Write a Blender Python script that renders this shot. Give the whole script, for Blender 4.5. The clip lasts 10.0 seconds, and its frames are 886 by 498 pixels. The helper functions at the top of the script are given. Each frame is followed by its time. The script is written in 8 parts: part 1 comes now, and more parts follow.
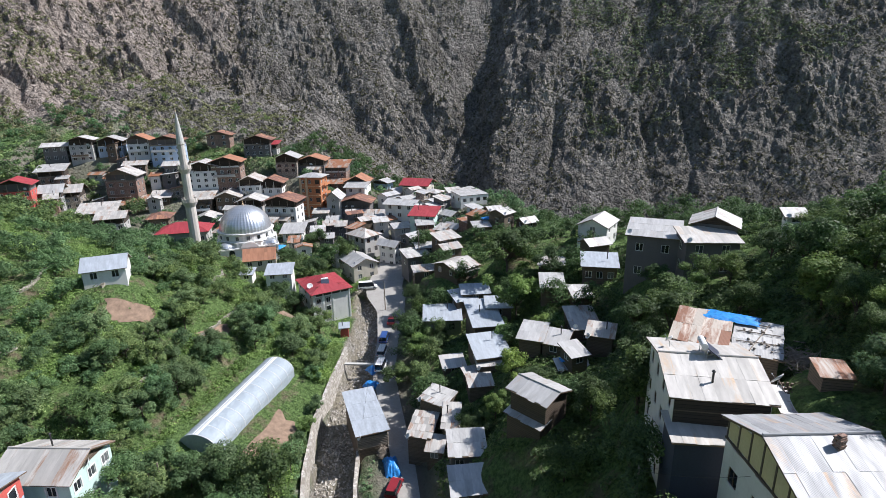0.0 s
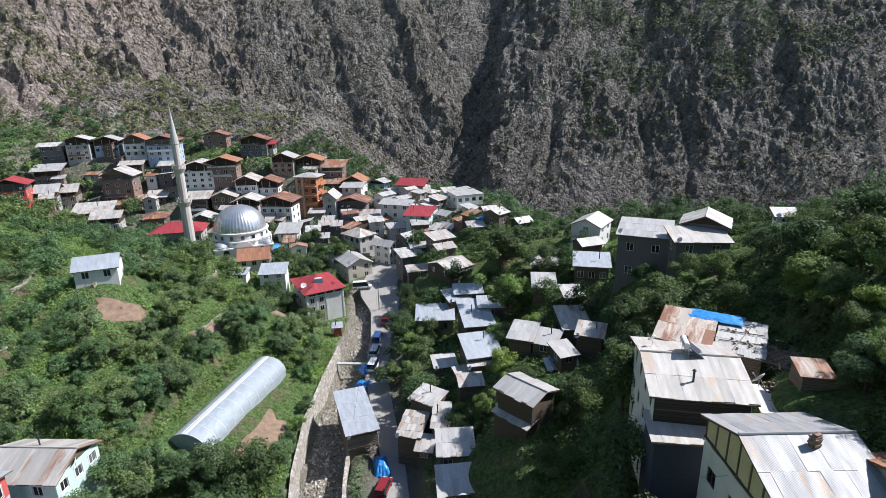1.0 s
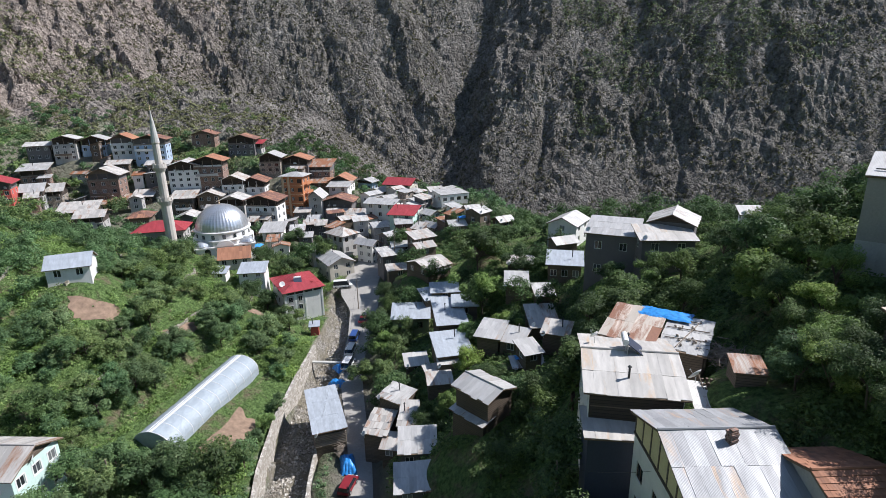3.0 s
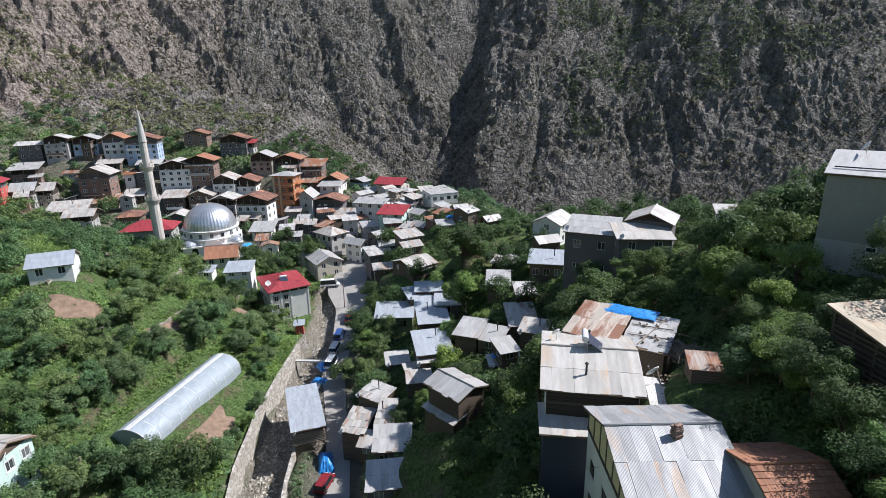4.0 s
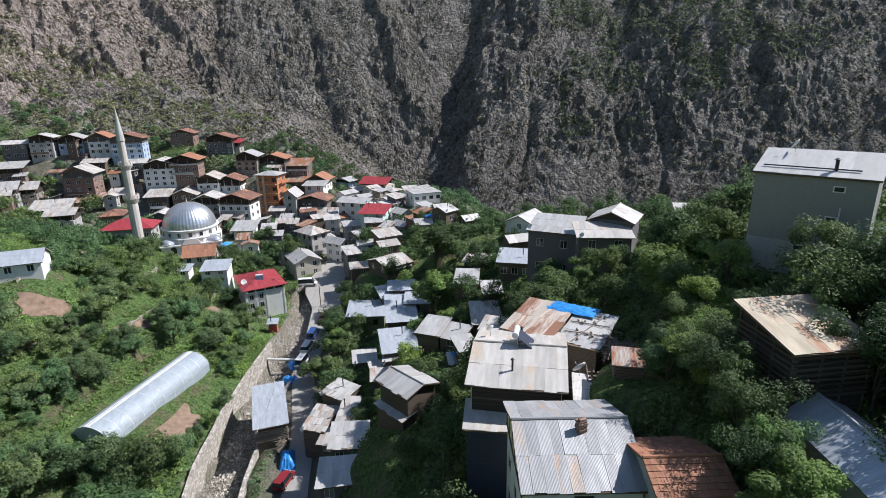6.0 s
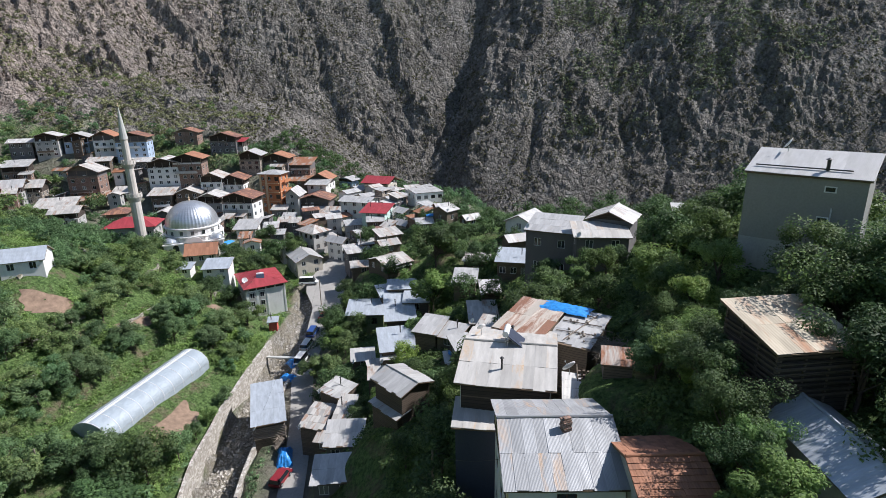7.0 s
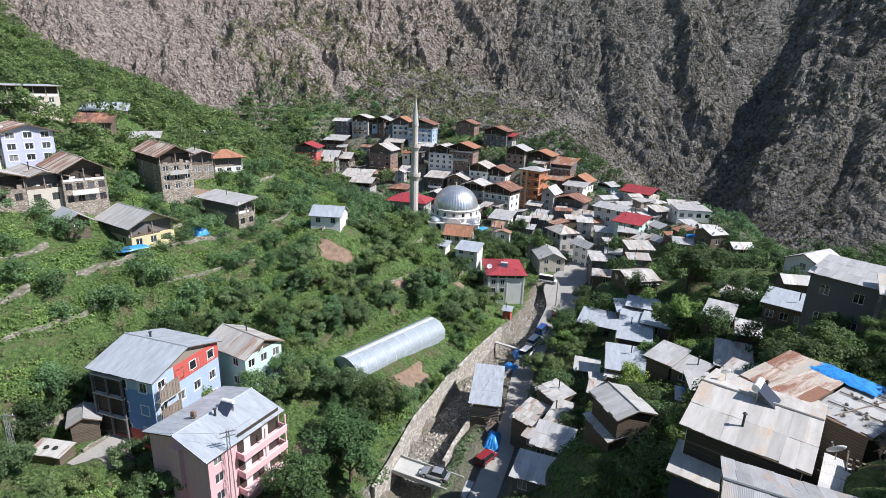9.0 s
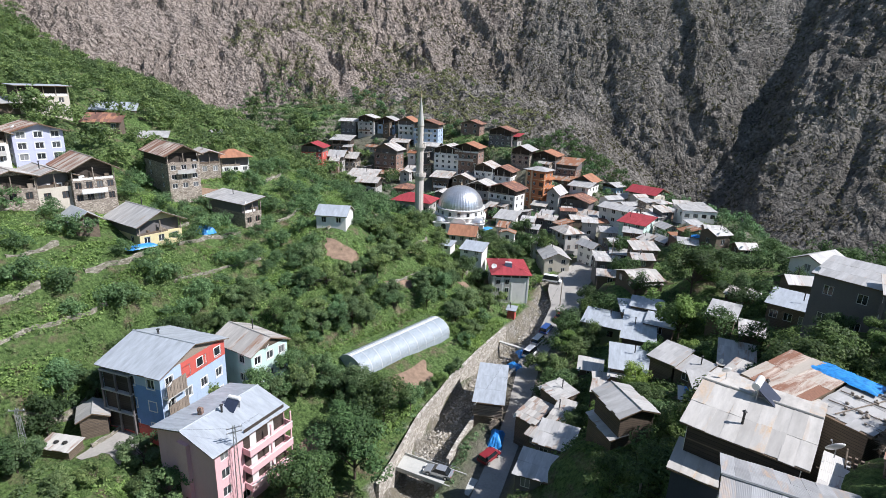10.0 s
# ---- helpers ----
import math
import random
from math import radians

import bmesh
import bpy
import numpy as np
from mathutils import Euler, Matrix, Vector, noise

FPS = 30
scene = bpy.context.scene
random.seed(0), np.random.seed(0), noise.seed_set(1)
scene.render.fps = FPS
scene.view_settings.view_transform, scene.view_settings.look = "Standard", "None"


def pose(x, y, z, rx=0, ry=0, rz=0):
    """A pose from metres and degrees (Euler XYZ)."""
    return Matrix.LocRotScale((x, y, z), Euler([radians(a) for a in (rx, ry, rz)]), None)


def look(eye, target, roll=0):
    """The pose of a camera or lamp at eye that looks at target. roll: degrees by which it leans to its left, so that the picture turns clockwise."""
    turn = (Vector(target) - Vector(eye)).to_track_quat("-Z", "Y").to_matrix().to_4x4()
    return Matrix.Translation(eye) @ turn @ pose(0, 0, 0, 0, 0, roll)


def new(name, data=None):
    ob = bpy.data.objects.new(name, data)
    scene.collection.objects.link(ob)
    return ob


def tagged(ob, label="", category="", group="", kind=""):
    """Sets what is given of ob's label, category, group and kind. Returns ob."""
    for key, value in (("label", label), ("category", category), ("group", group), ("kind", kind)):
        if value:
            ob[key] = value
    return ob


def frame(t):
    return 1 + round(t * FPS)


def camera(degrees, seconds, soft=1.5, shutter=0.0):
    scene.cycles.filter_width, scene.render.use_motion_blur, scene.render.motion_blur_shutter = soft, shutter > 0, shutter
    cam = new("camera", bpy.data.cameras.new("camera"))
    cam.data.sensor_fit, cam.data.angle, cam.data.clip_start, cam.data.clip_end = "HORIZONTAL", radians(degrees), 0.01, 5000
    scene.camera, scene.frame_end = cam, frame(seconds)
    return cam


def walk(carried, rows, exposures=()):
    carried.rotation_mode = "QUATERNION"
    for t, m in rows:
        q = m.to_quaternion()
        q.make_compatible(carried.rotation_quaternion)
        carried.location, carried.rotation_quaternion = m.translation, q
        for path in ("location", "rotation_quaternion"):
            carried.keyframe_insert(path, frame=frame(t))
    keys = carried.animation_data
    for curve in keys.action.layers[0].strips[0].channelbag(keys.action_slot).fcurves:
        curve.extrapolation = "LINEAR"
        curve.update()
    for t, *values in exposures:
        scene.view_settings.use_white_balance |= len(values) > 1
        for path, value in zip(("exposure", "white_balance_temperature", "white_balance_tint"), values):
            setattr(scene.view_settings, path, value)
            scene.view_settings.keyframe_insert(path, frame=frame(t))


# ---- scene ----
EXPO = 0.64
cam = camera(78.88, 10.0, soft=0.6)
# seconds, place, then yaw to the left, pitch and lean in degrees
PATH = [
    (0.0, 0.01, 0.00, 57.00, 1.01, -16.88, -1.18),
    (0.5, 0.63, 0.01, 56.94, 1.01, -16.87, -1.16),
    (1.0, 1.62, 0.02, 56.87, 1.05, -16.86, -1.16),
    (1.5, 2.72, 0.06, 56.77, 1.09, -16.87, -1.17),
    (2.0, 4.03, 0.05, 56.70, 1.10, -16.87, -1.18),
    (2.5, 5.31, 0.02, 56.61, 1.09, -16.86, -1.18),
    (4.0, 10.27, -0.22, 56.22, 1.08, -16.83, -1.13),
    (4.5, 11.82, -0.30, 56.10, 1.06, -16.81, -1.10),
    (5.0, 13.48, -0.39, 56.02, 1.06, -16.80, -1.08),
    (5.5, 14.97, -0.47, 55.95, 1.04, -16.78, -1.04),
    (7.0, 17.48, -0.68, 55.83, 1.65, -16.81, -0.95),
    (7.2, 17.47, -0.72, 55.84, 3.64, -16.82, -0.75),
    (7.5, 17.46, -0.72, 55.86, 8.15, -16.80, -0.16),
    (7.8, 17.47, -0.64, 55.86, 17.96, -16.85, 1.05),
    (8.0, 17.48, -0.58, 55.86, 23.58, -16.89, 1.68),
    (8.2, 17.52, -0.50, 55.86, 26.16, -16.95, 1.90),
    (8.5, 17.60, -0.44, 55.87, 27.63, -16.98, 2.08),
    (9.0, 17.71, -0.48, 55.92, 28.45, -16.98, 2.11),
    (9.5, 17.89, -0.65, 55.96, 28.77, -16.99, 2.15),
    (10.0, 18.12, -0.95, 55.98, 29.04, -16.99, 2.15),
]
walk(cam, [(t, pose(x, y, z, 90 + p, 0, yaw) @ pose(0, 0, 0, 0, 0, lean)) for t, x, y, z, yaw, p, lean in PATH],
     [(0.0, EXPO + 0.08), (2.5, EXPO + 0.03), (5.5, EXPO - 0.03), (7.0, EXPO - 0.03), (8.5, EXPO + 0.06), (10.0, EXPO + 0.06)])

# ---- light: one sun high to the right and a little behind the mountain, and a clear sky
SUN_AZ, SUN_EL = 14.0, 48.0      # degrees from +x towards +y, and above the horizon
sun_way = Vector((math.cos(radians(SUN_AZ)) * math.cos(radians(SUN_EL)), math.sin(radians(SUN_AZ)) * math.cos(radians(SUN_EL)), math.sin(radians(SUN_EL))))
world = bpy.data.worlds.new("world")
scene.world = world
world.use_nodes = True
wt = world.node_tree
sky = wt.nodes.new("ShaderNodeTexSky")
sky.sky_type, sky.sun_disc = "NISHITA", False
sky.sun_elevation, sky.sun_rotation = radians(SUN_EL), radians(90 - SUN_AZ)
sky.altitude, sky.dust_density = 1200.0, 0.6
wt.links.new(sky.outputs[0], wt.nodes["Background"].inputs[0])
wt.nodes["Background"].inputs[1].default_value = 0.095
sun_data = bpy.data.lights.new("sun", "SUN")
sun_data.energy, sun_data.angle, sun_data.color = 4.2, radians(0.53), (1.0, 0.975, 0.995)
sun = new("sun", sun_data)
sun.matrix_world = look(Vector((0, 150, 300)) + sun_way * 200, (0, 150, 300))


# ---- material kit
class Mat:
    """A node material: n() adds a node, its settings and linked or plain inputs; sockets go by index or name."""

    def __init__(self, name):
        self.m = bpy.data.materials.new(name)
        self.m.use_nodes = True
        self.t = self.m.node_tree
        self.b = self.t.nodes["Principled BSDF"]

    def n(self, kind, ins=None, **props):
        node = self.t.nodes.new("ShaderNode" + kind)
        if "operation" in props:
            node.operation = props["operation"]
        if "data_type" in props:
            node.data_type, node.blend_type = props["data_type"], props["blend_type"]
        if "feature" in props:
            node.feature = props["feature"]
        if "wave_type" in props:
            node.wave_type, node.bands_direction = props["wave_type"], props["bands_direction"]
        if "attribute_name" in props:
            node.attribute_name = props["attribute_name"]
        for k, v in (ins or {}).items():
            self.put(node, k, v)
        return node

    def put(self, node, k, v):
        if isinstance(v, bpy.types.NodeSocket):
            self.t.links.new(v, node.inputs[k])
        elif isinstance(v, bpy.types.Node):
            self.t.links.new(v.outputs[0], node.inputs[k])
        else:
            node.inputs[k].default_value = v

    def set(self, **ins):
        for k, v in ins.items():
            self.put(self.b, k.replace("_", " "), v)
        return self

    def noise(self, scale, detail=4.0, rough=0.55, vec=None, dist=0.0):
        node = self.n("TexNoise", {"Scale": scale, "Detail": detail, "Roughness": rough, "Distortion": dist})
        if vec is not None:
            self.put(node, "Vector", vec)
        return node.outputs["Fac"]

    def ramp(self, fac, *stops):
        node = self.n("ValToRGB", {"Fac": fac})
        el = node.color_ramp.elements
        while len(el) < len(stops):
            el.new(0.5)
        for e, (p, c) in zip(el, stops):
            e.position = p
            e.color = (c, c, c, 1) if isinstance(c, (int, float)) else (*c, 1)
        return node.outputs["Color"]

    def mix(self, fac, a, b, blend="MIX"):
        node = self.n("Mix", data_type="RGBA", blend_type=blend)
        for k, v in ((0, fac), (6, a), (7, b)):
            self.put(node, k, (*v, 1) if isinstance(v, tuple) and len(v) == 3 else v)
        return node.outputs[2]

    def math(self, op, a, b=0.0):
        return self.n("Math", {0: a, 1: b}, operation=op).outputs[0]

    def bump(self, height, strength=0.4, dist=0.05, normal=None):
        node = self.n("Bump", {"Height": height, "Strength": strength, "Distance": dist})
        if normal is not None:
            self.put(node, "Normal", normal)
        return node.outputs[0]

    def obj(self):
        return self.n("TexCoord").outputs["Object"]

    def world(self):
        return self.n("NewGeometry").outputs["Position"]

    def stretch(self, vec, sx, sy, sz):
        return self.n("Mapping", {"Vector": vec, "Scale": (sx, sy, sz)}).outputs[0]

    def island(self):
        return self.n("NewGeometry").outputs["Random Per Island"]

    def chance(self):
        return self.n("ObjectInfo").outputs["Random"]


def plaster(name, col, rough=0.85, dirt=0.35, grain=6.0):
    """Painted render or concrete with blotches, rain streaks and a fine grain."""
    k = Mat(name)
    p = k.world()
    big = k.noise(0.55, 5, 0.6, p)
    streak = k.noise(2.2, 4, 0.6, k.stretch(p, 1.0, 1.0, 0.12))
    dirtmap = k.math("MULTIPLY", k.ramp(big, (0.42, 0.0), (0.75, 1.0)), k.ramp(streak, (0.4, 0.2), (0.7, 1.0)))
    dark = tuple(c * 0.5 + 0.02 for c in col)
    c = k.mix(k.math("MULTIPLY", dirtmap, dirt * 1.6), (*col, 1), (*dark, 1))
    c = k.mix(0.12, c, k.ramp(k.noise(grain, 3, 0.6, p), (0.3, 0.25), (0.7, 0.9)), "OVERLAY")
    k.set(Base_Color=c, Roughness=rough, Normal=k.bump(k.noise(grain * 3, 3, 0.6, p), 0.25, 0.02))
    return k.m


def masonry(name, stone, joint, sx=0.45, sz=0.22, rough=0.9):
    """Rubble or brick walling: irregular cells with sunk joints."""
    k = Mat(name)
    p = k.obj()
    v = k.n("TexVoronoi", {"Vector": k.stretch(p, 1 / sx, 1 / sx, 1 / sz), "Scale": 1.0, "Randomness": 0.75}, feature="DISTANCE_TO_EDGE")
    cell = k.n("TexVoronoi", {"Vector": k.stretch(p, 1 / sx, 1 / sx, 1 / sz), "Scale": 1.0, "Randomness": 0.75})
    edge = k.ramp(v.outputs["Distance"], (0.02, 0.0), (0.12, 1.0))
    tone = k.mix(0.75, (*stone, 1), k.n("TexWhiteNoise", {"Vector": cell.outputs["Position"]}).outputs["Value"], "SOFT_LIGHT")
    c = k.mix(edge, (*joint, 1), tone)
    c = k.mix(k.ramp(k.noise(0.6, 5, 0.6, k.world()), (0.45, 0.0), (0.8, 0.45)), c, (*[s * 0.55 for s in stone], 1))
    k.set(Base_Color=c, Roughness=rough, Normal=k.bump(edge, 0.6, 0.03))
    return k.m


def sheet_metal(name, col, rust=0.0, rustcol=(0.20, 0.085, 0.04), gloss=0.55, metal=0.25, wave=0.17, vary=0.35):
    """Corrugated sheet: ribs along the fall, sheet by sheet a different age, rust in streaks and blotches."""
    k = Mat(name)
    uv = k.n("UVMap").outputs[0]
    p = k.world()
    cell = k.n("UVMap")
    cell.uv_map = "cell"
    cell = k.n("VectorMath", {0: cell.outputs[0]}, operation="FLOOR").outputs[0]
    cell = k.n("TexWhiteNoise", {"Vector": cell}).outputs["Value"]
    rnd = k.math("FRACT", k.math("ADD", k.math("ADD", k.island(), cell), k.math("MULTIPLY", k.chance(), 7.3)))
    tone = k.ramp(rnd, (0.0, tuple(c * (1 - vary) for c in col)), (0.35, col), (0.75, tuple(min(c * 1.08, 0.9) for c in col)), (1.0, tuple(c * (1 - vary * 0.6) for c in col)))
    grime = k.noise(1.3, 6, 0.65, k.stretch(uv, 1.0, 0.25, 1.0))
    c = k.mix(k.ramp(grime, (0.36, 0.0), (0.72, 0.72)), tone, tuple(v * 0.55 for v in col))
    streak = k.noise(0.9, 6, 0.7, k.stretch(uv, 1.6, 0.3, 1.0), 0.6)
    cut = 0.86 - rust * 0.62
    rustmap = k.ramp(k.math("ADD", streak, k.math("MULTIPLY", k.math("SUBTRACT", rnd, 0.5), 0.34 if rust else 0.02)), (cut - 0.12, 0.0), (cut + 0.08, 1.0))
    rusty = k.mix(k.noise(5.0, 4, 0.6, uv), (*[v * 0.7 for v in rustcol], 1), (*[min(v * 1.7, 1) for v in rustcol], 1))
    c = k.mix(rustmap, c, rusty)
    rib = k.n("TexWave", {"Vector": uv, "Scale": 1.0 / wave / 3.1416 * 3.1416 / 2, "Distortion": 0.0}, wave_type="BANDS", bands_direction="X")
    h = k.math("ADD", rib.outputs["Fac"], k.math("MULTIPLY", k.noise(0.8, 3, 0.5, p), 0.9))
    k.set(Base_Color=c, Metallic=k.math("MULTIPLY", k.math("SUBTRACT", 1.0, rustmap), metal), Roughness=k.ramp(grime, (0.3, gloss - 0.12), (0.8, gloss + 0.2)),
          Normal=k.bump(h, 0.22, 0.03))
    return k.m


def timber(name, col, across=0.0):
    """Weathered wood; with a width it is laid as level boards or logs with dark gaps."""
    k = Mat(name)
    p = k.obj()
    rnd = k.math("FRACT", k.math("ADD", k.island(), k.chance()))
    grain = k.noise(3.0, 5, 0.65, k.stretch(p, 0.7, 0.7, 9.0))
    c = k.ramp(grain, (0.25, tuple(v * 0.55 for v in col)), (0.55, col), (0.85, tuple(v * 1.35 for v in col)))
    c = k.mix(k.math("MULTIPLY", rnd, 0.5), c, tuple(v * 0.45 for v in col))
    relief = grain
    if across:
        row = k.math("ADD", k.math("MULTIPLY", k.n("SeparateXYZ", {0: p}).outputs[2], 1.0 / across), k.math("MULTIPLY", k.noise(0.5, 2, 0.5, p), 0.5))
        one = k.n("TexWhiteNoise", {"Vector": k.n("CombineXYZ", {0: k.math("FLOOR", row)}).outputs[0]}).outputs["Value"]
        c = k.mix(k.math("MULTIPLY", one, 0.4), c, tuple(v * 1.6 for v in col))
        board = k.ramp(k.math("PINGPONG", row, 0.5), (0.02, 0.0), (0.12, 1.0))
        c = k.mix(board, tuple(v * 0.3 for v in col), c)
        relief = k.math("ADD", k.math("MULTIPLY", grain, 0.4), board)
    k.set(Base_Color=c, Roughness=0.85, Normal=k.bump(relief, 0.5, 0.03))
    return k.m


def plain(name, col, rough=0.6, metal=0.0, spread=0.18, scale=2.5):
    k = Mat(name)
    p = k.world()
    c = k.mix(k.ramp(k.noise(scale, 5, 0.6, p), (0.35, 0.0), (0.7, 1.0)), tuple(v * (1 - spread) for v in col), tuple(min(v * (1 + spread * 0.6), 1.0) for v in col))
    k.set(Base_Color=c, Roughness=rough, Metallic=metal, Normal=k.bump(k.noise(scale * 8, 3, 0.6, p), 0.12, 0.01))
    return k.m


def leafage(name, dark, light, amount=0.35):
    """Leaves: each one its own green, with a little light passing through; each plant its own cast."""
    k = Mat(name)
    rnd = k.island()
    c = k.ramp(rnd, (0.0, dark), (0.55, tuple((a + b) / 2 for a, b in zip(dark, light))), (1.0, light))
    cast = k.ramp(k.chance(), (0.0, (0.72, 0.85, 0.75)), (0.35, (1.0, 1.0, 1.0)), (0.7, (1.12, 1.06, 0.8)), (1.0, (0.8, 1.0, 1.0)))
    c = k.mix(1.0, c, cast, "MULTIPLY")
    c = k.mix(k.ramp(k.noise(0.13, 3, 0.6, k.world()), (0.42, 0.0), (0.6, 0.72)), c, (dark[0] * 0.8, dark[1] * 0.75, dark[2] * 0.85))
    k.set(Base_Color=c, Roughness=0.55)
    k.b.inputs["Specular IOR Level"].default_value = 0.25
    tr = k.n("BsdfTranslucent", {"Color": c})
    mx = k.n("MixShader", {0: amount, 1: k.b.outputs[0], 2: tr.outputs[0]})
    k.t.links.new(mx.outputs[0], k.t.nodes["Material Output"].inputs[0])
    return k.m


def glass_pane(name):
    k = Mat(name)
    k.set(Base_Color=k.ramp(k.chance(), (0.0, (0.03, 0.035, 0.04)), (0.7, (0.10, 0.11, 0.12)), (1.0, (0.35, 0.36, 0.36))), Roughness=0.08)
    k.b.inputs["Transmission Weight"].default_value = 0.35
    return k.m


M_ZINC = sheet_metal("zinc_sheet", (0.58, 0.565, 0.535), 0.16, metal=0.12)
M_ZINC_NEW = sheet_metal("bright_zinc_sheet", (0.54, 0.53, 0.51), 0.06, (0.36, 0.24, 0.15), gloss=0.5, vary=0.22)
M_ZINC_OLD = sheet_metal("aged_zinc_sheet", (0.54, 0.515, 0.475), 0.28, (0.24, 0.14, 0.09), metal=0.12)
M_ZINC_RUST = sheet_metal("rusty_sheet", (0.50, 0.46, 0.41), 0.68, (0.23, 0.10, 0.05))
M_RIBBED = sheet_metal("ribbed_grey_sheet", (0.40, 0.405, 0.41), 0.13, (0.40, 0.27, 0.17), gloss=0.55, metal=0.1, wave=0.13, vary=0.3)
M_CREAMTIN = sheet_metal("cream_weathered_sheet", (0.54, 0.515, 0.475), 0.2, (0.42, 0.30, 0.19), gloss=0.6, metal=0.08, wave=0.9, vary=0.2)
M_HAYROOF = sheet_metal("yellowed_sheet", (0.50, 0.43, 0.32), 0.34, (0.30, 0.17, 0.10), gloss=0.7, metal=0.05, wave=0.3, vary=0.25)
M_SLAT = timber("dark_barn_slats", (0.10, 0.075, 0.055), 0.26)
M_RUSTMIX = sheet_metal("rust_and_cream_sheet", (0.60, 0.53, 0.45), 0.52, (0.19, 0.09, 0.055), gloss=0.7, metal=0.1, vary=0.35)
M_BLUEGREY = sheet_metal("pale_blue_sheet", (0.48, 0.52, 0.56), 0.0, gloss=0.5, vary=0.08, wave=0.25)
M_RED = sheet_metal("red_painted_sheet", (0.36, 0.045, 0.055), 0.0, gloss=0.55, metal=0.0, vary=0.15)
M_TILE = sheet_metal("clay_tile", (0.38, 0.175, 0.10), 0.15, (0.10, 0.06, 0.05), gloss=0.8, metal=0.0, wave=0.28, vary=0.35)
M_BROWNROOF = sheet_metal("brown_sheet", (0.20, 0.10, 0.075), 0.35, (0.33, 0.16, 0.09), gloss=0.7, metal=0.0, vary=0.3)
M_DECK = timber("roof_boarding", (0.20, 0.14, 0.09))
M_WOOD = timber("weathered_timber", (0.15, 0.115, 0.085), 0.24)
# near-black timber: shade of lofts, gables and open bays put into the colour
M_LOFTSHADE = timber("loft_shade_boarding", (0.06, 0.046, 0.037), 0.3)
M_WOODLIGHT = timber("grey_timber", (0.30, 0.25, 0.20))
M_WHITE = plaster("white_render", (0.72, 0.71, 0.68))
M_CREAM = plaster("cream_render", (0.52, 0.475, 0.40))
M_GREY = plaster("grey_cement_render", (0.40, 0.39, 0.37), dirt=0.5)
M_BIGW = plaster("pale_grey_render", (0.29, 0.28, 0.255), dirt=0.2)
M_PINK = plaster("pink_render", (0.74, 0.45, 0.47), dirt=0.2)
M_BLUE = plaster("blue_render", (0.16, 0.29, 0.55))
M_PALEBLUE = plaster("pale_blue_render", (0.38, 0.48, 0.62))
M_LILAC = plaster("lilac_render", (0.46, 0.48, 0.62))
M_REDWALL = plaster("red_render", (0.52, 0.10, 0.08))
M_MINT = plaster("mint_render", (0.52, 0.68, 0.62))
M_YELLOW = plaster("yellow_render", (0.62, 0.54, 0.31))
M_ORANGE = plaster("orange_render", (0.46, 0.185, 0.085))
M_SAND = plaster("sand_render", (0.60, 0.45, 0.29))
M_OLIVE = plaster("olive_render", (0.17, 0.19, 0.11))
# dark blue wall, deepened towards black for the shade of the undercroft
M_SHADEBLUE = plaster("shade_blue_render", (0.05, 0.058, 0.085))
M_DARK = plaster("dark_render", (0.14, 0.13, 0.13), dirt=0.5)
M_STONE = masonry("rubble_stone", (0.33, 0.285, 0.235), (0.20, 0.17, 0.14))
M_BRICK = masonry("brick", (0.23, 0.135, 0.10), (0.26, 0.21, 0.18), 0.25, 0.11)
M_WALLSTONE = masonry("pale_river_stone", (0.43, 0.40, 0.35), (0.32, 0.29, 0.25), 0.6, 0.35)
M_TERRACE = masonry("terrace_rubble", (0.25, 0.23, 0.185), (0.17, 0.16, 0.12), 0.5, 0.3)
M_CONC = plaster("concrete", (0.45, 0.45, 0.42), dirt=0.4)
M_PAVE = plaster("worn_concrete_paving", (0.32, 0.305, 0.28), dirt=0.45, grain=3.0)
M_FRAME = plain("white_window_frame", (0.72, 0.72, 0.70), 0.5)
M_BROWNFRAME = plain("brown_window_frame", (0.12, 0.07, 0.05), 0.5)
M_PANE = glass_pane("window_glass")
M_STEEL = plain("galvanised_steel", (0.45, 0.46, 0.47), 0.45, 0.7)
M_BLACK = plain("black_iron", (0.03, 0.03, 0.03), 0.5)
M_DISH = plain("white_dish_paint", (0.75, 0.75, 0.74), 0.45)
M_SILVER = plain("lead_dome_sheet", (0.62, 0.64, 0.66), 0.32, 0.75, 0.12, 1.2)
M_MINARET = plaster("pale_cut_stone", (0.52, 0.48, 0.43), dirt=0.3)
M_BARK = timber("bark", (0.12, 0.09, 0.07))
M_LEAF_A = leafage("walnut_leaves", (0.055, 0.098, 0.040), (0.20, 0.29, 0.115), 0.42)
M_LEAF_B = leafage("orchard_leaves", (0.092, 0.158, 0.066), (0.31, 0.41, 0.195), 0.42)
M_LEAF_E = leafage("bean_leaves", (0.16, 0.275, 0.068), (0.42, 0.56, 0.195), 0.42)
M_LEAF_C = leafage("bright_leaves", (0.13, 0.225, 0.062), (0.38, 0.50, 0.185), 0.42)
M_LEAF_F = leafage("dry_hill_grass", (0.15, 0.165, 0.085), (0.34, 0.355, 0.20))
M_LEAF_DRY = leafage("dry_terrace_grass", (0.20, 0.18, 0.10), (0.42, 0.38, 0.25))
M_LEAF_D = leafage("dry_scrub_leaves", (0.055, 0.060, 0.028), (0.145, 0.145, 0.070))
M_TARP = plain("blue_tarpaulin", (0.035, 0.27, 0.68), 0.4, 0.0, 0.35, 3.0)
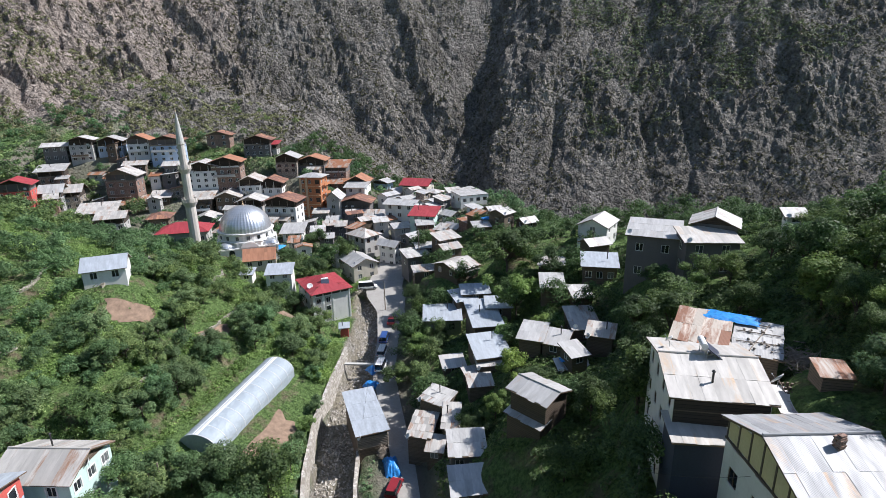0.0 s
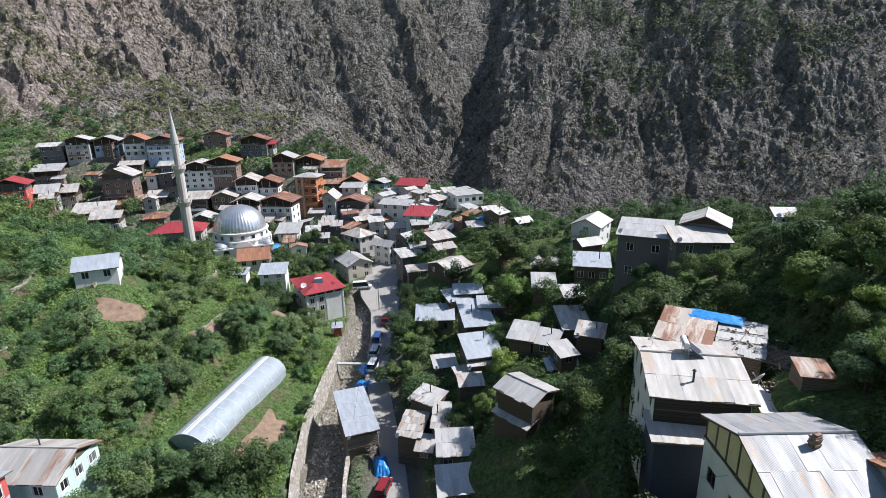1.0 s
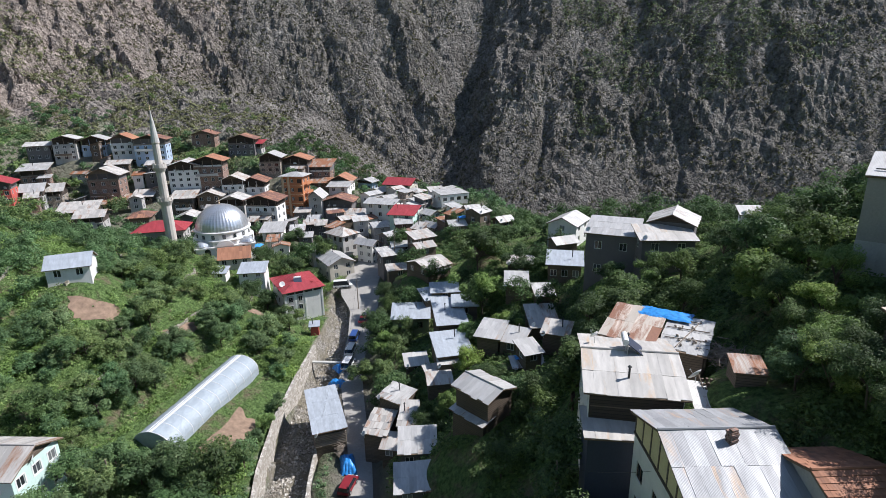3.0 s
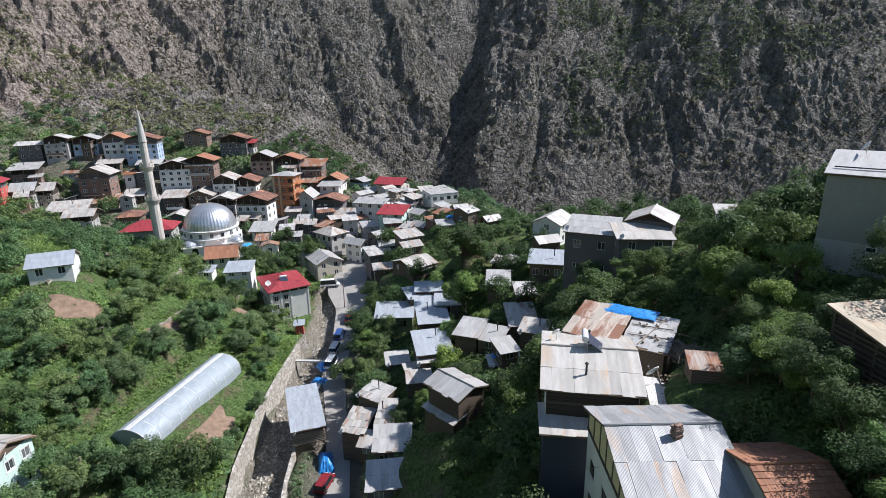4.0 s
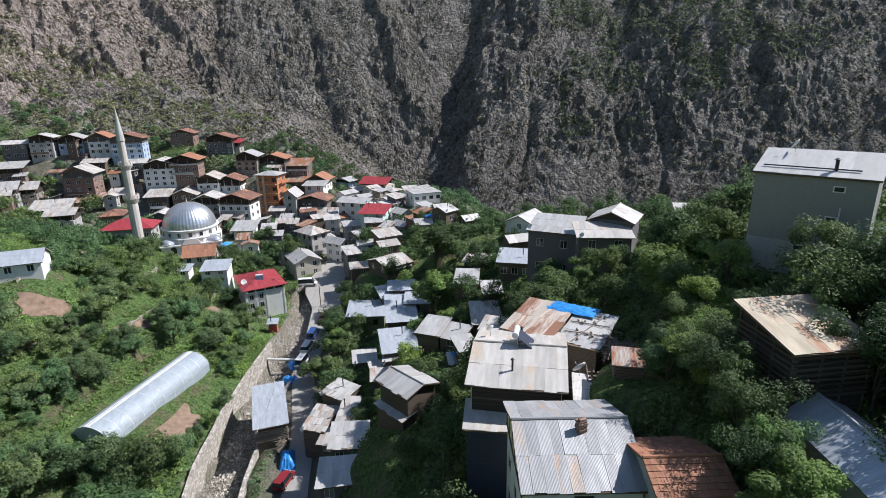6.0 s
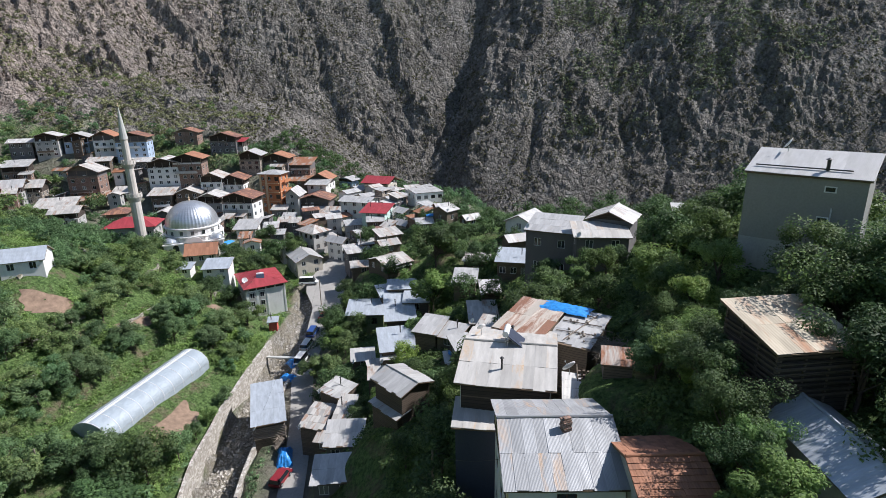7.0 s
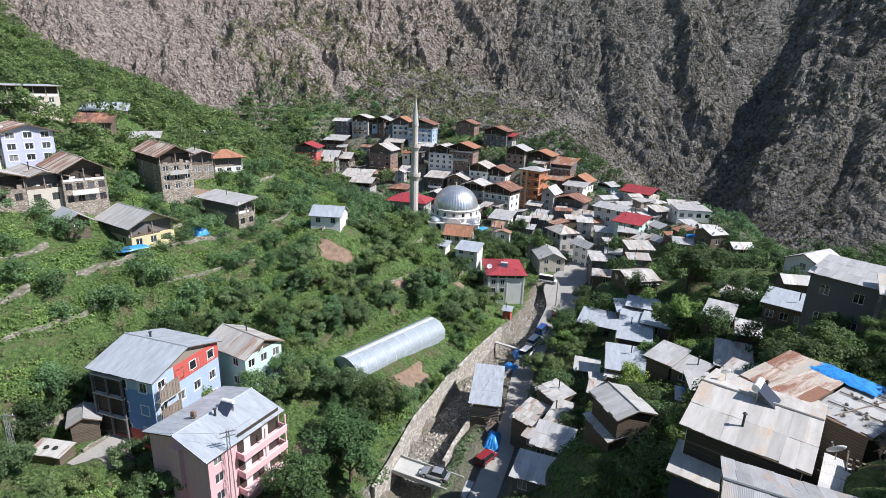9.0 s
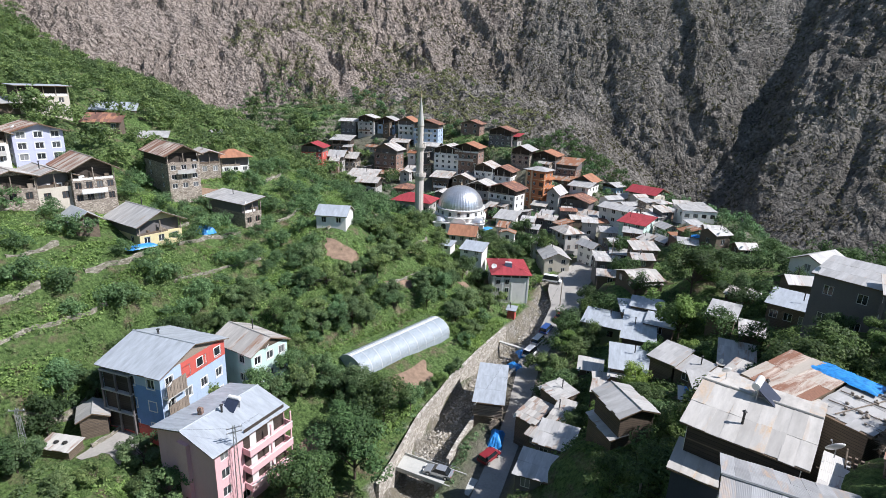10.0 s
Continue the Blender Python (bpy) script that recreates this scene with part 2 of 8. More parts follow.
def film_material(name, col):
    """Taut plastic film: faint panels and slack folds, whose bright wrinkles are also put into the colour."""
    k = Mat(name)
    p = k.world()
    fold = k.noise(0.9, 5, 0.6, k.stretch(p, 1.0, 0.45, 1.0), 1.6)
    c = k.mix(k.ramp(fold, (0.42, 0.0), (0.62, 1.0)), tuple(v * 0.94 for v in col), tuple(v * 1.1 for v in col))
    k.set(Base_Color=c, Roughness=0.45, Normal=k.bump(fold, 0.45, 0.08))
    return k.m


M_POLY = film_material("greenhouse_film", (0.31, 0.355, 0.39))
M_SOIL = plain("bare_soil", (0.24, 0.165, 0.115), 0.95, 0.0, 0.3, 1.2)
M_RUBBER = plain("tyre_rubber", (0.02, 0.02, 0.02), 0.8)
M_CARGLASS = plain("car_glass", (0.02, 0.025, 0.03), 0.08)
M_PANEL = plain("solar_collector", (0.03, 0.04, 0.07), 0.45)


# ---- the ground: valley floor, slopes and mountain as one sheet
def perlin(x, y, seed=0):
    xi, yi = np.floor(x).astype(np.int64), np.floor(y).astype(np.int64)
    xf, yf = x - xi, y - yi

    def corner(i, j):
        h = ((xi + i) * 374761393 + (yi + j) * 668265263 + seed * 974711) & 0x7FFFFFFF
        h = ((h ^ (h >> 13)) * 1274126177) & 0x7FFFFFFF
        a = (h ^ (h >> 16)) / 0x7FFFFFFF * 6.2831853 * 8
        return np.cos(a) * (xf - i) + np.sin(a) * (yf - j)

    u, v = xf ** 3 * (xf * (xf * 6 - 15) + 10), yf ** 3 * (yf * (yf * 6 - 15) + 10)
    a, b = corner(0, 0) * (1 - u) + corner(1, 0) * u, corner(0, 1) * (1 - u) + corner(1, 1) * u
    return (a * (1 - v) + b * v) * 1.4


def fbm(x, y, octaves=4, seed=0):
    return sum(perlin(x * 2 ** o, y * 2 ** o, seed + o) * 0.5 ** o for o in range(octaves))


def ridged(x, y, octaves=4, seed=0):
    return sum((1 - np.abs(perlin(x * 2 ** o, y * 2 ** o, seed + o)) * 2) * 0.5 ** o for o in range(octaves))


# spot heights of the valley on a coarse plan grid (rows go away from the viewer)
PLAN_X = np.array([-260, -150, -115, -85, -60, -40, -26, -11, 6, 25, 50, 100], float)
PLAN_Y = np.array([0, 45, 70, 92, 120, 145, 183, 215, 250, 300], float)
PLAN_Z = np.array([
    [68, 53, 44, 33, 17, 6, 2, 0, 15, 28, 42, 50],
    [67, 51, 41, 30, 14, 6, 2, 0, 12, 26, 41, 46],
    [66, 49, 38, 28, 16, 7, 4, 0, 12, 23, 37, 41],
    [66, 47, 35, 26, 19, 8, 4, 2, 10, 20, 31, 35],
    [66, 43, 31, 23, 18, 11, 4, 4, 12, 22, 26, 22],
    [60, 33, 20, 15, 13, 9, 5, 7, 15, 19, 17, 12],
    [52, 19, 12, 10, 9, 8, 8, 11, 16, 15, 8, 2],
    [56, 36, 32, 29, 26, 19, 15, 15, 14, 4, -2, -8],
    [60, 48, 41, 36, 28, 19, 10, 3, -2, -8, -14, -18],
    [74, 62, 50, 41, 28, 14, 2, -10, -16, -22, -26, -30],
], float)
RIVER_Y = np.array([-60, 40, 57, 66, 80, 99, 115, 132, 160], float)
RIVER_X = np.array([-12, -14.5, -17.0, -18.6, -20.3, -19.2, -19.2, -22.0, -34], float)
ROAD_Y = np.array([-60, 45, 60, 70, 80, 88, 97, 111, 122, 135, 155, 180], float)
ROAD_X = np.array([-2, -4.5, -6.4, -8.0, -10.2, -12.2, -14.2, -14.8, -15.2, -18.5, -17.5, -14], float)
ROAD_Z = np.array([0, 0.3, 0.2, 0.3, 0.7, 1.0, 1.6, 2.6, 3.6, 5.6, 6.3, 9], float)


def foot(x):
    return np.interp(x, [-420, -250, -137, -60, -20, 12, 30, 100, 126, 150, 214, 420], [300, 318, 330, 345, 354, 355, 338, 326, 322, 312, 294, 240])


# crests (positive) and gullies (negative) of the mountain: height, reach to the left and to the right, course in plan from high to low
COURSES = [
    (-7.5, 24.0, 12.0, ((64, 445), (50, 422), (41, 406), (26, 395), (12, 375), (0, 355), (-8, 338))),
    (5.5, 21.0, 44.0, ((92, 425), (79, 401), (54, 364), (29, 340))),
    (7.5, 5.0, 24.0, ((-200, 402), (-186, 389), (-168, 381), (-140, 363), (-118, 331), (-112, 318))),
    (-4.5, 13.0, 9.0, ((-153, 414), (-139, 383), (-108, 319))),
    (6.5, 6.0, 26.0, ((-58, 455), (-43, 432), (-26, 409), (-18, 389), (1, 366))),
    (-4.0, 20.0, 11.0, ((-95, 422), (-75, 387), (-57, 350))),
    (-4.5, 5.0, 7.0, ((66, 352), (62, 339), (56, 318))),
    (-5.0, 6.0, 8.0, ((119, 340), (117, 325), (115, 300))),
    (-6.0, 6.0, 8.0, ((143, 338), (139, 325), (133, 292))),
    (6.0, 8.0, 34.0, ((232, 384), (204, 375), (174, 366))),
    (5.0, 7.0, 20.0, ((207, 345), (204, 338), (202, 322))),
]


def course(x, y, height, left, right, line):
    """Height that one crest or gully adds; its two flanks may be unlike."""
    best, side = np.full(np.shape(x), 1e9), np.zeros(np.shape(x))
    for (ax, ay), (bx, by) in zip(line, line[1:]):
        dx, dy = bx - ax, by - ay
        u = np.clip(((x - ax) * dx + (y - ay) * dy) / (dx * dx + dy * dy), 0, 1)
        px, py = x - ax - u * dx, y - ay - u * dy
        d = np.hypot(px, py)
        side = np.where(d < best, px * -dy + py * dx, side)
        best = np.minimum(best, d)
    reach = np.where(side > 0, right, left)
    k = np.clip(1 - best / reach, 0, 1)
    return height * k * (0.55 + 0.45 * k)


def craggy(x, y, z):
    """How bare and broken the rock is, against slopes of scree and scrub."""
    k = 0.42 + 1.25 * fbm(x / 42, y / 34, 4, 61)
    k = k + 0.3 * np.clip((x - 20) / 30, 0, 1) * np.clip((66 - z) / 22, -1.2, 1) + 0.35 * np.clip((-170 - x) / 40, 0, 1)
    for i in (2, 4, 10):
        k = k + course(x, y, 0.75, 16.0, 13.0, COURSES[i][3])
    return np.clip(k, 0, 1)


def mountain(x, y, parts=False):
    """Height of the rock slopes: the back wall, and the wall on the far left that swings round."""
    wx, wy = x + 9 * fbm(x / 34, y / 34, 4, 40), y + 9 * fbm(x / 34 + 9, y / 34, 4, 50)
    back = 15 + 1.18 * (y - foot(x + 0.6 * (wx - x) - 0.22 * (y - 340)))
    s = (-0.85) * (x + 190) + 0.53 * (y - 222)
    side = 42 + 0.78 * s
    base = np.maximum(back, side)
    rise = np.clip((base + 20) / 50, 0, 1.2)
    crag = craggy(x, y, base)
    h = sum(course(0.5 * (x + wx), 0.5 * (y + wy), *c) for c in COURSES)
    # side gullies run down to the left of the great gully, and down to the right of it
    slant = np.where(x < 0.75 * (y - 355), np.interp(x, [-260, -120, 0], [0.9, 0.6, 0.5]), np.interp(x, [0, 120, 240], [-0.6, -0.3, -0.45]))
    u = wx + slant * (y - 350)
    h = h + 3.6 * np.abs(perlin(u / 29, wy / 70, 3)) + 1.7 * np.abs(perlin(u / 13.5 + 7, wy / 26, 5)) - 1.3
    h = h + (0.35 + 0.85 * crag) * (1.5 * (ridged(u / 11.5, wy / 11.0, 3, 11) - 0.85))
    # the left wall has buttresses and clefts of its own, running down its own fall
    along, turned = 0.53 * wx + 0.85 * wy, np.clip((side - back) / 14 + 0.5, 0, 1)
    h = h + turned * (9.0 * (np.abs(perlin(along / 25, s / 70, 13)) - 0.3) + 4.5 * (np.abs(perlin(along / 11 + 3, s / 34, 14)) - 0.3) + crag * 2.6 * (ridged(along / 7.5, s / 13, 3, 15) - 0.85))
    # broken rock: blocks, ledges and splinters
    ledge = (base + h) / 8.5 + 0.9 * fbm(x / 24, y / 24, 3, 71) + 0.012 * x
    ledge = ledge - np.floor(ledge)
    h = h + crag * (3.0 * (np.clip(ledge * 3.2, 0, 1) - ledge) + 1.5 * (ridged(wx / 7.2, wy / 6.2, 3, 23) - 0.85))
    h = h + (0.3 + 0.7 * crag) * 1.5 * fbm(x / 4.3, y / 3.8, 2, 31)
    return (base + rise * h, crag) if parts else base + rise * h


def smooth_plan(x, y):
    cx, cy = np.clip(x, PLAN_X[0], PLAN_X[-1]), np.clip(y, PLAN_Y[0], PLAN_Y[-1])
    i = np.clip(np.searchsorted(PLAN_X, cx) - 1, 0, len(PLAN_X) - 2)
    j = np.clip(np.searchsorted(PLAN_Y, cy) - 1, 0, len(PLAN_Y) - 2)
    u = (cx - PLAN_X[i]) / (PLAN_X[i + 1] - PLAN_X[i])
    v = (cy - PLAN_Y[j]) / (PLAN_Y[j + 1] - PLAN_Y[j])
    z = PLAN_Z
    h = (z[j, i] * (1 - u) + z[j, i + 1] * u) * (1 - v) + (z[j + 1, i] * (1 - u) + z[j + 1, i + 1] * u) * v
    return h - np.clip(x - 100, 0, 60) * 0.05 + np.clip(-260 - x, 0, None) * 0.5


PADS = []     # x, y, level and size of built plots


def ground(x, y):
    """Height of the ground at plan points (arrays or numbers)."""
    x, y = np.asarray(x, float), np.asarray(y, float)
    h = sum(smooth_plan(x + dx, y + dy) for dx in (-3, 0, 3) for dy in (-4, 0, 4)) / 9
    h = h + 0.45 * fbm(x / 9, y / 9, 3, 70)
    # orchard terraces on the left slope
    t = np.clip((-34 - x) / 10, 0, 1) * np.clip((150 - y) / 20, 0, 1)
    step = h / 2.4
    h = h + t * 0.65 * 2.4 * (np.floor(step) + np.clip((step - np.floor(step)) * 3 - 2, 0, 1) - step)
    # broken rock on the shoulder behind the village
    k = np.clip((y - 222) / 30, 0, 1)
    h = h + k * (2.6 * (ridged(x / 17, y / 16, 3, 11) - 0.85) + 1.6 * (ridged(x / 8, y / 7.5, 3, 23) - 0.85))
    m = mountain(x, y)
    e = np.clip((m - h) / 10 + 0.5, 0, 1)
    h = h * (1 - e) + m * e
    # ground levelled round the houses, narrowly everywhere and in wide benches in the upper village
    for wide, gain in ((11.0, 1.6), (0.0, 1.0)):
        top, tot = np.zeros_like(h), np.zeros_like(h)
        for px, py, pz, pr in PADS:
            if wide and (py < 156 or px > 20):
                continue
            reach = wide or pr * 0.75 + 2.6
            near = np.nonzero((np.abs(x - px) < reach * 3) & (np.abs(y - py) < reach * 3))
            d2 = ((x[near] - px) ** 2 + (y[near] - py) ** 2) / reach ** 2
            wgt = np.exp(-d2) if wide else np.exp(-d2 ** 1.6)
            top[near] += wgt * pz
            tot[near] += wgt
        k = np.minimum(tot * gain, 1)
        h = h * (1 - k) + top / np.maximum(tot, 1e-9) * k
    # street, laid level across
    rx, rz = np.interp(y, ROAD_Y, ROAD_X), np.interp(y, ROAD_Y, ROAD_Z)
    wide = np.interp(y, [60, 110, 124, 130, 150, 175], [2.6, 3.2, 4.5, 7.0, 6.0, 3.0])
    k = np.clip((np.abs(x - rx) - wide) / 2.5, 0, 1)
    k = np.where(y > 176, 1, k)
    h = h * k + (rz - 0.06) * (1 - k)
    # stony channel between its walls
    cx = np.interp(y, RIVER_Y, RIVER_X)
    half = np.interp(y, [50, 66, 80, 99, 115, 132], [3.0, 3.4, 3.6, 3.4, 2.6, 2.2])
    bed = np.interp(y, [-60, 57, 80, 100, 132, 160], [-4, -3.2, -2.2, -1.2, 2.0, 6]) + 0.3 * fbm(x / 2.2, y / 2.2, 3, 90)
    k = np.clip((np.abs(x - cx) - half) / 0.7, 0, 1)
    k = np.where(y > 136, 1, k)
    h = h * k + np.minimum(bed, h) * (1 - k)
    return h


def gz(x, y):
    return float(ground(np.array([x]), np.array([y]))[0])


def axis(*runs):
    """A row of plan lines from runs of (start, end, step)."""
    out = np.concatenate([np.arange(a, b, s) for a, b, s in runs])
    return np.append(out, runs[-1][1])


def build_ground():
    xs = axis((-440, -320, 5), (-320, -120, 1.15), (-120, 60, 1.1), (60, 290, 1.15), (290, 480, 5))
    ys = axis((-220, 10, 6), (10, 140, 1.15), (140, 200, 1.5), (200, 300, 1.15), (300, 400, 0.95), (400, 460, 1.2), (460, 560, 3))
    X, Y = np.meshgrid(xs, ys)
    far = np.clip((Y - 225) / 10, 0, 1) * (np.abs(X) < 285) * (Y < 455)
    X, Y = X + far * 0.45 * perlin(X / 1.7, Y / 1.7, 81), Y + far * 0.45 * perlin(X / 1.7 + 40, Y / 1.7, 83)
    Z = ground(X, Y)
    # the slope behind the viewer closes the valley
    Z = Z + np.clip(-40 - Y, 0, None) * 0.5
    nx, ny = len(xs), len(ys)
    co = np.stack([X, Y, Z], -1).reshape(-1, 3)
    k = np.arange(nx * ny).reshape(ny, nx)
    q = np.stack([k[:-1, :-1], k[:-1, 1:], k[1:, 1:], k[1:, :-1]], -1).reshape(-1, 4)
    me = bpy.data.meshes.new("ground")
    me.vertices.add(len(co))
    me.vertices.foreach_set("co", co.ravel())
    me.loops.add(q.size)
    me.loops.foreach_set("vertex_index", q.ravel())
    me.polygons.add(len(q))
    me.polygons.foreach_set("loop_start", np.arange(0, q.size, 4))
    peak, crag = mountain(X, Y, True)
    rock = np.clip((peak - Z + 7) / 7, 0, 1)
    rock = np.maximum(rock, np.clip((Y - 224 + 12 * fbm(X / 14, Y / 14, 3, 12)) / 12, 0, 1))
    for px, py, pz, pr in PADS:
        rock = rock * (1 - np.exp(-((X - px) ** 2 + (Y - py) ** 2) / 9.0 ** 2))
    cx = np.interp(Y, RIVER_Y, RIVER_X)
    stony = ((np.abs(X - cx) < 4.2) & (Y < 137)).astype(float)
    rx = np.interp(Y, ROAD_Y, ROAD_X)
    bare = np.clip(1.3 - np.abs(X - rx) / 7.0, 0, 1) * (Y > 40) * (Y < 178)
    bare = np.maximum(bare, np.clip((Y - 150) / 20, 0, 1) * np.clip((225 - Y) / 10, 0, 1) * (X > -170) * (X < 30) * 0.8)
    lush = 1.1 * np.clip((90 - Z) / 30, 0, 1) * np.clip((-70 - X) / 45, 0, 1) + 0.45 * np.clip((X - 50) / 40, 0, 1) * np.clip((Z - 25) / 40, 0, 1) + 1.2 * np.exp(-((X - 165) / 70) ** 2 - ((Z - 88) / 32) ** 2) + 0.35 * np.clip((35 - Z) / 20, 0, 1)
    lush = np.clip(lush + 0.35 * fbm(X / 25, Y / 25, 3, 33), 0, 1)
    me.polygons.foreach_set("use_smooth", (rock < 0.5)[:-1, :-1].ravel())
    for name, data in (("lush", lush), ("crag", crag), ("rocky", rock), ("stony", stony), ("bare", bare)):
        me.attributes.new(name, "FLOAT", "POINT").data.foreach_set("value", data.ravel().astype(np.float32))
    me.update()
    me.validate()
    ob = new("ground", me)
    me.materials.append(ground_material())
    return tagged(ob, "grassy valley floor running up into bare grey-brown rocky mountain slopes", "ground", kind="structure")


def ground_material():
    k = Mat("earth_and_rock")
    p = k.world()
    rocky = k.n("Attribute", attribute_name="rocky").outputs["Fac"]
    stony = k.n("Attribute", attribute_name="stony").outputs["Fac"]
    bare = k.n("Attribute", attribute_name="bare").outputs["Fac"]
    # rock: grey-brown beds with paler and darker runs, pinkish towards the left
    beds = k.noise(0.06, 8, 0.68, k.stretch(p, 1.0, 0.8, 0.5), 0.8)
    rock = k.ramp(beds, (0.30, (0.102, 0.094, 0.083)), (0.48, (0.168, 0.155, 0.137)), (0.62, (0.22, 0.204, 0.181)), (0.78, (0.33, 0.306, 0.272)))
    fine = k.noise(0.62, 8, 0.72, p)
    rock = k.mix(0.8, rock, k.ramp(fine, (0.34, 0.16), (0.5, 0.5), (0.66, 0.9)), "OVERLAY")
    bent = k.n("VectorMath", {0: p, 1: k.n("VectorMath", {0: k.n("TexNoise", {"Vector": p, "Scale": 0.5, "Detail": 3.0}).outputs["Color"], 1: (2.2, 2.2, 2.2)}, operation="MULTIPLY").outputs[0]}, operation="ADD").outputs[0]
    block = k.n("TexVoronoi", {"Vector": k.stretch(bent, 1.0, 0.9, 0.6), "Scale": 0.36}).outputs
    joint = k.n("TexVoronoi", {"Vector": k.stretch(bent, 1.0, 0.9, 0.6), "Scale": 0.36}, feature="DISTANCE_TO_EDGE").outputs["Distance"]
    rock = k.mix(0.36, rock, k.ramp(k.n("TexWhiteNoise", {"Vector": block["Position"]}).outputs["Value"], (0.0, 0.2), (1.0, 0.8)), "OVERLAY")
    px = k.n("SeparateXYZ", {0: p}).outputs[0]
    left = k.ramp(k.math("ADD", k.math("MULTIPLY", px, -0.004), k.math("MULTIPLY", k.noise(0.02, 3, 0.5, p), 0.5)), (0.74, 0.0), (1.12, 0.85))
    # dark crevices: their shade is put into the colour by stretched noise
    cleft_shade = k.noise(0.11, 6, 0.7, k.stretch(p, 1.0, 0.9, 0.35), 1.2)
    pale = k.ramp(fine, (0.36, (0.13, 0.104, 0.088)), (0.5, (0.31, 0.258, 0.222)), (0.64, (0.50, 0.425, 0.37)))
    pale = k.mix(k.ramp(cleft_shade, (0.37, 0.8), (0.43, 0.0)), pale, (0.09, 0.074, 0.063))
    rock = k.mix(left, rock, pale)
    # scrub and grass between the rocks
    nz = k.n("SeparateXYZ", {0: k.n("NewGeometry").outputs["Normal"]}).outputs[2]
    patch = k.noise(0.035, 5, 0.6, p, 0.5)
    speck = k.noise(0.42, 5, 0.7, p)
    grassy = k.math("ADD", k.math("MULTIPLY", nz, 0.55), k.math("ADD", k.math("MULTIPLY", patch, 0.95), k.math("MULTIPLY", speck, 0.75)))
    lush = k.n("Attribute", attribute_name="lush").outputs["Fac"]
    crag = k.n("Attribute", attribute_name="crag").outputs["Fac"]
    loose = k.math("MULTIPLY", k.math("SUBTRACT", 0.55, crag), 0.36)
    gmask = k.ramp(k.math("ADD", k.math("ADD", grassy, loose), k.math("MULTIPLY", lush, 0.42)), (1.02, 0.0), (1.26, 0.78))
    scrub = k.mix(speck, (0.062, 0.06, 0.036), (0.21, 0.19, 0.125))
    scrub = k.mix(k.math("MULTIPLY", lush, 0.7), scrub, k.mix(speck, (0.07, 0.09, 0.04), (0.31, 0.32, 0.18)))
    rock = k.mix(gmask, rock, scrub)
    # valley: grass, weeds and trodden soil
    g1 = k.noise(0.25, 6, 0.65, p, 0.4)
    g2 = k.noise(1.9, 5, 0.7, p)
    grass = k.mix(k.ramp(g2, (0.35, 0.0), (0.65, 1.0)), (0.055, 0.10, 0.032), (0.19, 0.29, 0.095))
    soil = k.mix(g2, (0.13, 0.095, 0.065), (0.30, 0.235, 0.17))
    valley = k.mix(k.ramp(g1, (0.52, 0.0), (0.66, 0.85)), grass, soil)
    valley = k.mix(k.math("MULTIPLY", bare, k.ramp(g2, (0.2, 0.6), (0.5, 1.0))), valley, k.mix(g1, (0.16, 0.14, 0.115), (0.29, 0.265, 0.23)))
    c = k.mix(rocky, valley, rock)
    cob = k.n("TexVoronoi", {"Vector": p, "Scale": 2.6}).outputs
    stones = k.mix(0.7, k.ramp(cob["Distance"], (0.1, (0.55, 0.52, 0.47)), (0.7, (0.27, 0.25, 0.22))), k.n("TexWhiteNoise", {"Vector": cob["Position"]}).outputs["Value"], "SOFT_LIGHT")
    stones = k.mix(k.ramp(g1, (0.38, 0.15), (0.56, 0.9)), stones, k.mix(g2, (0.15, 0.14, 0.09), (0.42, 0.37, 0.29)))
    c = k.mix(stony, c, stones)
    h = k.math("ADD", k.math("MULTIPLY", fine, 1.0), k.math("MULTIPLY", k.noise(0.14, 6, 0.65, p), 2.0))
    h = k.math("ADD", h, k.math("MULTIPLY", k.math("MULTIPLY", k.ramp(joint, (0.0, 0.0), (0.22, 1.0)), rocky), 0.45))
    nb = k.bump(h, 1.0, 2.0)
    k.set(Base_Color=c, Roughness=0.95, Normal=nb)
    k.b.inputs["Specular IOR Level"].default_value = 0.15
    return k.m



# ---- building kit
def part(name, bm, material, parent, label="", place=None, smooth=False):
    """Links a bmesh as one mesh object under a thing or a part."""
    me = bpy.data.meshes.new(name)
    bm.to_mesh(me)
    bm.free()
    return part_of(name, me, material, parent, label, place, smooth)


def part_of(name, me, material, parent, label="", place=None, smooth=False):
    if material is not None and not me.materials:
        me.materials.append(material)
    if smooth:
        me.polygons.foreach_set("use_smooth", np.ones(len(me.polygons), bool))
    ob = new(name, me)
    ob.parent = parent
    if place is not None:
        ob.matrix_basis = place
    if label:
        tagged(ob, label)
    return ob


def thing(name, x, y, z, yaw, label, category, group="", kind=""):
    ob = new(name)
    ob.empty_display_size = 0.2
    ob.matrix_basis = pose(x, y, z, 0, 0, yaw)
    return tagged(ob, label, category, group, kind)


def box(bm, x0, x1, y0, y1, z0, z1, m=None):
    v = [bm.verts.new(Vector(p) if m is None else m @ Vector(p)) for p in
         ((x0, y0, z0), (x1, y0, z0), (x1, y1, z0), (x0, y1, z0), (x0, y0, z1), (x1, y0, z1), (x1, y1, z1), (x0, y1, z1))]
    for f in ((3, 2, 1, 0), (4, 5, 6, 7), (0, 1, 5, 4), (1, 2, 6, 5), (2, 3, 7, 6), (3, 0, 4, 7)):
        bm.faces.new([v[i] for i in f])
    return v


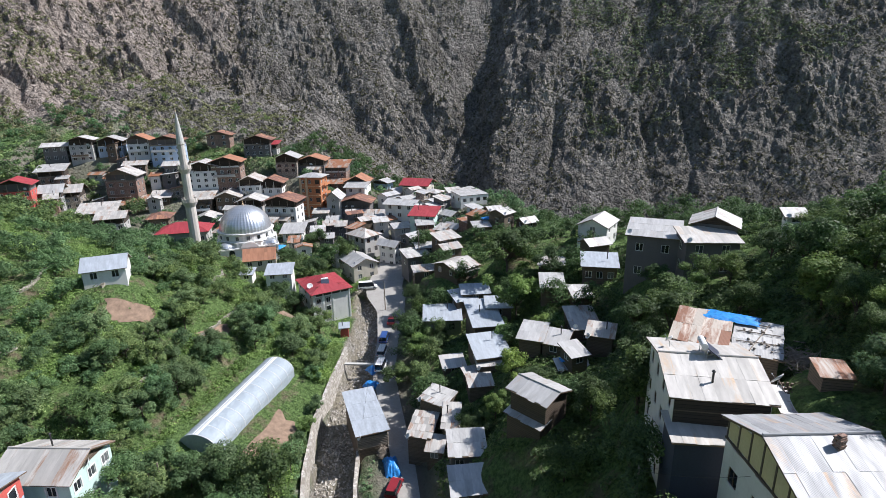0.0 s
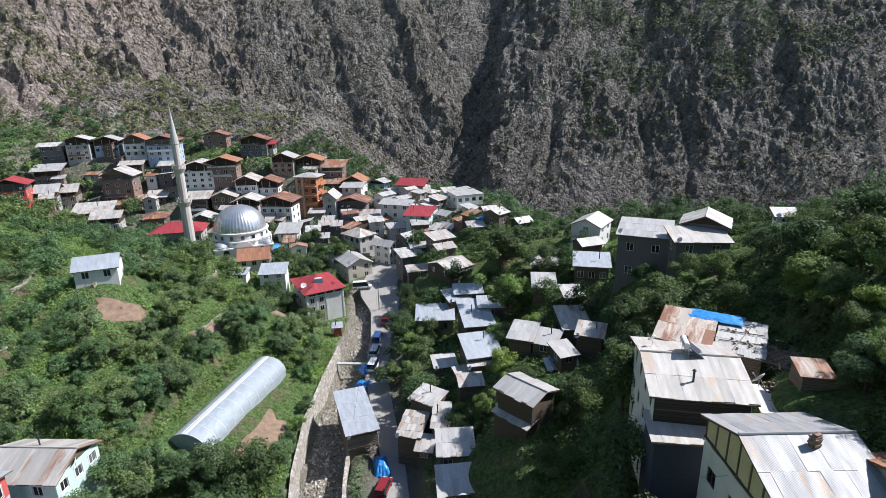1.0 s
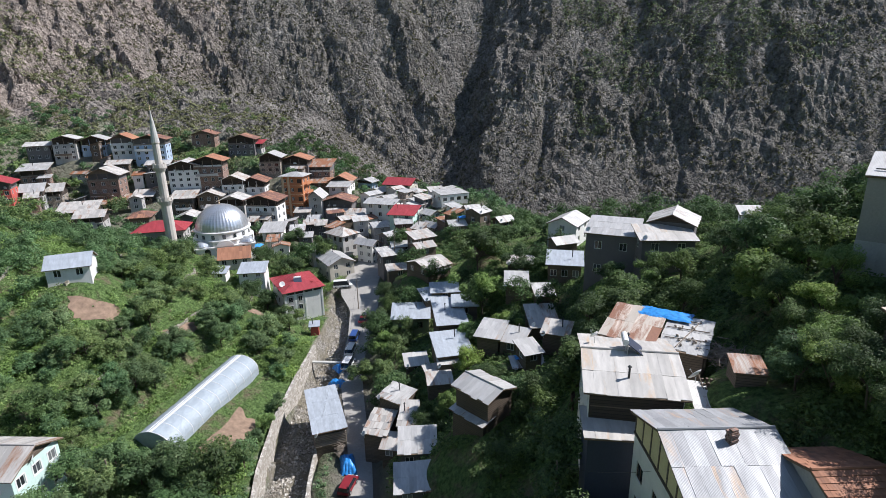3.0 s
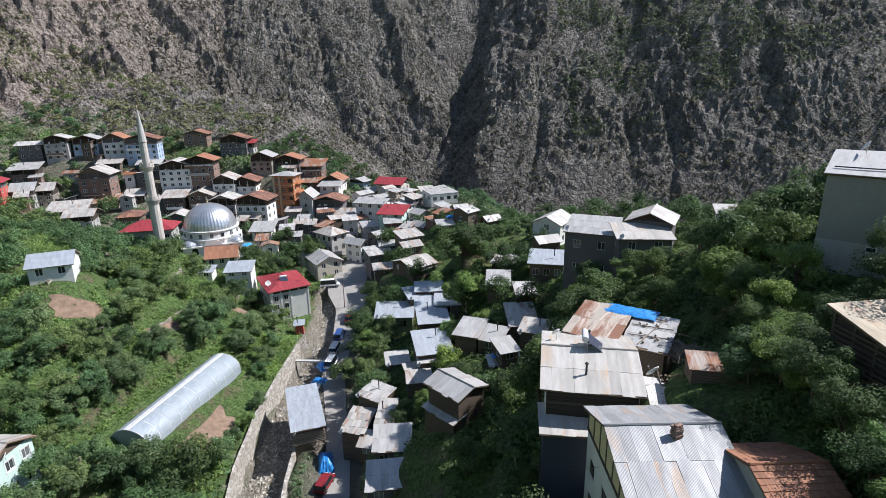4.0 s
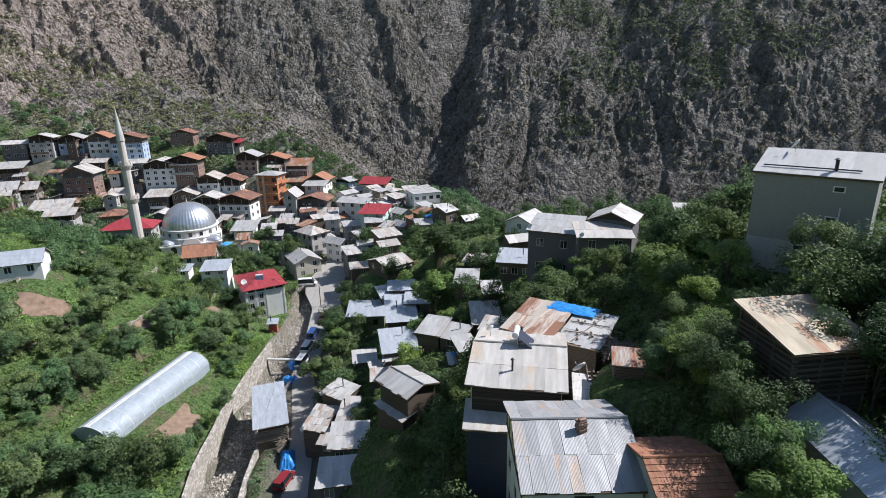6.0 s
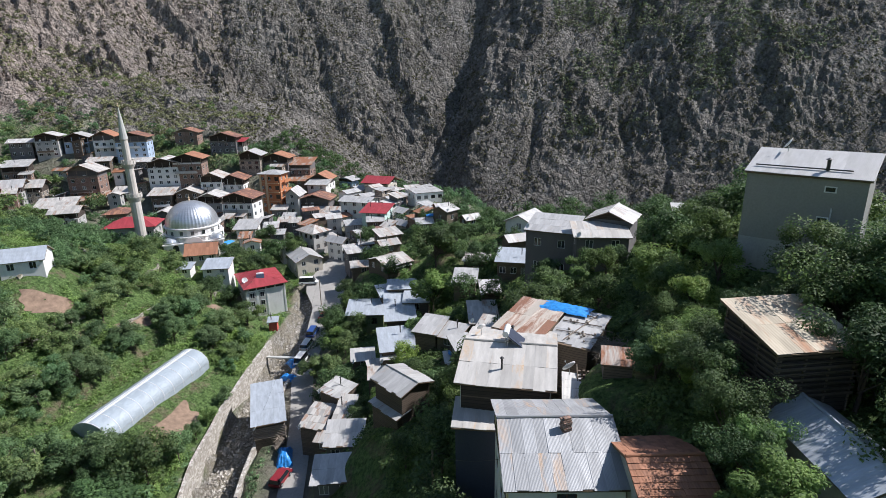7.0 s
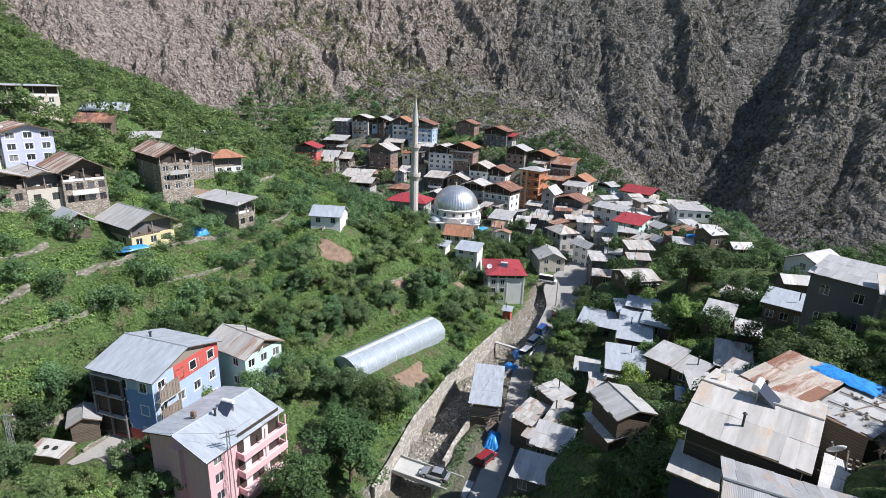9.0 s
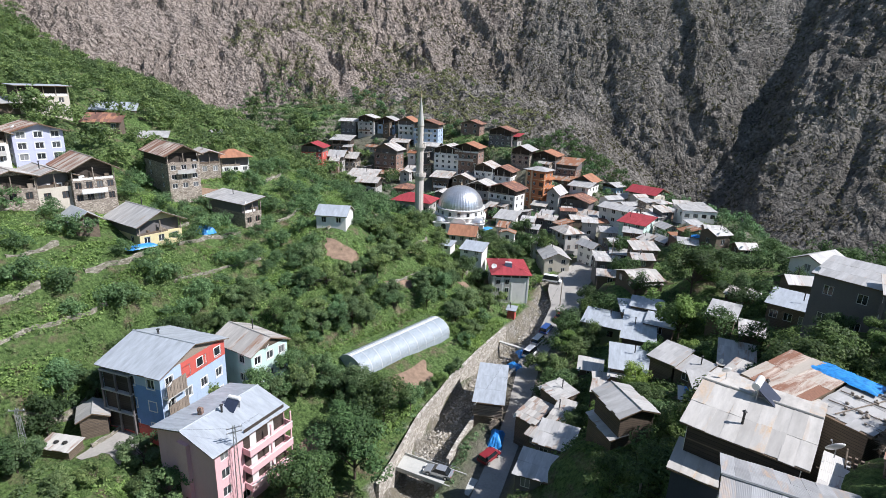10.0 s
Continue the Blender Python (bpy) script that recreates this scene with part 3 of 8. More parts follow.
def slab(bm, a, b, c, d, thick, uvs=None, layer=None):
    """A thin plate: four top corners, thickness below."""
    a, b, c, d = (Vector(p) for p in (a, b, c, d))
    n = (b - a).cross(d - a)
    if n.length < 1e-9:
        n = (c - b).cross(d - b)
    n = n.normalized() * thick
    top = [bm.verts.new(p) for p in (a, b, c, d)]
    low = [bm.verts.new(p - n) for p in (a, b, c, d)]
    faces = [bm.faces.new(top), bm.faces.new(low[::-1])]
    for i in range(4):
        j = (i + 1) % 4
        faces.append(bm.faces.new((top[j], top[i], low[i], low[j])))
    if layer is not None:
        where = dict(zip(top, uvs)) | dict(zip(low, uvs))
        for f in faces:
            for lp in f.loops:
                lp[layer].uv = where[lp.vert]


def tube(bm, a, b, r0, r1=None, seg=8, caps=True):
    a, b = Vector(a), Vector(b)
    r1 = r0 if r1 is None else r1
    q = (b - a).to_track_quat("Z", "Y")
    rings = []
    for c, r in ((a, r0), (b, r1)):
        rings.append([bm.verts.new(c + q @ Vector((r * math.cos(i * 2 * math.pi / seg), r * math.sin(i * 2 * math.pi / seg), 0))) for i in range(seg)])
    for i in range(seg):
        j = (i + 1) % seg
        bm.faces.new((rings[0][i], rings[0][j], rings[1][j], rings[1][i]))
    if caps:
        bm.faces.new(rings[0][::-1])
        bm.faces.new(rings[1])


def bent(bm, pts, r, seg=6):
    """One bent bar through the points."""
    pts = [Vector(p) for p in pts]
    rings = []
    for i, p in enumerate(pts):
        q = (pts[min(i + 1, len(pts) - 1)] - pts[max(i - 1, 0)]).to_track_quat("Z", "Y")
        rings.append([bm.verts.new(p + q @ Vector((r * math.cos(k * 2 * math.pi / seg), r * math.sin(k * 2 * math.pi / seg), 0))) for k in range(seg)])
    for a, b in zip(rings, rings[1:]):
        for k in range(seg):
            j = (k + 1) % seg
            bm.faces.new((a[k], a[j], b[j], b[k]))


def lathe(bm, profile, seg=24, turn=0.0):
    """Turns a profile of (radius, height) about z."""
    rings = [[bm.verts.new((r * math.cos(turn + i * 2 * math.pi / seg), r * math.sin(turn + i * 2 * math.pi / seg), z)) for i in range(seg)] for r, z in profile]
    for a, b in zip(rings, rings[1:]):
        for i in range(seg):
            j = (i + 1) % seg
            bm.faces.new((a[i], a[j], b[j], b[i]))
    bm.faces.new(rings[0][::-1])
    bm.faces.new(rings[-1])


WINDOW_MESHES = {}
PLANS = []     # footprints: place, direction, half sizes


def window_meshes(w, h, dark=False):
    key = (round(w, 2), round(h, 2), dark)
    if key not in WINDOW_MESHES:
        bm, t = bmesh.new(), 0.07
        for x0, x1, z0, z1 in ((0, w, 0, t), (0, w, h - t, h), (0, t, t, h - t), (w - t, w, t, h - t), (w / 2 - t / 2, w / 2 + t / 2, t, h - t)):
            box(bm, x0, x1, 0.07, 0.13, z0, z1)
        fr = bpy.data.meshes.new("window_frame")
        bm.to_mesh(fr)
        bm.free()
        fr.materials.append(M_BROWNFRAME if dark else M_FRAME)
        bm = bmesh.new()
        box(bm, t, w - t, 0.105, 0.125, t, h - t)
        pn = bpy.data.meshes.new("pane")
        bm.to_mesh(pn)
        bm.free()
        pn.materials.append(M_PANE)
        WINDOW_MESHES[key] = (fr, pn)
    return WINDOW_MESHES[key]


def wall_face(bm, m, length, z0, z1, holes, depth=0.2):
    """One wall in its own plane (x along, y into the house), with real openings and reveals. m: pose of its lower left corner."""
    xs = sorted({0.0, length} | {h[0] for h in holes} | {h[1] for h in holes})
    zs = sorted({z0, z1} | {h[2] for h in holes} | {h[3] for h in holes})
    cache = {}

    def v(x, y, z):
        k = (round(x, 4), round(y, 4), round(z, 4))
        if k not in cache:
            cache[k] = bm.verts.new(m @ Vector((x, y, z)))
        return cache[k]

    for xa, xb in zip(xs, xs[1:]):
        for za, zb in zip(zs, zs[1:]):
            xc, zc = (xa + xb) / 2, (za + zb) / 2
            if not any(h[0] < xc < h[1] and h[2] < zc < h[3] for h in holes):
                bm.faces.new((v(xa, 0, za), v(xb, 0, za), v(xb, 0, zb), v(xa, 0, zb)))
    for a, b, c, d in holes:
        ring = ((a, c), (b, c), (b, d), (a, d))
        for (p, q), (r, s) in zip(ring, ring[1:] + ring[:1]):
            bm.faces.new((v(p, 0, q), v(p, depth, q), v(r, depth, s), v(r, 0, s)))


def roof_plane(bm, layer, o, eu, ev, U, V, top=None, sheet_w=0.9, sheet_l=2.6, rng=None, parent=None, material=None, thick=0.03, ragged=1.0):
    """A slope laid with sheets: o is the eave's start, eu along the eave, ev up the slope. top(u): how far up the sheets go.
    With a parent each sheet is a piece of its own."""
    o, eu, ev = Vector(o), Vector(eu), Vector(ev)
    n = eu.cross(ev).normalized()
    top = top or (lambda u: V)
    cols = max(1, round(U / sheet_w))
    rows = max(1, round(V / sheet_l))
    for i in range(cols):
        u0, u1 = U * i / cols, U * (i + 1) / cols
        for j in range(rows):
            v0, v1 = V * j / rows, V * (j + 1) / rows
            va, vb = min(v1, top(u0)), min(v1, top(u1))
            if va - v0 < 0.05 and vb - v0 < 0.05:
                continue
            va, vb = max(va, v0 + 0.01), max(vb, v0 + 0.01)
            lift = rng.uniform(0.0, 0.02) + 0.006 * ((i + j) % 2)
            slip = rng.uniform(-0.06, 0.06) * ragged if j == 0 else -0.08 - 0.03 * (ragged - 1) * rng.random()
            tilt = rng.uniform(-0.012, 0.012) * ragged
            skew = rng.uniform(-0.02, 0.02) * (ragged - 1)
            lap = 0.05 if sheet_l < 0.5 else 0.012
            pts = [o + eu * u + ev * v + n * (lift + e) for u, v, e in ((u0 - 0.03 + skew, v0 + slip, tilt + lap), (u1 + 0.03 + skew, v0 + slip + skew, lap), (u1 + 0.03 - skew, vb, -tilt), (u0 - 0.03 - skew, va, 0.0))]
            uvs = [(u0, v0), (u1, v0), (u1, vb), (u0, va)]
            uvs = [(a + rng.random() * 0.02 + o.x * 0.37, b + o.y * 0.53) for a, b in uvs]
            if parent is None:
                slab(bm, *pts, thick, uvs, layer)
            else:
                b2 = bmesh.new()
                l2 = b2.loops.layers.uv.new("UVMap")
                slab(b2, *pts, thick, uvs, l2)
                part("roof_sheet", b2, material, parent)


def house(label, x, y, yaw, w, d, zg, ze, roof="gable", rise=1.4, axis="x", over=0.5, wall=None, roofmat=None, floors=2, front=3, side=2, back=0, right=0,
          win=(1.2, 1.35), dark=False, near=False, base=3.0, attic=None, name="house", category="house", seed=1, sheets=(0.9, 2.6), skip=(), gablemat=None, surround=False, ragged=1.0):
    """A house with walls, openings, roof sheets on boarding. Local x runs along the first visible side (the front, at -y), local y along the other
    (the side, at -x). front, side, back, right: windows to a storey. Returns its Empty."""
    rng = random.Random(seed * 7919 + int(x * 13) + int(y * 7))
    root = thing(name, x, y, zg, yaw, label, category)
    PADS.append((x, y, zg - 0.2, max(w, d)))
    PLANS.append((x, y, math.cos(radians(yaw)), math.sin(radians(yaw)), w / 2, d / 2))
    h = ze - zg
    wall, roofmat = wall or M_WHITE, roofmat or M_ZINC
    X, Y = w / 2, d / 2
    # an open loft: the walls stop below it and its front stands back under the roof
    attic = max(attic, 2.4) if attic and h > 4.5 else attic
    low = h - attic if attic else h
    if attic:
        floors = max(1, min(floors, round(low / 2.4)))
        if roof == "hip" and y > 150:
            # gable in the dark loft colour, for the shade under the roof
            roof, axis, rise, gablemat = "gable", "y", min(rise, 1.7), M_LOFTSHADE
        over = max(over, 1.1) if y > 150 else max(over, 0.8)
    storey = low / max(floors, 1)
    bm = bmesh.new()
    wins = []
    for tag, m, length, count in (("f", pose(-X, -Y, 0), w, front), ("s", pose(-X, Y, 0, 0, 0, -90), d, side), ("b", pose(X, Y, 0, 0, 0, 180), w, back), ("r", pose(X, -Y, 0, 0, 0, 90), d, right)):
        holes = []
        ww, wh = min(win[0], length / max(count, 1) * 0.62), min(win[1], storey * 0.55)
        for k in range(floors):
            for i in range(count):
                if (tag, k, i) in skip:
                    continue
                c = length * (i + 0.5) / count
                b = storey * k + storey * 0.32
                holes.append((c - ww / 2, c + ww / 2, b, b + wh))
        wall_face(bm, m, length, -base, low, holes)
        wins += [(m, hole) for hole in holes]
    # gable ends close the roof space
    if roof == "gable":
        ends = (((-X, -Y), (-X, Y), (-X, 0)), ((X, Y), (X, -Y), (X, 0))) if axis == "x" else (((X, -Y), (-X, -Y), (0, -Y)), ((-X, Y), (X, Y), (0, Y)))
        for e, (p, q, r) in enumerate(ends):
            if attic and axis == "y" and e == 0:
                p, q, r = ((v[0], v[1] + 1.0) for v in (p, q, r))
            gb = bmesh.new() if gablemat else bm
            gb.faces.new([gb.verts.new(v) for v in ((*q, h), (*p, h), (*r, h + rise * 0.97))])
            if gablemat:
                part("gable", gb, gablemat, root)
    elif roof == "shed":
        hi = [(-X, Y), (X, Y)] if axis == "x" else [(X, -Y), (X, Y)]
        lo = [(-X, -Y), (X, -Y)] if axis == "x" else [(-X, -Y), (-X, Y)]
        up = h + rise * 0.96
        bm.faces.new([bm.verts.new(v) for v in ((*hi[0], h), (*hi[0], up), (*hi[1], up), (*hi[1], h))])
        for a, b in zip(hi, lo):
            bm.faces.new([bm.verts.new(v) for v in ((*a, h), (*a, up), (*b, h))])
    bm.faces.new([bm.verts.new(v) for v in ((-X, -Y, low), (X, -Y, low), (X, Y, low), (-X, Y, low))])
    bmesh.ops.remove_doubles(bm, verts=bm.verts, dist=0.002)
    part("wall", bm, wall, root)
    for m, (a, b, c, e) in wins:
        fr, pn = window_meshes(b - a, e - c, dark)
        fo = part_of("window", fr, None, root, place=m @ pose(a, 0, c))
        part_of("pane", pn, None, fo)
        if surround:
            lo, q = bmesh.new(), 0.17
            for x0, x1, z0, z1 in ((a - q, b + q, e, e + q), (a - q, b + q, c - q, c), (a - q, a, c, e), (b, b + q, c, e)):
                box(lo, x0, x1, -0.035, -0.002, z0, z1)
            part("window_surround", lo, M_FRAME, root, place=m)
    add_roof(root, X, Y, h, roof, rise, axis, over, roofmat, rng, near, sheets, ragged)
    if attic:
        # boarded loft coloured dark for its shade, open to the front, with posts, a parapet or rail, and stored goods
        lo = bmesh.new()
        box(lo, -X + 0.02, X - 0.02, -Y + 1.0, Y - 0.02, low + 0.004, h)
        part("loft", lo, rng.choice((M_LOFTSHADE, M_LOFTSHADE, M_DARK)), root)
        n = max(3, round(w / 2.4))
        for i in range(n):
            lo = bmesh.new()
            u = -X + 0.1 + (w - 0.2) * i / (n - 1)
            box(lo, u - 0.08, u + 0.08, -Y + 0.02, -Y + 0.18, low + 0.004, h)
            part("loft_post", lo, M_WOODLIGHT if rng.random() < 0.6 else wall, root)
        lo = bmesh.new()
        k = rng.uniform(0.25, 0.6)
        box(lo, -X + 0.01, X * (1.0 if rng.random() < 0.6 else 0.35), -Y + 0.2, -Y + 0.28, low + 0.004, low + k)
        part("loft_parapet", lo, rng.choice((M_WOODLIGHT, M_WOOD, wall, wall, M_WHITE)), root)
        for i in range(rng.randrange(2, 5)):
            lo = bmesh.new()
            u, v, z = rng.uniform(-X * 0.8, X * 0.7), rng.uniform(-Y + 0.35, -Y + 0.6), rng.uniform(0.4, 1.0)
            box(lo, u, u + rng.uniform(0.4, 1.1), v, v + 0.35, low + 0.004, low + 0.004 + z)
            part("stored_crate", lo, rng.choice((M_WOOD, M_WOODLIGHT, M_DISH, M_BROWNFRAME)), root)
        if floors > 1 and rng.random() < 0.7:
            k = rng.randrange(1, floors)
            u0, u1 = (-X * rng.uniform(0.5, 0.95), X * rng.uniform(0.3, 0.95))
            for nm, mt, q in (("balcony_slab", M_CONC, (u0, u1, -Y - 1.1, -Y - 0.05, storey * k - 0.15, storey * k)), ("balcony_front", rng.choice((M_WHITE, M_WOOD, M_GREY)), (u0, u1, -Y - 1.1, -Y - 1.02, storey * k, storey * k + 0.8))):
                lo = bmesh.new()
                box(lo, *q)
                part(nm, lo, mt, root)
    return root


def add_roof(root, X, Y, h, roof, rise, axis, over, roofmat, rng, near=False, sheets=(0.9, 2.6), ragged=1.0):
    bm = bmesh.new()
    layer, cells = bm.loops.layers.uv.new("UVMap"), bm.loops.layers.uv.new("cell")
    deck = bmesh.new()
    sw, sl = sheets
    give = root if near else None
    planes = []
    if roof == "gable":
        if axis == "x":
            run, L, s = Y, X + over, rise / Y
            lo = h - over * s
            for sgn in (1, -1):
                planes.append(((-L * sgn, -(Y + over) * sgn, lo), (sgn, 0, 0), (0, sgn, s), 2 * L, None))
        else:
            run, L, s = X, Y + over, rise / X
            lo = h - over * s
            for sgn in (1, -1):
                planes.append((((X + over) * sgn, -L * sgn, lo), (0, sgn, 0), (-sgn, 0, s), 2 * L, None))
        run += over
    elif roof == "shed":
        if axis == "x":
            s, run = rise / (2 * Y), 2 * Y + 2 * over
            planes.append(((-X - over, -Y - over, h - over * s), (1, 0, 0), (0, 1, s), 2 * X + 2 * over, None))
        else:
            s, run = rise / (2 * X), 2 * X + 2 * over
            planes.append(((-X - over, Y + over, h - over * s), (0, -1, 0), (1, 0, s), 2 * Y + 2 * over, None))
    elif roof == "hip":
        A, B = X + over, Y + over
        run = min(A, B)
        s = rise / run
        for o, eu, ev, U in (((-A, -B), (1, 0), (0, 1), 2 * A), ((A, -B), (0, 1), (-1, 0), 2 * B), ((A, B), (-1, 0), (0, -1), 2 * A), ((-A, B), (0, -1), (1, 0), 2 * B)):
            planes.append(((*o, h), (*eu, 0), (*ev, s), U, True))
    else:
        run = 2 * Y + 2 * over
        planes.append(((-X - over, -Y - over, h + 0.12), (1, 0, 0), (0, 1, 0.02), 2 * X + 2 * over, None))
    for o, eu, ev, U, hip in planes:
        ev = Vector(ev)
        k = ev.length
        V = run * k
        top = (lambda u, U=U, k=k: min(u, U - u) * k) if hip else None
        if give is not None:
            roof_plane(bm, layer, o, eu, ev / k, U, V, top, sw, sl, rng, give, roofmat, 0.03, ragged)
        o, eu, e = Vector(o), Vector(eu), ev / k
        n = eu.cross(e).normalized()
        o2 = o - n * 0.05
        a, b = (min(run, U / 2), max(U - run, U / 2)) if hip else (0, U)
        if give is None:
            flat = [(0, 0), (U, 0), (b, V), (a, V)]
            first = len(bm.faces)
            slab(bm, *(o + eu * u + e * v for u, v in flat), 0.05, flat, layer)
            bm.faces.ensure_lookup_table()
            shift = rng.randrange(50)
            for f in bm.faces[first:]:
                for lp in f.loops:
                    lp[cells].uv = (lp[layer].uv[0] / sw + shift, lp[layer].uv[1] / sl + shift)
        if hip:
            slab(deck, o2, o2 + eu * U, o2 + eu * b + e * V, o2 + eu * a + e * V, 0.12)
        else:
            slab(deck, o2, o2 + eu * U, o2 + eu * U + e * V, o2 + e * V, 0.12)
    part("roof_deck", deck, M_DECK, root)
    if give is None:
        part("roof", bm, roofmat, root)
    else:
        bm.free()
        if roof == "gable":
            cap = bmesh.new()
            L = (X if axis == "x" else Y) + over
            a, b = ((-L, 0, h + rise + 0.05), (L, 0, h + rise + 0.05)) if axis == "x" else ((0, -L, h + rise + 0.05), (0, L, h + rise + 0.05))
            tube(cap, a, b, 0.10, seg=6)
            part("ridge_cap", cap, roofmat, root)


def dish(x, y, z, toward, r=0.45, label="white satellite dish on a short mast"):
    root = thing("satellite_dish", x, y, z, toward, label, "satellite dish")
    bm = bmesh.new()
    tube(bm, (0, 0, 0), (0, 0, 0.55), 0.03)
    part("mast", bm, M_STEEL, root)
    bm = bmesh.new()
    lathe(bm, [(0.02, 0.0), (r * 0.5, 0.03), (r * 0.8, 0.08), (r, 0.15), (r * 1.0, 0.17), (r * 0.8, 0.10), (r * 0.5, 0.05), (0.02, 0.02)], 18)
    bmesh.ops.transform(bm, matrix=pose(0, 0, 0.7, 55, 0, 0), verts=bm.verts)
    part("reflector", bm, M_DISH, root, smooth=True)
    bm = bmesh.new()
    tube(bm, (0, -0.05, 0.5), (0, -0.55, 0.95), 0.015)
    box(bm, -0.04, 0.04, -0.62, -0.52, 0.92, 1.02)
    part("feed_arm", bm, M_STEEL, root)
    return root


def chimney(x, y, z, hgt=1.0, r=0.09, brick=False):
    root = thing("chimney", x, y, z, 20, "broken brick chimney stack" if brick else "black iron stovepipe with a cowl", "chimney")
    bm = bmesh.new()
    if brick:
        for k in range(int(hgt / 0.14)):
            o = 0.02 * ((k * 37) % 3 - 1)
            box(bm, -0.3 + o, 0.3 + o, -0.24 - o, 0.24 - o, k * 0.14, k * 0.14 + 0.125)
            part("brick_course", bm, M_BRICK, root)
            bm = bmesh.new()
        bm = bmesh.new()
        box(bm, -0.22, 0.26, -0.2, 0.1, hgt, hgt + 0.12)
        part("loose_brick", bm, M_BRICK, root)
    else:
        tube(bm, (0, 0, -0.3), (0, 0, hgt), r)
        part("pipe", bm, M_BLACK, root)
        bm = bmesh.new()
        lathe(bm, [(r * 1.9, hgt), (r * 1.9, hgt + 0.03), (0.02, hgt + 0.18)], 10)
        part("cowl", bm, M_BLACK, root)
    return root


def water_heater(x, y, z, yaw):
    root = thing("solar_water_heater", x, y, z, yaw, "roof solar water heater with a dark tilted panel and white tank", "water heater")
    bm = bmesh.new()
    slab(bm, (-0.95, -0.8, 0.15), (0.95, -0.8, 0.15), (0.95, 0.5, 1.15), (-0.95, 0.5, 1.15), 0.08)
    part("collector", bm, M_PANEL, root)
    bm = bmesh.new()
    box(bm, -0.95, 0.95, 0.52, 0.56, 0.0, 1.1)
    part("back_sheet", bm, M_STEEL, root)
    bm = bmesh.new()
    tube(bm, (-0.85, 0.75, 1.25), (0.85, 0.75, 1.25), 0.28, seg=14)
    part("tank", bm, M_DISH, root, smooth=False)
    bm = bmesh.new()
    for sx in (-0.8, 0.8):
        tube(bm, (sx, 0.75, 0), (sx, 0.75, 1.0), 0.03, seg=6)
        tube(bm, (sx, -0.75, 0), (sx, 0.7, 1.05), 0.025, seg=6)
    part("stand", bm, M_STEEL, root)
    return root


# ---- houses

# the village under the cliff
house("dark timber-fronted village house with a pale tin roof", -153.1, 210.4, 22, 7.6, 8, 31.6, 37.8, over=1.0, roof="gable", axis="x", rise=1.0, wall=M_DARK, roofmat=M_ZINC, floors=2, front=3, right=2)
house("tall grey village house with balconies and pale roof", -144.1, 212.5, 20, 7.8, 8, 31.4, 39.9, over=1.0, roof="hip", rise=1.2, wall=M_GREY, roofmat=M_ZINC, floors=3, front=3, right=2, attic=2.3)
house("white and blue village house with a white tin roof", -136.0, 218.0, 18, 8.6, 8, 33.6, 38.9, over=1.0, roof="hip", rise=1.6, wall=M_PALEBLUE, roofmat=M_ZINC_NEW, floors=2, front=4, right=2, attic=2.0)
house("white village house with an orange-brown roof and timber loft", -124.7, 218.3, 15, 7.8, 8, 32.1, 39.1, over=1.0, roof="gable", axis="y", rise=1.9, wall=M_WHITE, roofmat=M_TILE, floors=2, front=3, right=2, attic=2.4, gablemat=M_WOOD)
house("blue rendered village house with a broad brown roof", -112.8, 216.9, 13, 11.5, 8, 30.1, 38.8, over=1.0, roof="hip", rise=2.2, wall=M_PALEBLUE, roofmat=M_BROWNROOF, floors=3, front=4, right=2, attic=2.1)
house("brick house with a brown roof below the cliff", -99.6, 236.0, 9, 9.2, 8, 33.8, 38.9, over=1.0, roof="gable", axis="y", rise=1.5, wall=M_BRICK, roofmat=M_BROWNROOF, floors=2, front=2, right=2, gablemat=M_WOOD)
house("red and white rendered house with a red roof", -142.2, 172.6, 25, 9.1, 8, 21.9, 29.4, over=1.0, roof="hip", rise=1.8, wall=M_REDWALL, roofmat=M_RED, floors=3, front=4, right=2, attic=2.0)
house("brick house with white balcony bands and a tin roof", -148.5, 198.9, 22, 8.0, 8, 24.6, 30.0, over=1.0, roof="shed", axis="x", rise=1.3, wall=M_BRICK, roofmat=M_ZINC_NEW, floors=2, front=3, right=2, attic=1.9)
house("broad white house with a patched tin roof", -137.7, 182.6, 23, 5.6, 8, 17.7, 25.3, over=1.0, roof="gable", axis="x", rise=1.8, wall=M_GREY, roofmat=M_ZINC_NEW, floors=3, front=3, right=2, attic=2.0)
house("timber-topped house with an aged roof beside the broad one", -135.1, 188.9, 21, 5.1, 8, 17.5, 24.2, over=1.0, roof="gable", axis="x", rise=1.8, wall=M_STONE, roofmat=M_ZINC_OLD, floors=2, front=2, right=2, attic=2.4)
house("bare brick three-storey block with a wide tin gable roof", -120.0, 195.7, 10, 10.3, 8, 18.1, 28.4, over=1.0, roof="gable", axis="y", rise=2.4, wall=M_BRICK, roofmat=M_ZINC_OLD, floors=3, front=3, right=2, win=(1.3,1.3), gablemat=M_WOODLIGHT, attic=2.0)
house("low house with a rust-brown tin roof", -115.7, 191.8, 17, 8.5, 8, 14.9, 18.6, over=1.0, roof="shed", axis="x", rise=1.4, wall=M_CREAM, roofmat=M_ZINC_RUST, floors=1, front=4, right=2)
house("low barn with a broad grey tin roof", -118.5, 175.6, 20, 10.5, 8, 15.0, 19.3, over=1.0, roof="shed", axis="x", rise=1.6, wall=M_WOOD, roofmat=M_ZINC_OLD, floors=1, front=4, right=1)
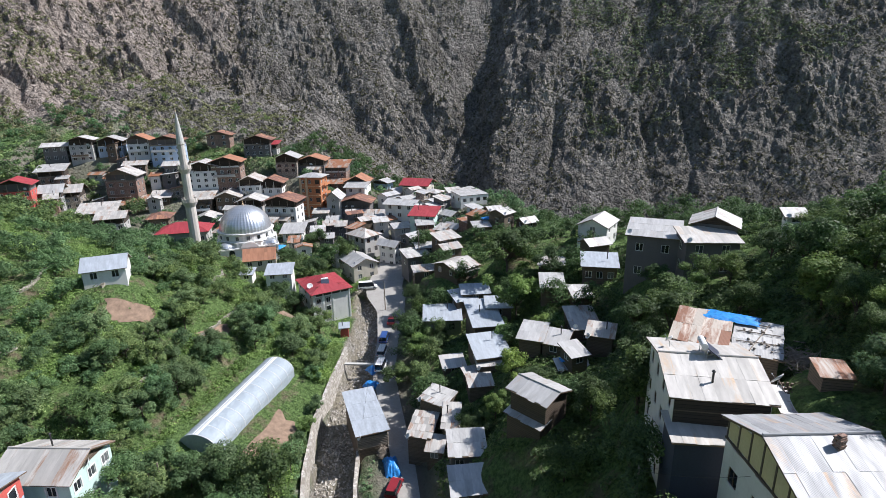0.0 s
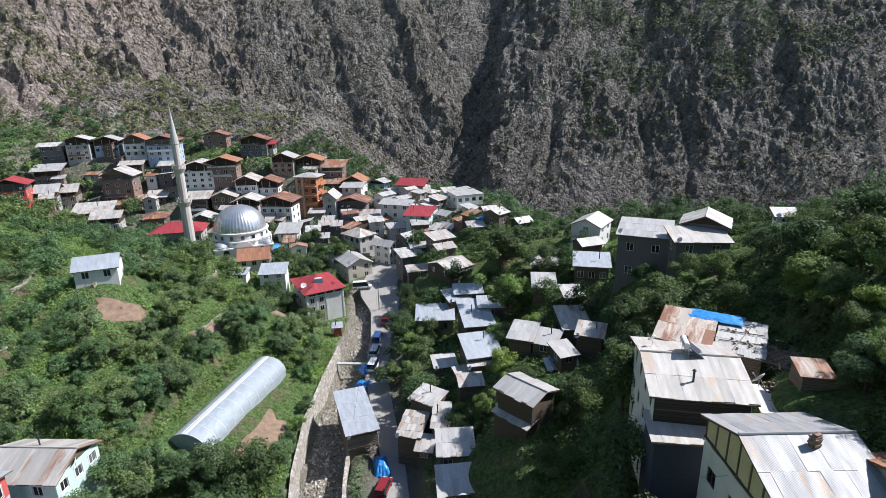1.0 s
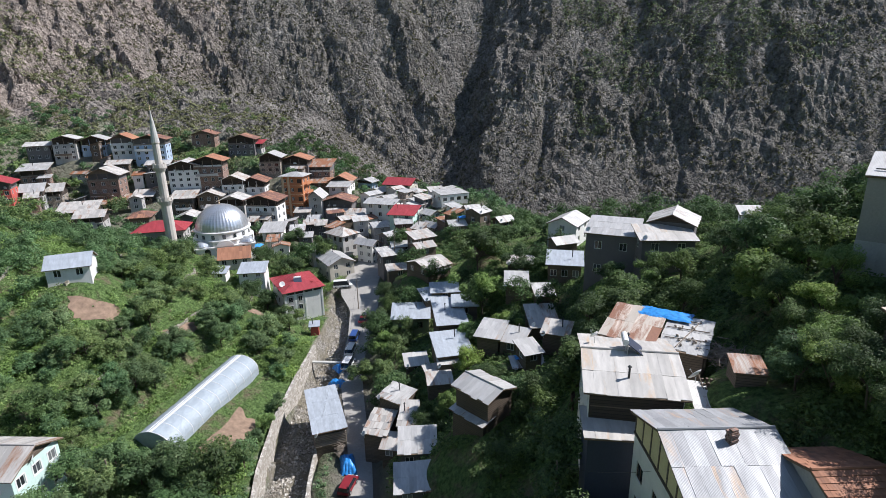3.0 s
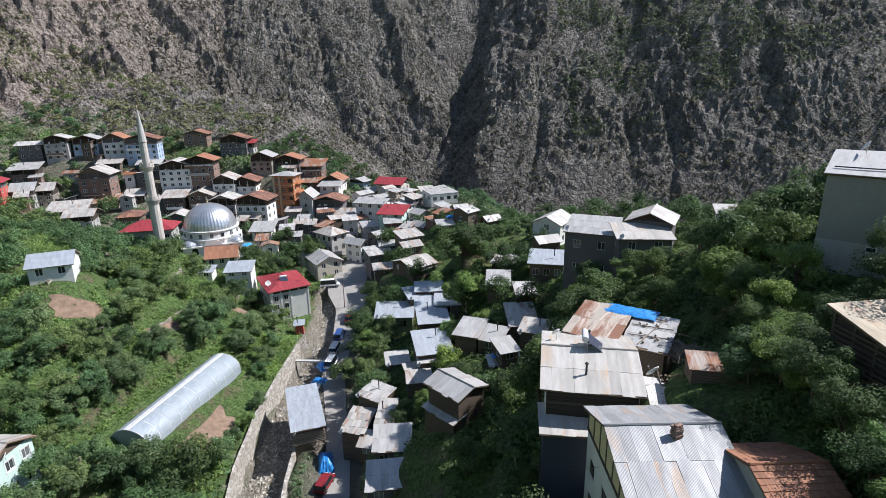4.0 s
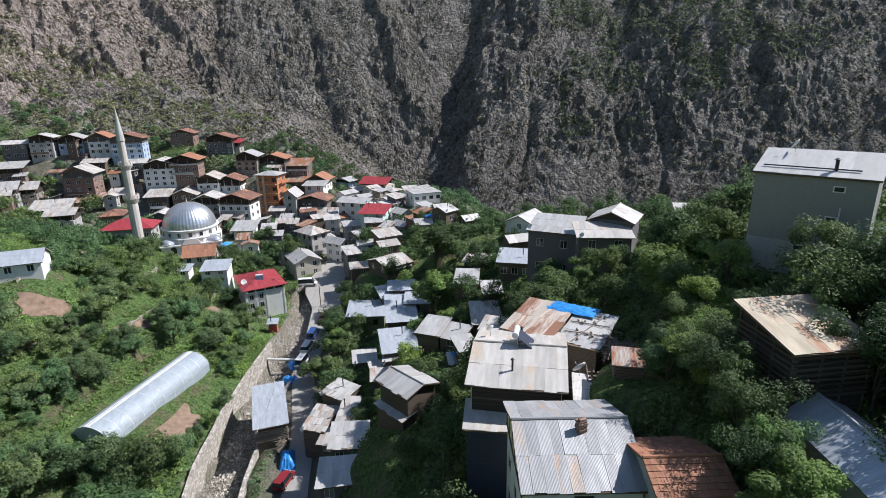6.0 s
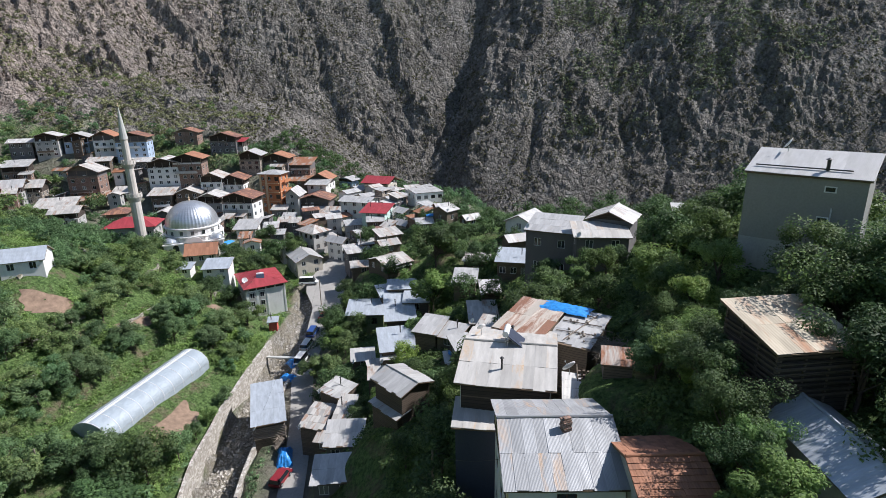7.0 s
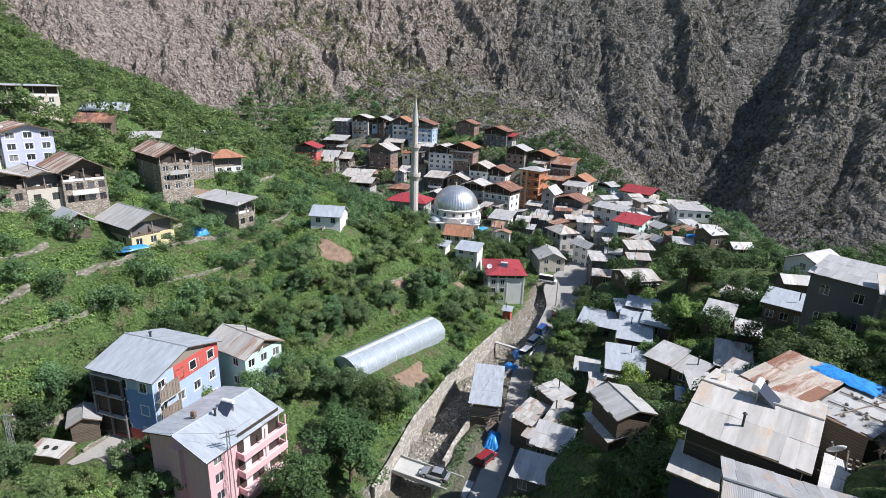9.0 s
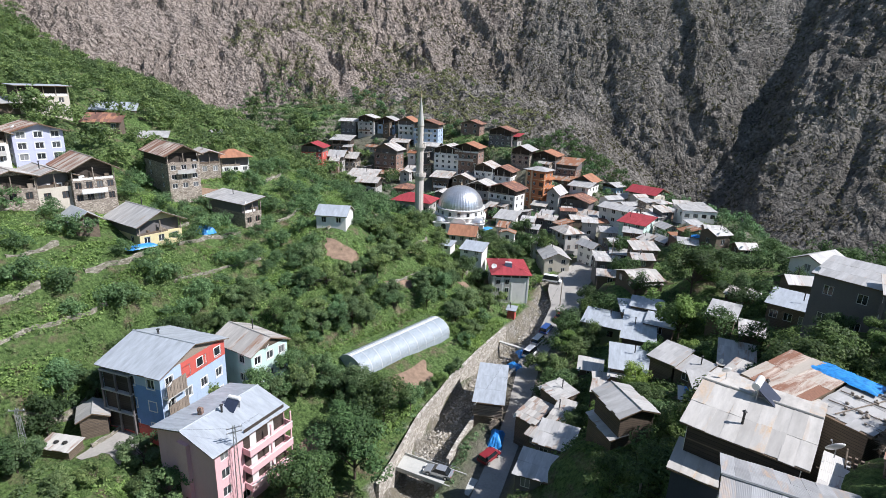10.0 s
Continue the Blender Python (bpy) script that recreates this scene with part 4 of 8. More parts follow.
house("small grey house with an aged tin roof", -106.1, 163.4, 19, 6.9, 8, 15.5, 20.3, over=1.0, roof="gable", axis="x", rise=1.2, wall=M_GREY, roofmat=M_ZINC_OLD, floors=2, front=3, right=2, attic=2.0)
house("small timber house with a brown tin roof", -99.8, 179.1, 15, 6.0, 8, 12.1, 16.1, over=1.0, roof="hip", rise=1.4, wall=M_WOOD, roofmat=M_BROWNROOF, floors=1, front=2, right=1)
house("long hall with a red painted roof beside the mosque", -76.8, 149.5, 13, 12.4, 8, 14.7, 18.9, over=1.0, roof="hip", rise=2.2, wall=M_GREY, roofmat=M_RED, floors=1, front=5, right=2)
house("white four-storey house with a hipped tin roof", -93.4, 202.5, 11, 10.8, 9, 19.5, 30.3, over=1.0, roof="hip", rise=2.2, wall=M_WHITE, roofmat=M_ZINC, floors=4, front=4, right=2, attic=2.3)
house("small dark house with a pale roof behind the minaret", -107.3, 210.3, 13, 7.5, 8, 25.6, 29.9, over=1.0, roof="gable", axis="x", rise=1.0, wall=M_DARK, roofmat=M_ZINC, floors=1, front=3, right=1)
house("small house with an aged tin roof among village houses", -122.1, 208.9, 16, 7.1, 8, 26.6, 30.5, over=1.0, roof="gable", axis="x", rise=1.0, wall=M_WOOD, roofmat=M_ZINC_OLD, floors=1, front=2, right=1)
house("low grey-roofed shed on a terrace", -107.5, 196.1, 14, 5.8, 6, 17.1, 20.0, over=1.0, roof="shed", axis="x", rise=1.2, wall=M_WOOD, roofmat=M_ZINC_OLD, floors=1, front=2, right=1)
house("low timber house with a pale tin roof", -90.6, 192.8, 11, 6.9, 8, 13.7, 20.0, over=1.0, roof="shed", axis="x", rise=1.4, wall=M_WOOD, roofmat=M_ZINC_OLD, floors=2, front=3, right=1, attic=2.0)
house("timber house with a wide grey tin gable", -82.0, 195.1, 9, 7.8, 8, 14.5, 20.2, over=1.0, roof="gable", axis="y", rise=1.6, wall=M_WOOD, roofmat=M_ZINC_OLD, floors=2, front=3, right=1, gablemat=M_WOOD)
house("dark shed with a pale tin roof near the dome", -86.2, 184.5, 11, 7.0, 7, 10.7, 14.5, over=1.0, roof="gable", axis="y", rise=1.4, wall=M_DARK, roofmat=M_ZINC, floors=1, front=2, right=1)
house("brick three-storey house with an orange-brown roof", -84.6, 203.7, 8, 10.4, 8, 19.7, 31.7, over=1.0, roof="hip", rise=1.8, wall=M_BRICK, roofmat=M_TILE, floors=3, front=4, right=2, win=(1.2,1.3), attic=2.0)
house("dark grey house with a brown hipped roof", -80.6, 229.0, 5, 10.6, 8, 30.3, 37.3, over=1.0, roof="hip", rise=1.9, wall=M_DARK, roofmat=M_BROWNROOF, floors=2, front=4, right=2, attic=2.0)
house("small annexe with a red roof", -75.7, 231.2, 4, 4.5, 6, 30.0, 35.0, over=1.0, roof="shed", axis="x", rise=0.8, wall=M_GREY, roofmat=M_RED, floors=2, front=1, right=1, attic=2.0)
house("grey stone house with a pale hipped roof", -65.0, 215.7, 3, 8.1, 8, 25.0, 31.3, over=1.0, roof="hip", rise=1.7, wall=M_STONE, roofmat=M_ZINC_NEW, floors=2, front=3, right=1, dark=True, attic=2.5)
house("dark house with an orange hipped roof", -56.0, 219.9, 0, 10.2, 8, 24.0, 29.6, over=1.0, roof="hip", rise=2.0, wall=M_DARK, roofmat=M_TILE, floors=2, front=3, right=2, attic=2.0)
house("brick house with a rust-striped tin roof", -46.9, 222.1, -2, 8.6, 8, 21.6, 26.4, over=1.0, roof="shed", axis="x", rise=1.6, wall=M_BRICK, roofmat=M_ZINC_RUST, floors=2, front=3, right=2, attic=2.0)
house("stone house with a pale tin roof", -75.4, 202.1, 6, 7.8, 8, 18.1, 24.7, over=1.0, roof="gable", axis="y", rise=1.7, wall=M_WHITE, roofmat=M_ZINC_OLD, floors=2, front=3, right=2, attic=2.2, gablemat=M_WOOD)
house("white house with a brown hipped roof", -68.7, 204.6, 4, 8.8, 8, 18.5, 23.5, over=1.0, roof="hip", rise=2.0, wall=M_WHITE, roofmat=M_BROWNROOF, floors=2, front=3, right=2, attic=1.9)
house("house with a wide pale gable roof behind the dome", -82.0, 196.2, 8, 7.6, 8, 15.3, 20.0, over=1.0, roof="gable", axis="y", rise=1.6, wall=M_DARK, roofmat=M_ZINC, floors=2, front=3, right=1, attic=2.0)
house("white house with a pale gable roof behind the dome", -73.0, 193.4, 6, 8.5, 8, 12.9, 18.7, over=1.0, roof="gable", axis="y", rise=1.6, wall=M_GREY, roofmat=M_ZINC, floors=2, front=3, right=1, attic=2.0)
house("white and blue four-storey house with a dark red roof", -58.8, 185.3, -5, 11.0, 8, 9.9, 20.2, over=1.0, roof="hip", rise=2.4, wall=M_WHITE, roofmat=M_BROWNROOF, floors=4, front=4, right=2, attic=2.0)
house("tall narrow grey house with a pale roof", -42.9, 195.3, -2, 4.6, 7, 11.3, 19.1, over=1.0, roof="gable", axis="y", rise=2.0, wall=M_GREY, roofmat=M_ZINC_NEW, floors=3, front=1, right=1)
house("dark house with an orange-brown roof above a red canopy", -35.4, 197.9, -4, 11.1, 8, 11.0, 16.8, over=1.0, roof="hip", rise=2.4, wall=M_DARK, roofmat=M_BROWNROOF, floors=2, front=3, right=2, attic=2.0)
house("small white house with an orange roof", -37.1, 214.9, -4, 7.9, 8, 16.9, 21.7, over=1.0, roof="gable", axis="y", rise=2.0, wall=M_WHITE, roofmat=M_TILE, floors=2, front=2, right=2, attic=2.2, gablemat=M_WOOD)
house("low house with a bright white tin roof by a tiled one", -36.5, 206.4, -4, 7.2, 6, 17.7, 20.6, over=1.0, roof="shed", axis="x", rise=0.8, wall=M_WHITE, roofmat=M_ZINC_NEW, floors=1, front=2, right=1)
house("rusty-roofed shed behind the tall block", -45.4, 213.8, -2, 7.8, 6, 18.8, 20.9, over=1.0, roof="shed", axis="x", rise=0.8, wall=M_BRICK, roofmat=M_ZINC_RUST, floors=1, front=3, right=1)
house("low tin-roofed house beside the tall block", -28.8, 193.0, -6, 10.5, 8, 9.3, 12.6, over=1.0, roof="gable", axis="x", rise=1.6, wall=M_WOOD, roofmat=M_ZINC_OLD, floors=1, front=3, right=1)
house("low white shed by the great tree", -51.9, 170.7, 3, 6.0, 6, 9.6, 12.6, over=1.0, roof="shed", axis="x", rise=1.3, wall=M_WHITE, roofmat=M_ZINC_NEW, floors=1, front=2, right=1)

# the upper houses of the left slope
house("flat-roofed house with a dark gallery high on the slope", -142.5, 72.4, 81, 10.9, 8, 45.1, 52.0, roof="flat", over=0.6, wall=M_CREAM, roofmat=M_BLUEGREY, floors=2, front=3, side=1, attic=2.0)
house("pale-roofed house at the top of the slope", -143.7, 64.1, 84, 7.8, 8, 45.8, 48.0, over=1.0, roof="shed", axis="x", rise=1.0, wall=M_WOOD, roofmat=M_ZINC_NEW, floors=1, front=2, side=1)
house("lilac rendered three-storey house with a striped tin roof", -114.8, 56.9, 82, 9.0, 9, 37.3, 44.0, over=1.0, roof="gable", axis="y", rise=1.4, wall=M_LILAC, roofmat=M_RUSTMIX, floors=3, front=3, side=2, win=(1.5,1.3), surround=True, near=True)
house("white house with a balcony beside the lilac one", -113.0, 48.0, 85, 4.7, 9, 37.9, 44.1, over=1.0, roof="gable", axis="y", rise=1.0, wall=M_WHITE, roofmat=M_ZINC_OLD, floors=3, front=2, side=1, attic=2.0)
house("stone house with a timber gallery and brown tin roof", -97.0, 57.2, 79, 7.4, 11, 31.2, 38.3, roof="gable", axis="y", over=0.9, rise=2.0, wall=M_STONE, roofmat=M_RUSTMIX, floors=3, front=4, side=1, dark=True, gablemat=M_WOOD, attic=2.3, near=True, sheets=(0.75, 9.0))
house("grey rendered house with a striped tin roof", -98.8, 51.0, 82, 5.9, 10, 31.6, 37.3, over=1.0, roof="gable", axis="y", rise=1.0, wall=M_CREAM, roofmat=M_ZINC_OLD, floors=2, front=2, side=1, dark=True, attic=2.0, near=True, sheets=(0.75, 9.0))
house("stone and timber house with a long gallery", -98.6, 43.7, 85, 7.3, 10, 32.5, 37.8, roof="gable", axis="y", over=0.8, rise=1.2, wall=M_STONE, roofmat=M_ZINC_OLD, floors=2, front=3, side=1, dark=True, attic=2.4, near=True, sheets=(0.75, 9.0))
house("stone house with a striped tin roof and white balcony", -102.8, 80.3, 77, 7.2, 14, 29.9, 38.6, roof="gable", axis="y", over=0.9, rise=1.9, wall=M_STONE, roofmat=M_RUSTMIX, floors=3, front=3, side=2, gablemat=M_WOOD, attic=2.2, near=True, sheets=(0.75, 9.0))
house("small timber-topped house with a tin roof", -106.2, 92.3, 69, 5.3, 7, 31.4, 36.8, over=1.0, roof="gable", axis="y", rise=0.9, wall=M_STONE, roofmat=M_ZINC_OLD, floors=2, front=2, side=1, attic=2.7)
house("white house with a clay tile roof and timber loft", -107.2, 101.6, 66, 7.4, 6, 30.5, 34.9, over=1.0, roof="hip", rise=1.9, wall=M_WHITE, roofmat=M_TILE, floors=2, front=3, side=1, attic=2.5)
house("yellow and white house with a wide pale roof and terrace", -83.4, 60.2, 86, 8.3, 11, 24.3, 29.1, roof="gable", axis="y", over=0.9, rise=2.0, wall=M_YELLOW, roofmat=M_ZINC_NEW, floors=2, front=3, side=2, attic=2.0, near=True, sheets=(0.75, 9.0))
house("small open hut with a blue tin roof", -86.9, 50.4, 80, 3.6, 6, 28.2, 30.7, over=1.0, roof="gable", axis="y", rise=1.2, wall=M_WOOD, roofmat=M_BLUEGREY, floors=1, front=1, side=0)
house("timber house with a rust-red tin roof", -131.5, 81.6, 49, 8.2, 7, 41.0, 43.7, roof="shed", axis="x", over=0.7, rise=1.6, wall=M_WOOD, roofmat=M_BROWNROOF, floors=1, front=3, side=1)
house("shed with a pale blue tin roof high on the slope", -147.5, 94.1, 52, 10.3, 8, 44.4, 45.6, over=1.0, roof="shed", axis="x", rise=1.6, wall=M_WOOD, roofmat=M_BLUEGREY, floors=1, front=1, side=0)
house("low shed with a pale roof in the terraces", -126.2, 91.7, 49, 5.8, 5, 38.4, 39.5, over=1.0, roof="shed", axis="x", rise=0.9, wall=M_WOOD, roofmat=M_ZINC_NEW, floors=1, front=0, side=0)
house("tiny hut with a white roof in the terraces", -140.7, 124.2, 68, 3.7, 3.5, 37.1, 38.0, over=1.0, roof="gable", axis="x", rise=0.5, wall=M_WOOD, roofmat=M_ZINC_NEW, floors=1, front=0, side=0)

# white roofs at the edge of the village
house("white house with a pale roof on the edge of the village", -28.8, 226.7, 60, 4.0, 7.3, 14.4, 18.9, over=0.8, roof="gable", rise=1.0, axis="x", wall=M_PALEBLUE, roofmat=M_ZINC_NEW, floors=2, front=2, side=2, attic=1.1, win=(1.2, 1.3))
house("house with a broad dark red hipped roof", -13.0, 211.7, 72, 8.7, 10.2, 16.3, 20.5, over=0.8, roof="hip", rise=2.2, wall=M_CREAM, roofmat=M_RED, floors=2, front=2, side=3, attic=1.1, win=(1.2, 1.3))
house("low house with a white tin roof", -21.9, 212.8, 55, 6.0, 7.9, 15.0, 17.4, over=0.8, roof="gable", rise=1.0, axis="x", wall=M_CREAM, roofmat=M_ZINC_NEW, floors=1, front=2, side=2)
house("low grey house with a pale hipped roof", -6.8, 200.8, 55, 4.8, 6.1, 16.5, 18.9, over=0.8, roof="hip", rise=1.0, wall=M_GREY, roofmat=M_ZINC, floors=1, front=2, side=2)
house("unfinished white flat-roofed building with open bays", 6.3, 184.2, 22, 10.1, 9.1, 18.2, 21.3, over=0.1, roof="flat", wall=M_WHITE, roofmat=M_ZINC_NEW, floors=1, front=4, side=2, win=(1.4, 1.2), dark=True)
house("large white three-storey building with brown panels", -16.5, 182.4, 72, 7.9, 10.4, 10.9, 18.9, over=0.8, roof="gable", rise=1.0, axis="y", wall=M_WHITE, roofmat=M_ZINC_NEW, floors=3, front=2, side=3)
house("pale green building with a red metal roof", -8.7, 170.5, 78, 7.7, 7.7, 13.1, 17.7, over=0.8, roof="shed", rise=1.2, axis="y", wall=M_MINT, roofmat=M_RED, floors=2, front=2, side=2)
house("white roofed house among close tin roofs", -6.6, 189.2, 52, 4.1, 7.9, 14.8, 17.6, over=0.8, roof="gable", rise=1.0, axis="x", wall=M_WHITE, roofmat=M_ZINC_NEW, floors=2, front=2, side=2)
house("low house with a bright white tin roof", 0.6, 161.5, 50, 2.5, 4.3, 13.6, 15.6, over=0.8, roof="gable", rise=0.9, axis="y", wall=M_GREY, roofmat=M_ZINC_NEW, floors=1, front=2, side=2)
house("low house with a bright patched roof", -0.2, 172.1, 45, 4.1, 4.2, 14.8, 17.1, over=0.8, roof="gable", rise=0.9, axis="y", wall=M_GREY, roofmat=M_ZINC_NEW, floors=1, front=2, side=2)
house("grey house with a white gable roof", 7.6, 163.1, 45, 2.0, 3.7, 16.0, 18.1, over=0.8, roof="gable", rise=1.2, axis="x", wall=M_GREY, roofmat=M_ZINC_NEW, floors=1, front=2, side=2)
house("low shed with a white roof", 7.6, 173.7, 45, 3.3, 4.0, 16.8, 18.5, over=0.8, roof="shed", rise=0.7, wall=M_WHITE, roofmat=M_ZINC_NEW, floors=1, front=2, side=1)

# houses about the street
house("stone house with a pale hipped roof over the street", -27.2, 159.8, 50, 5.7, 7.6, 7.9, 13.9, over=0.8, roof="hip", rise=1.8, wall=M_GREY, roofmat=M_ZINC_OLD, floors=2, front=2, side=3, dark=True)
house("narrow white four-storey house by the street", -18.6, 154.9, 60, 3.3, 5.7, 4.9, 12.2, over=0.8, roof="gable", rise=1.0, axis="y", wall=M_WHITE, roofmat=M_ZINC_NEW, floors=3, front=2, side=2)
house("low house with a bright white roof", -12.1, 156.5, 45, 3.8, 5.7, 10.8, 13.9, over=0.8, roof="gable", rise=1.1, axis="x", wall=M_DARK, roofmat=M_ZINC_NEW, floors=1, front=2, side=2)
house("white rendered house with a white gable roof by the square", -27.1, 147.0, 33, 7.2, 10.5, 4.9, 9.8, over=0.5, roof="gable", rise=1.6, axis="y", wall=M_CREAM, roofmat=M_ZINC_NEW, floors=2, front=2, side=2)
house("small house with an orange tiled roof below the mosque", -51.2, 136.4, 15, 7.7, 6.2, 11.7, 14.5, over=0.4, roof="gable", rise=2.2, axis="x", wall=M_CREAM, roofmat=M_TILE, floors=1, front=3, side=2)
house("dim white house with a grey-blue tin roof below the mosque", -43.3, 127.3, 8, 6.1, 5.2, 9.7, 13.4, over=0.4, roof="shed", rise=1.0, axis="x", wall=M_WHITE, roofmat=M_BLUEGREY, floors=2, front=2, side=1)
house("small tin-roofed shed below the mosque", -51.5, 127.4, 4, 2.8, 3.2, 11.1, 13.0, over=0.4, roof="shed", rise=0.6, axis="x", wall=M_WHITE, roofmat=M_BLUEGREY, floors=1, front=1, side=1)
house("timber house with a ribbed tin roof", -1.7, 141.3, 30, 6.0, 4.9, 14.9, 17.7, over=0.5, roof="shed", rise=0.8, axis="x", wall=M_WOOD, roofmat=M_ZINC_OLD, floors=1, front=2, side=1)
house("timber house with a broad aged tin roof", 0.9, 123.5, 42, 7.0, 8.0, 13.2, 15.8, over=0.5, roof="gable", rise=1.2, axis="x", wall=M_WOOD, roofmat=M_ZINC_OLD, floors=1, front=2, side=2)
house("small timber lean-to with an aged tin roof", 3.3, 122.5, 40, 3.7, 3.6, 12.5, 15.0, over=0.5, roof="gable", rise=0.6, axis="x", wall=M_WOOD, roofmat=M_ZINC_OLD, floors=1, front=1, side=1)
house("low shed with a grey tin roof above the street", -10.1, 139.8, 25, 6.1, 5.3, 9.5, 13.5, over=0.5, roof="shed", rise=0.8, axis="x", wall=M_DARK, roofmat=M_ZINC, floors=1, front=2, side=1)
house("low shed with a white tin roof above the street", -7.3, 143.2, 15, 5.3, 2.3, 12.9, 14.5, over=0.5, roof="shed", rise=0.7, axis="x", wall=M_DARK, roofmat=M_ZINC_NEW, floors=1, front=2, side=1)
house("log barn with a pale tin roof", 14.1, 148.2, 48, 4.5, 5.3, 18.7, 22.8, over=0.5, roof="gable", rise=1.0, axis="x", wall=M_WOOD, roofmat=M_ZINC, floors=1, front=1, side=1)
house("small timber house with a patched pale roof", 21.0, 146.4, 30, 4.4, 3.7, 18.5, 20.6, over=0.5, roof="gable", rise=1.0, axis="x", wall=M_WOOD, roofmat=M_ZINC, floors=1, front=1, side=1)

# houses on the slope across the street
house("white house with a pale gable roof on the slope", 33.1, 118.5, -32, 6.4, 8.2, 22.0, 27.0, over=0.45, roof="gable", rise=1.5, axis="y", wall=M_WHITE, roofmat=M_ZINC_NEW, floors=2, front=1, side=1, right=2)
house("log store with a patched tin roof", 29.6, 107.4, 20, 4.6, 3.6, 23.2, 25.5, over=0.5, roof="gable", rise=0.9, axis="x", wall=M_WOOD, roofmat=M_ZINC, floors=1, front=0, side=0)
house("timber house with a broad grey tin roof", 28.6, 99.8, -12, 6.2, 5.6, 20.0, 23.7, over=0.5, roof="shed", rise=0.9, axis="x", wall=M_WOOD, roofmat=M_BLUEGREY, floors=1, front=3, side=1)
house("shed with a white tin roof on the slope", 18.9, 96.6, -6, 4.0, 5.4, 18.6, 20.8, over=0.4, roof="shed", rise=0.8, axis="x", wall=M_WOOD, roofmat=M_ZINC_NEW, floors=1, front=0, side=0)
house("shed with a patched white tin roof", 23.3, 92.2, 2, 3.2, 4.4, 18.0, 20.3, over=0.4, roof="shed", rise=0.6, axis="x", wall=M_WOOD, roofmat=M_ZINC, floors=1, front=0, side=0)
house("tall timber barn with a steep grey tin roof", 21.6, 83.3, 3, 4.4, 6.2, 16.2, 18.8, over=0.4, roof="shed", rise=1.2, axis="x", wall=M_WOOD, roofmat=M_ZINC_OLD, floors=1, front=1, side=1)
house("low shed with a slatted pale roof", 22.7, 75.8, -21, 3.7, 3.7, 18.6, 20.5, over=0.4, roof="shed", rise=0.5, axis="x", wall=M_WOOD, roofmat=M_ZINC_OLD, floors=1, front=0, side=0)
house("timber barn with a bright tin roof", 13.0, 80.2, -20, 3.5, 5.1, 14.9, 18.3, over=0.5, roof="shed", rise=0.6, axis="x", wall=M_WOOD, roofmat=M_ZINC_NEW, floors=1, front=0, side=0)
house("small lean-to with a rusty and blue roof", 17.8, 72.7, 10, 4.3, 1.5, 15.3, 16.5, over=0.5, roof="shed", rise=0.5, axis="x", wall=M_WOOD, roofmat=M_ZINC, floors=1, front=0, side=0)
house("tall dim house with a wide pale tin roof", 33.6, 86.6, -24, 7.8, 6.4, 25.3, 33.2, over=0.35, roof="shed", rise=1.3, axis="x", wall=M_DARK, roofmat=M_ZINC_NEW, floors=2, front=2, side=2, near=True, sheets=(0.95, 2.6))
house("house with a long pale tin roof beside it", 39.6, 80.8, -4, 7.8, 4.8, 28.0, 33.7, over=0.45, roof="shed", rise=1.0, axis="x", wall=M_DARK, roofmat=M_CREAMTIN, floors=2, front=2, side=1, near=True, sheets=(0.95, 2.6))
house("house with a pale striped gable roof on the upper slope", 42.9, 85.6, -28, 6.6, 6.4, 31.4, 35.2, over=0.5, roof="gable", rise=1.4, axis="y", wall=M_DARK, roofmat=M_ZINC, floors=1, front=1, side=2, near=True, gablemat=M_LOFTSHADE)
house("small house with a pale roof among trees", 51.5, 79.4, -10, 2.6, 1.6, 34.2, 37.5, over=0.5, roof="shed", rise=0.6, axis="x", wall=M_WHITE, roofmat=M_ZINC, floors=2, front=1, side=1)
house("timber barn with a pale gable roof in the trees", 10.4, 58.5, -45, 5.2, 4.4, 18.2, 21.2, over=0.5, roof="gable", rise=0.7, axis="x", wall=M_SLAT, roofmat=M_ZINC_NEW, floors=1, front=0, side=0, dark=True, ragged=2.5, near=True)
house("lean-to with a pale tin roof under the barn", 8.9, 57.2, -45, 5.0, 1.7, 16.4, 18.1, over=0.35, roof="shed", rise=0.3, axis="x", wall=M_SLAT, roofmat=M_ZINC, floors=1, front=0, side=0, ragged=3, near=True)
house("low house with a white and shaded tin roof", 1.6, 63.2, 4, 4.6, 4.4, 6.5, 9.7, over=0.4, roof="shed", rise=0.7, axis="x", wall=M_DARK, roofmat=M_ZINC_NEW, floors=1, front=2, side=1, ragged=3, near=True)
house("low shed with a white tin roof by the lane", 2.0, 55.3, 6, 5.0, 4.3, 7.5, 10.3, over=0.35, roof="shed", rise=0.5, axis="x", wall=M_DARK, roofmat=M_ZINC_NEW, floors=1, front=2, side=1, ragged=3, near=True)
house("ramshackle shed with a bent tin roof", -5.0, 73.2, -12, 3.5, 5.4, 2.6, 5.7, over=0.3, roof="shed", rise=0.7, axis="x", wall=M_WOOD, roofmat=M_ZINC_OLD, floors=1, front=0, side=0, ragged=6, near=True, sheets=(0.7, 1.4))
house("ramshackle shed with sagging tin sheets", -0.5, 73.4, -4, 2.4, 5.2, 4.2, 7.0, over=0.3, roof="shed", rise=0.9, axis="x", wall=M_WOOD, roofmat=M_ZINC_OLD, floors=1, front=0, side=0, ragged=5, near=True, sheets=(0.7, 1.6))
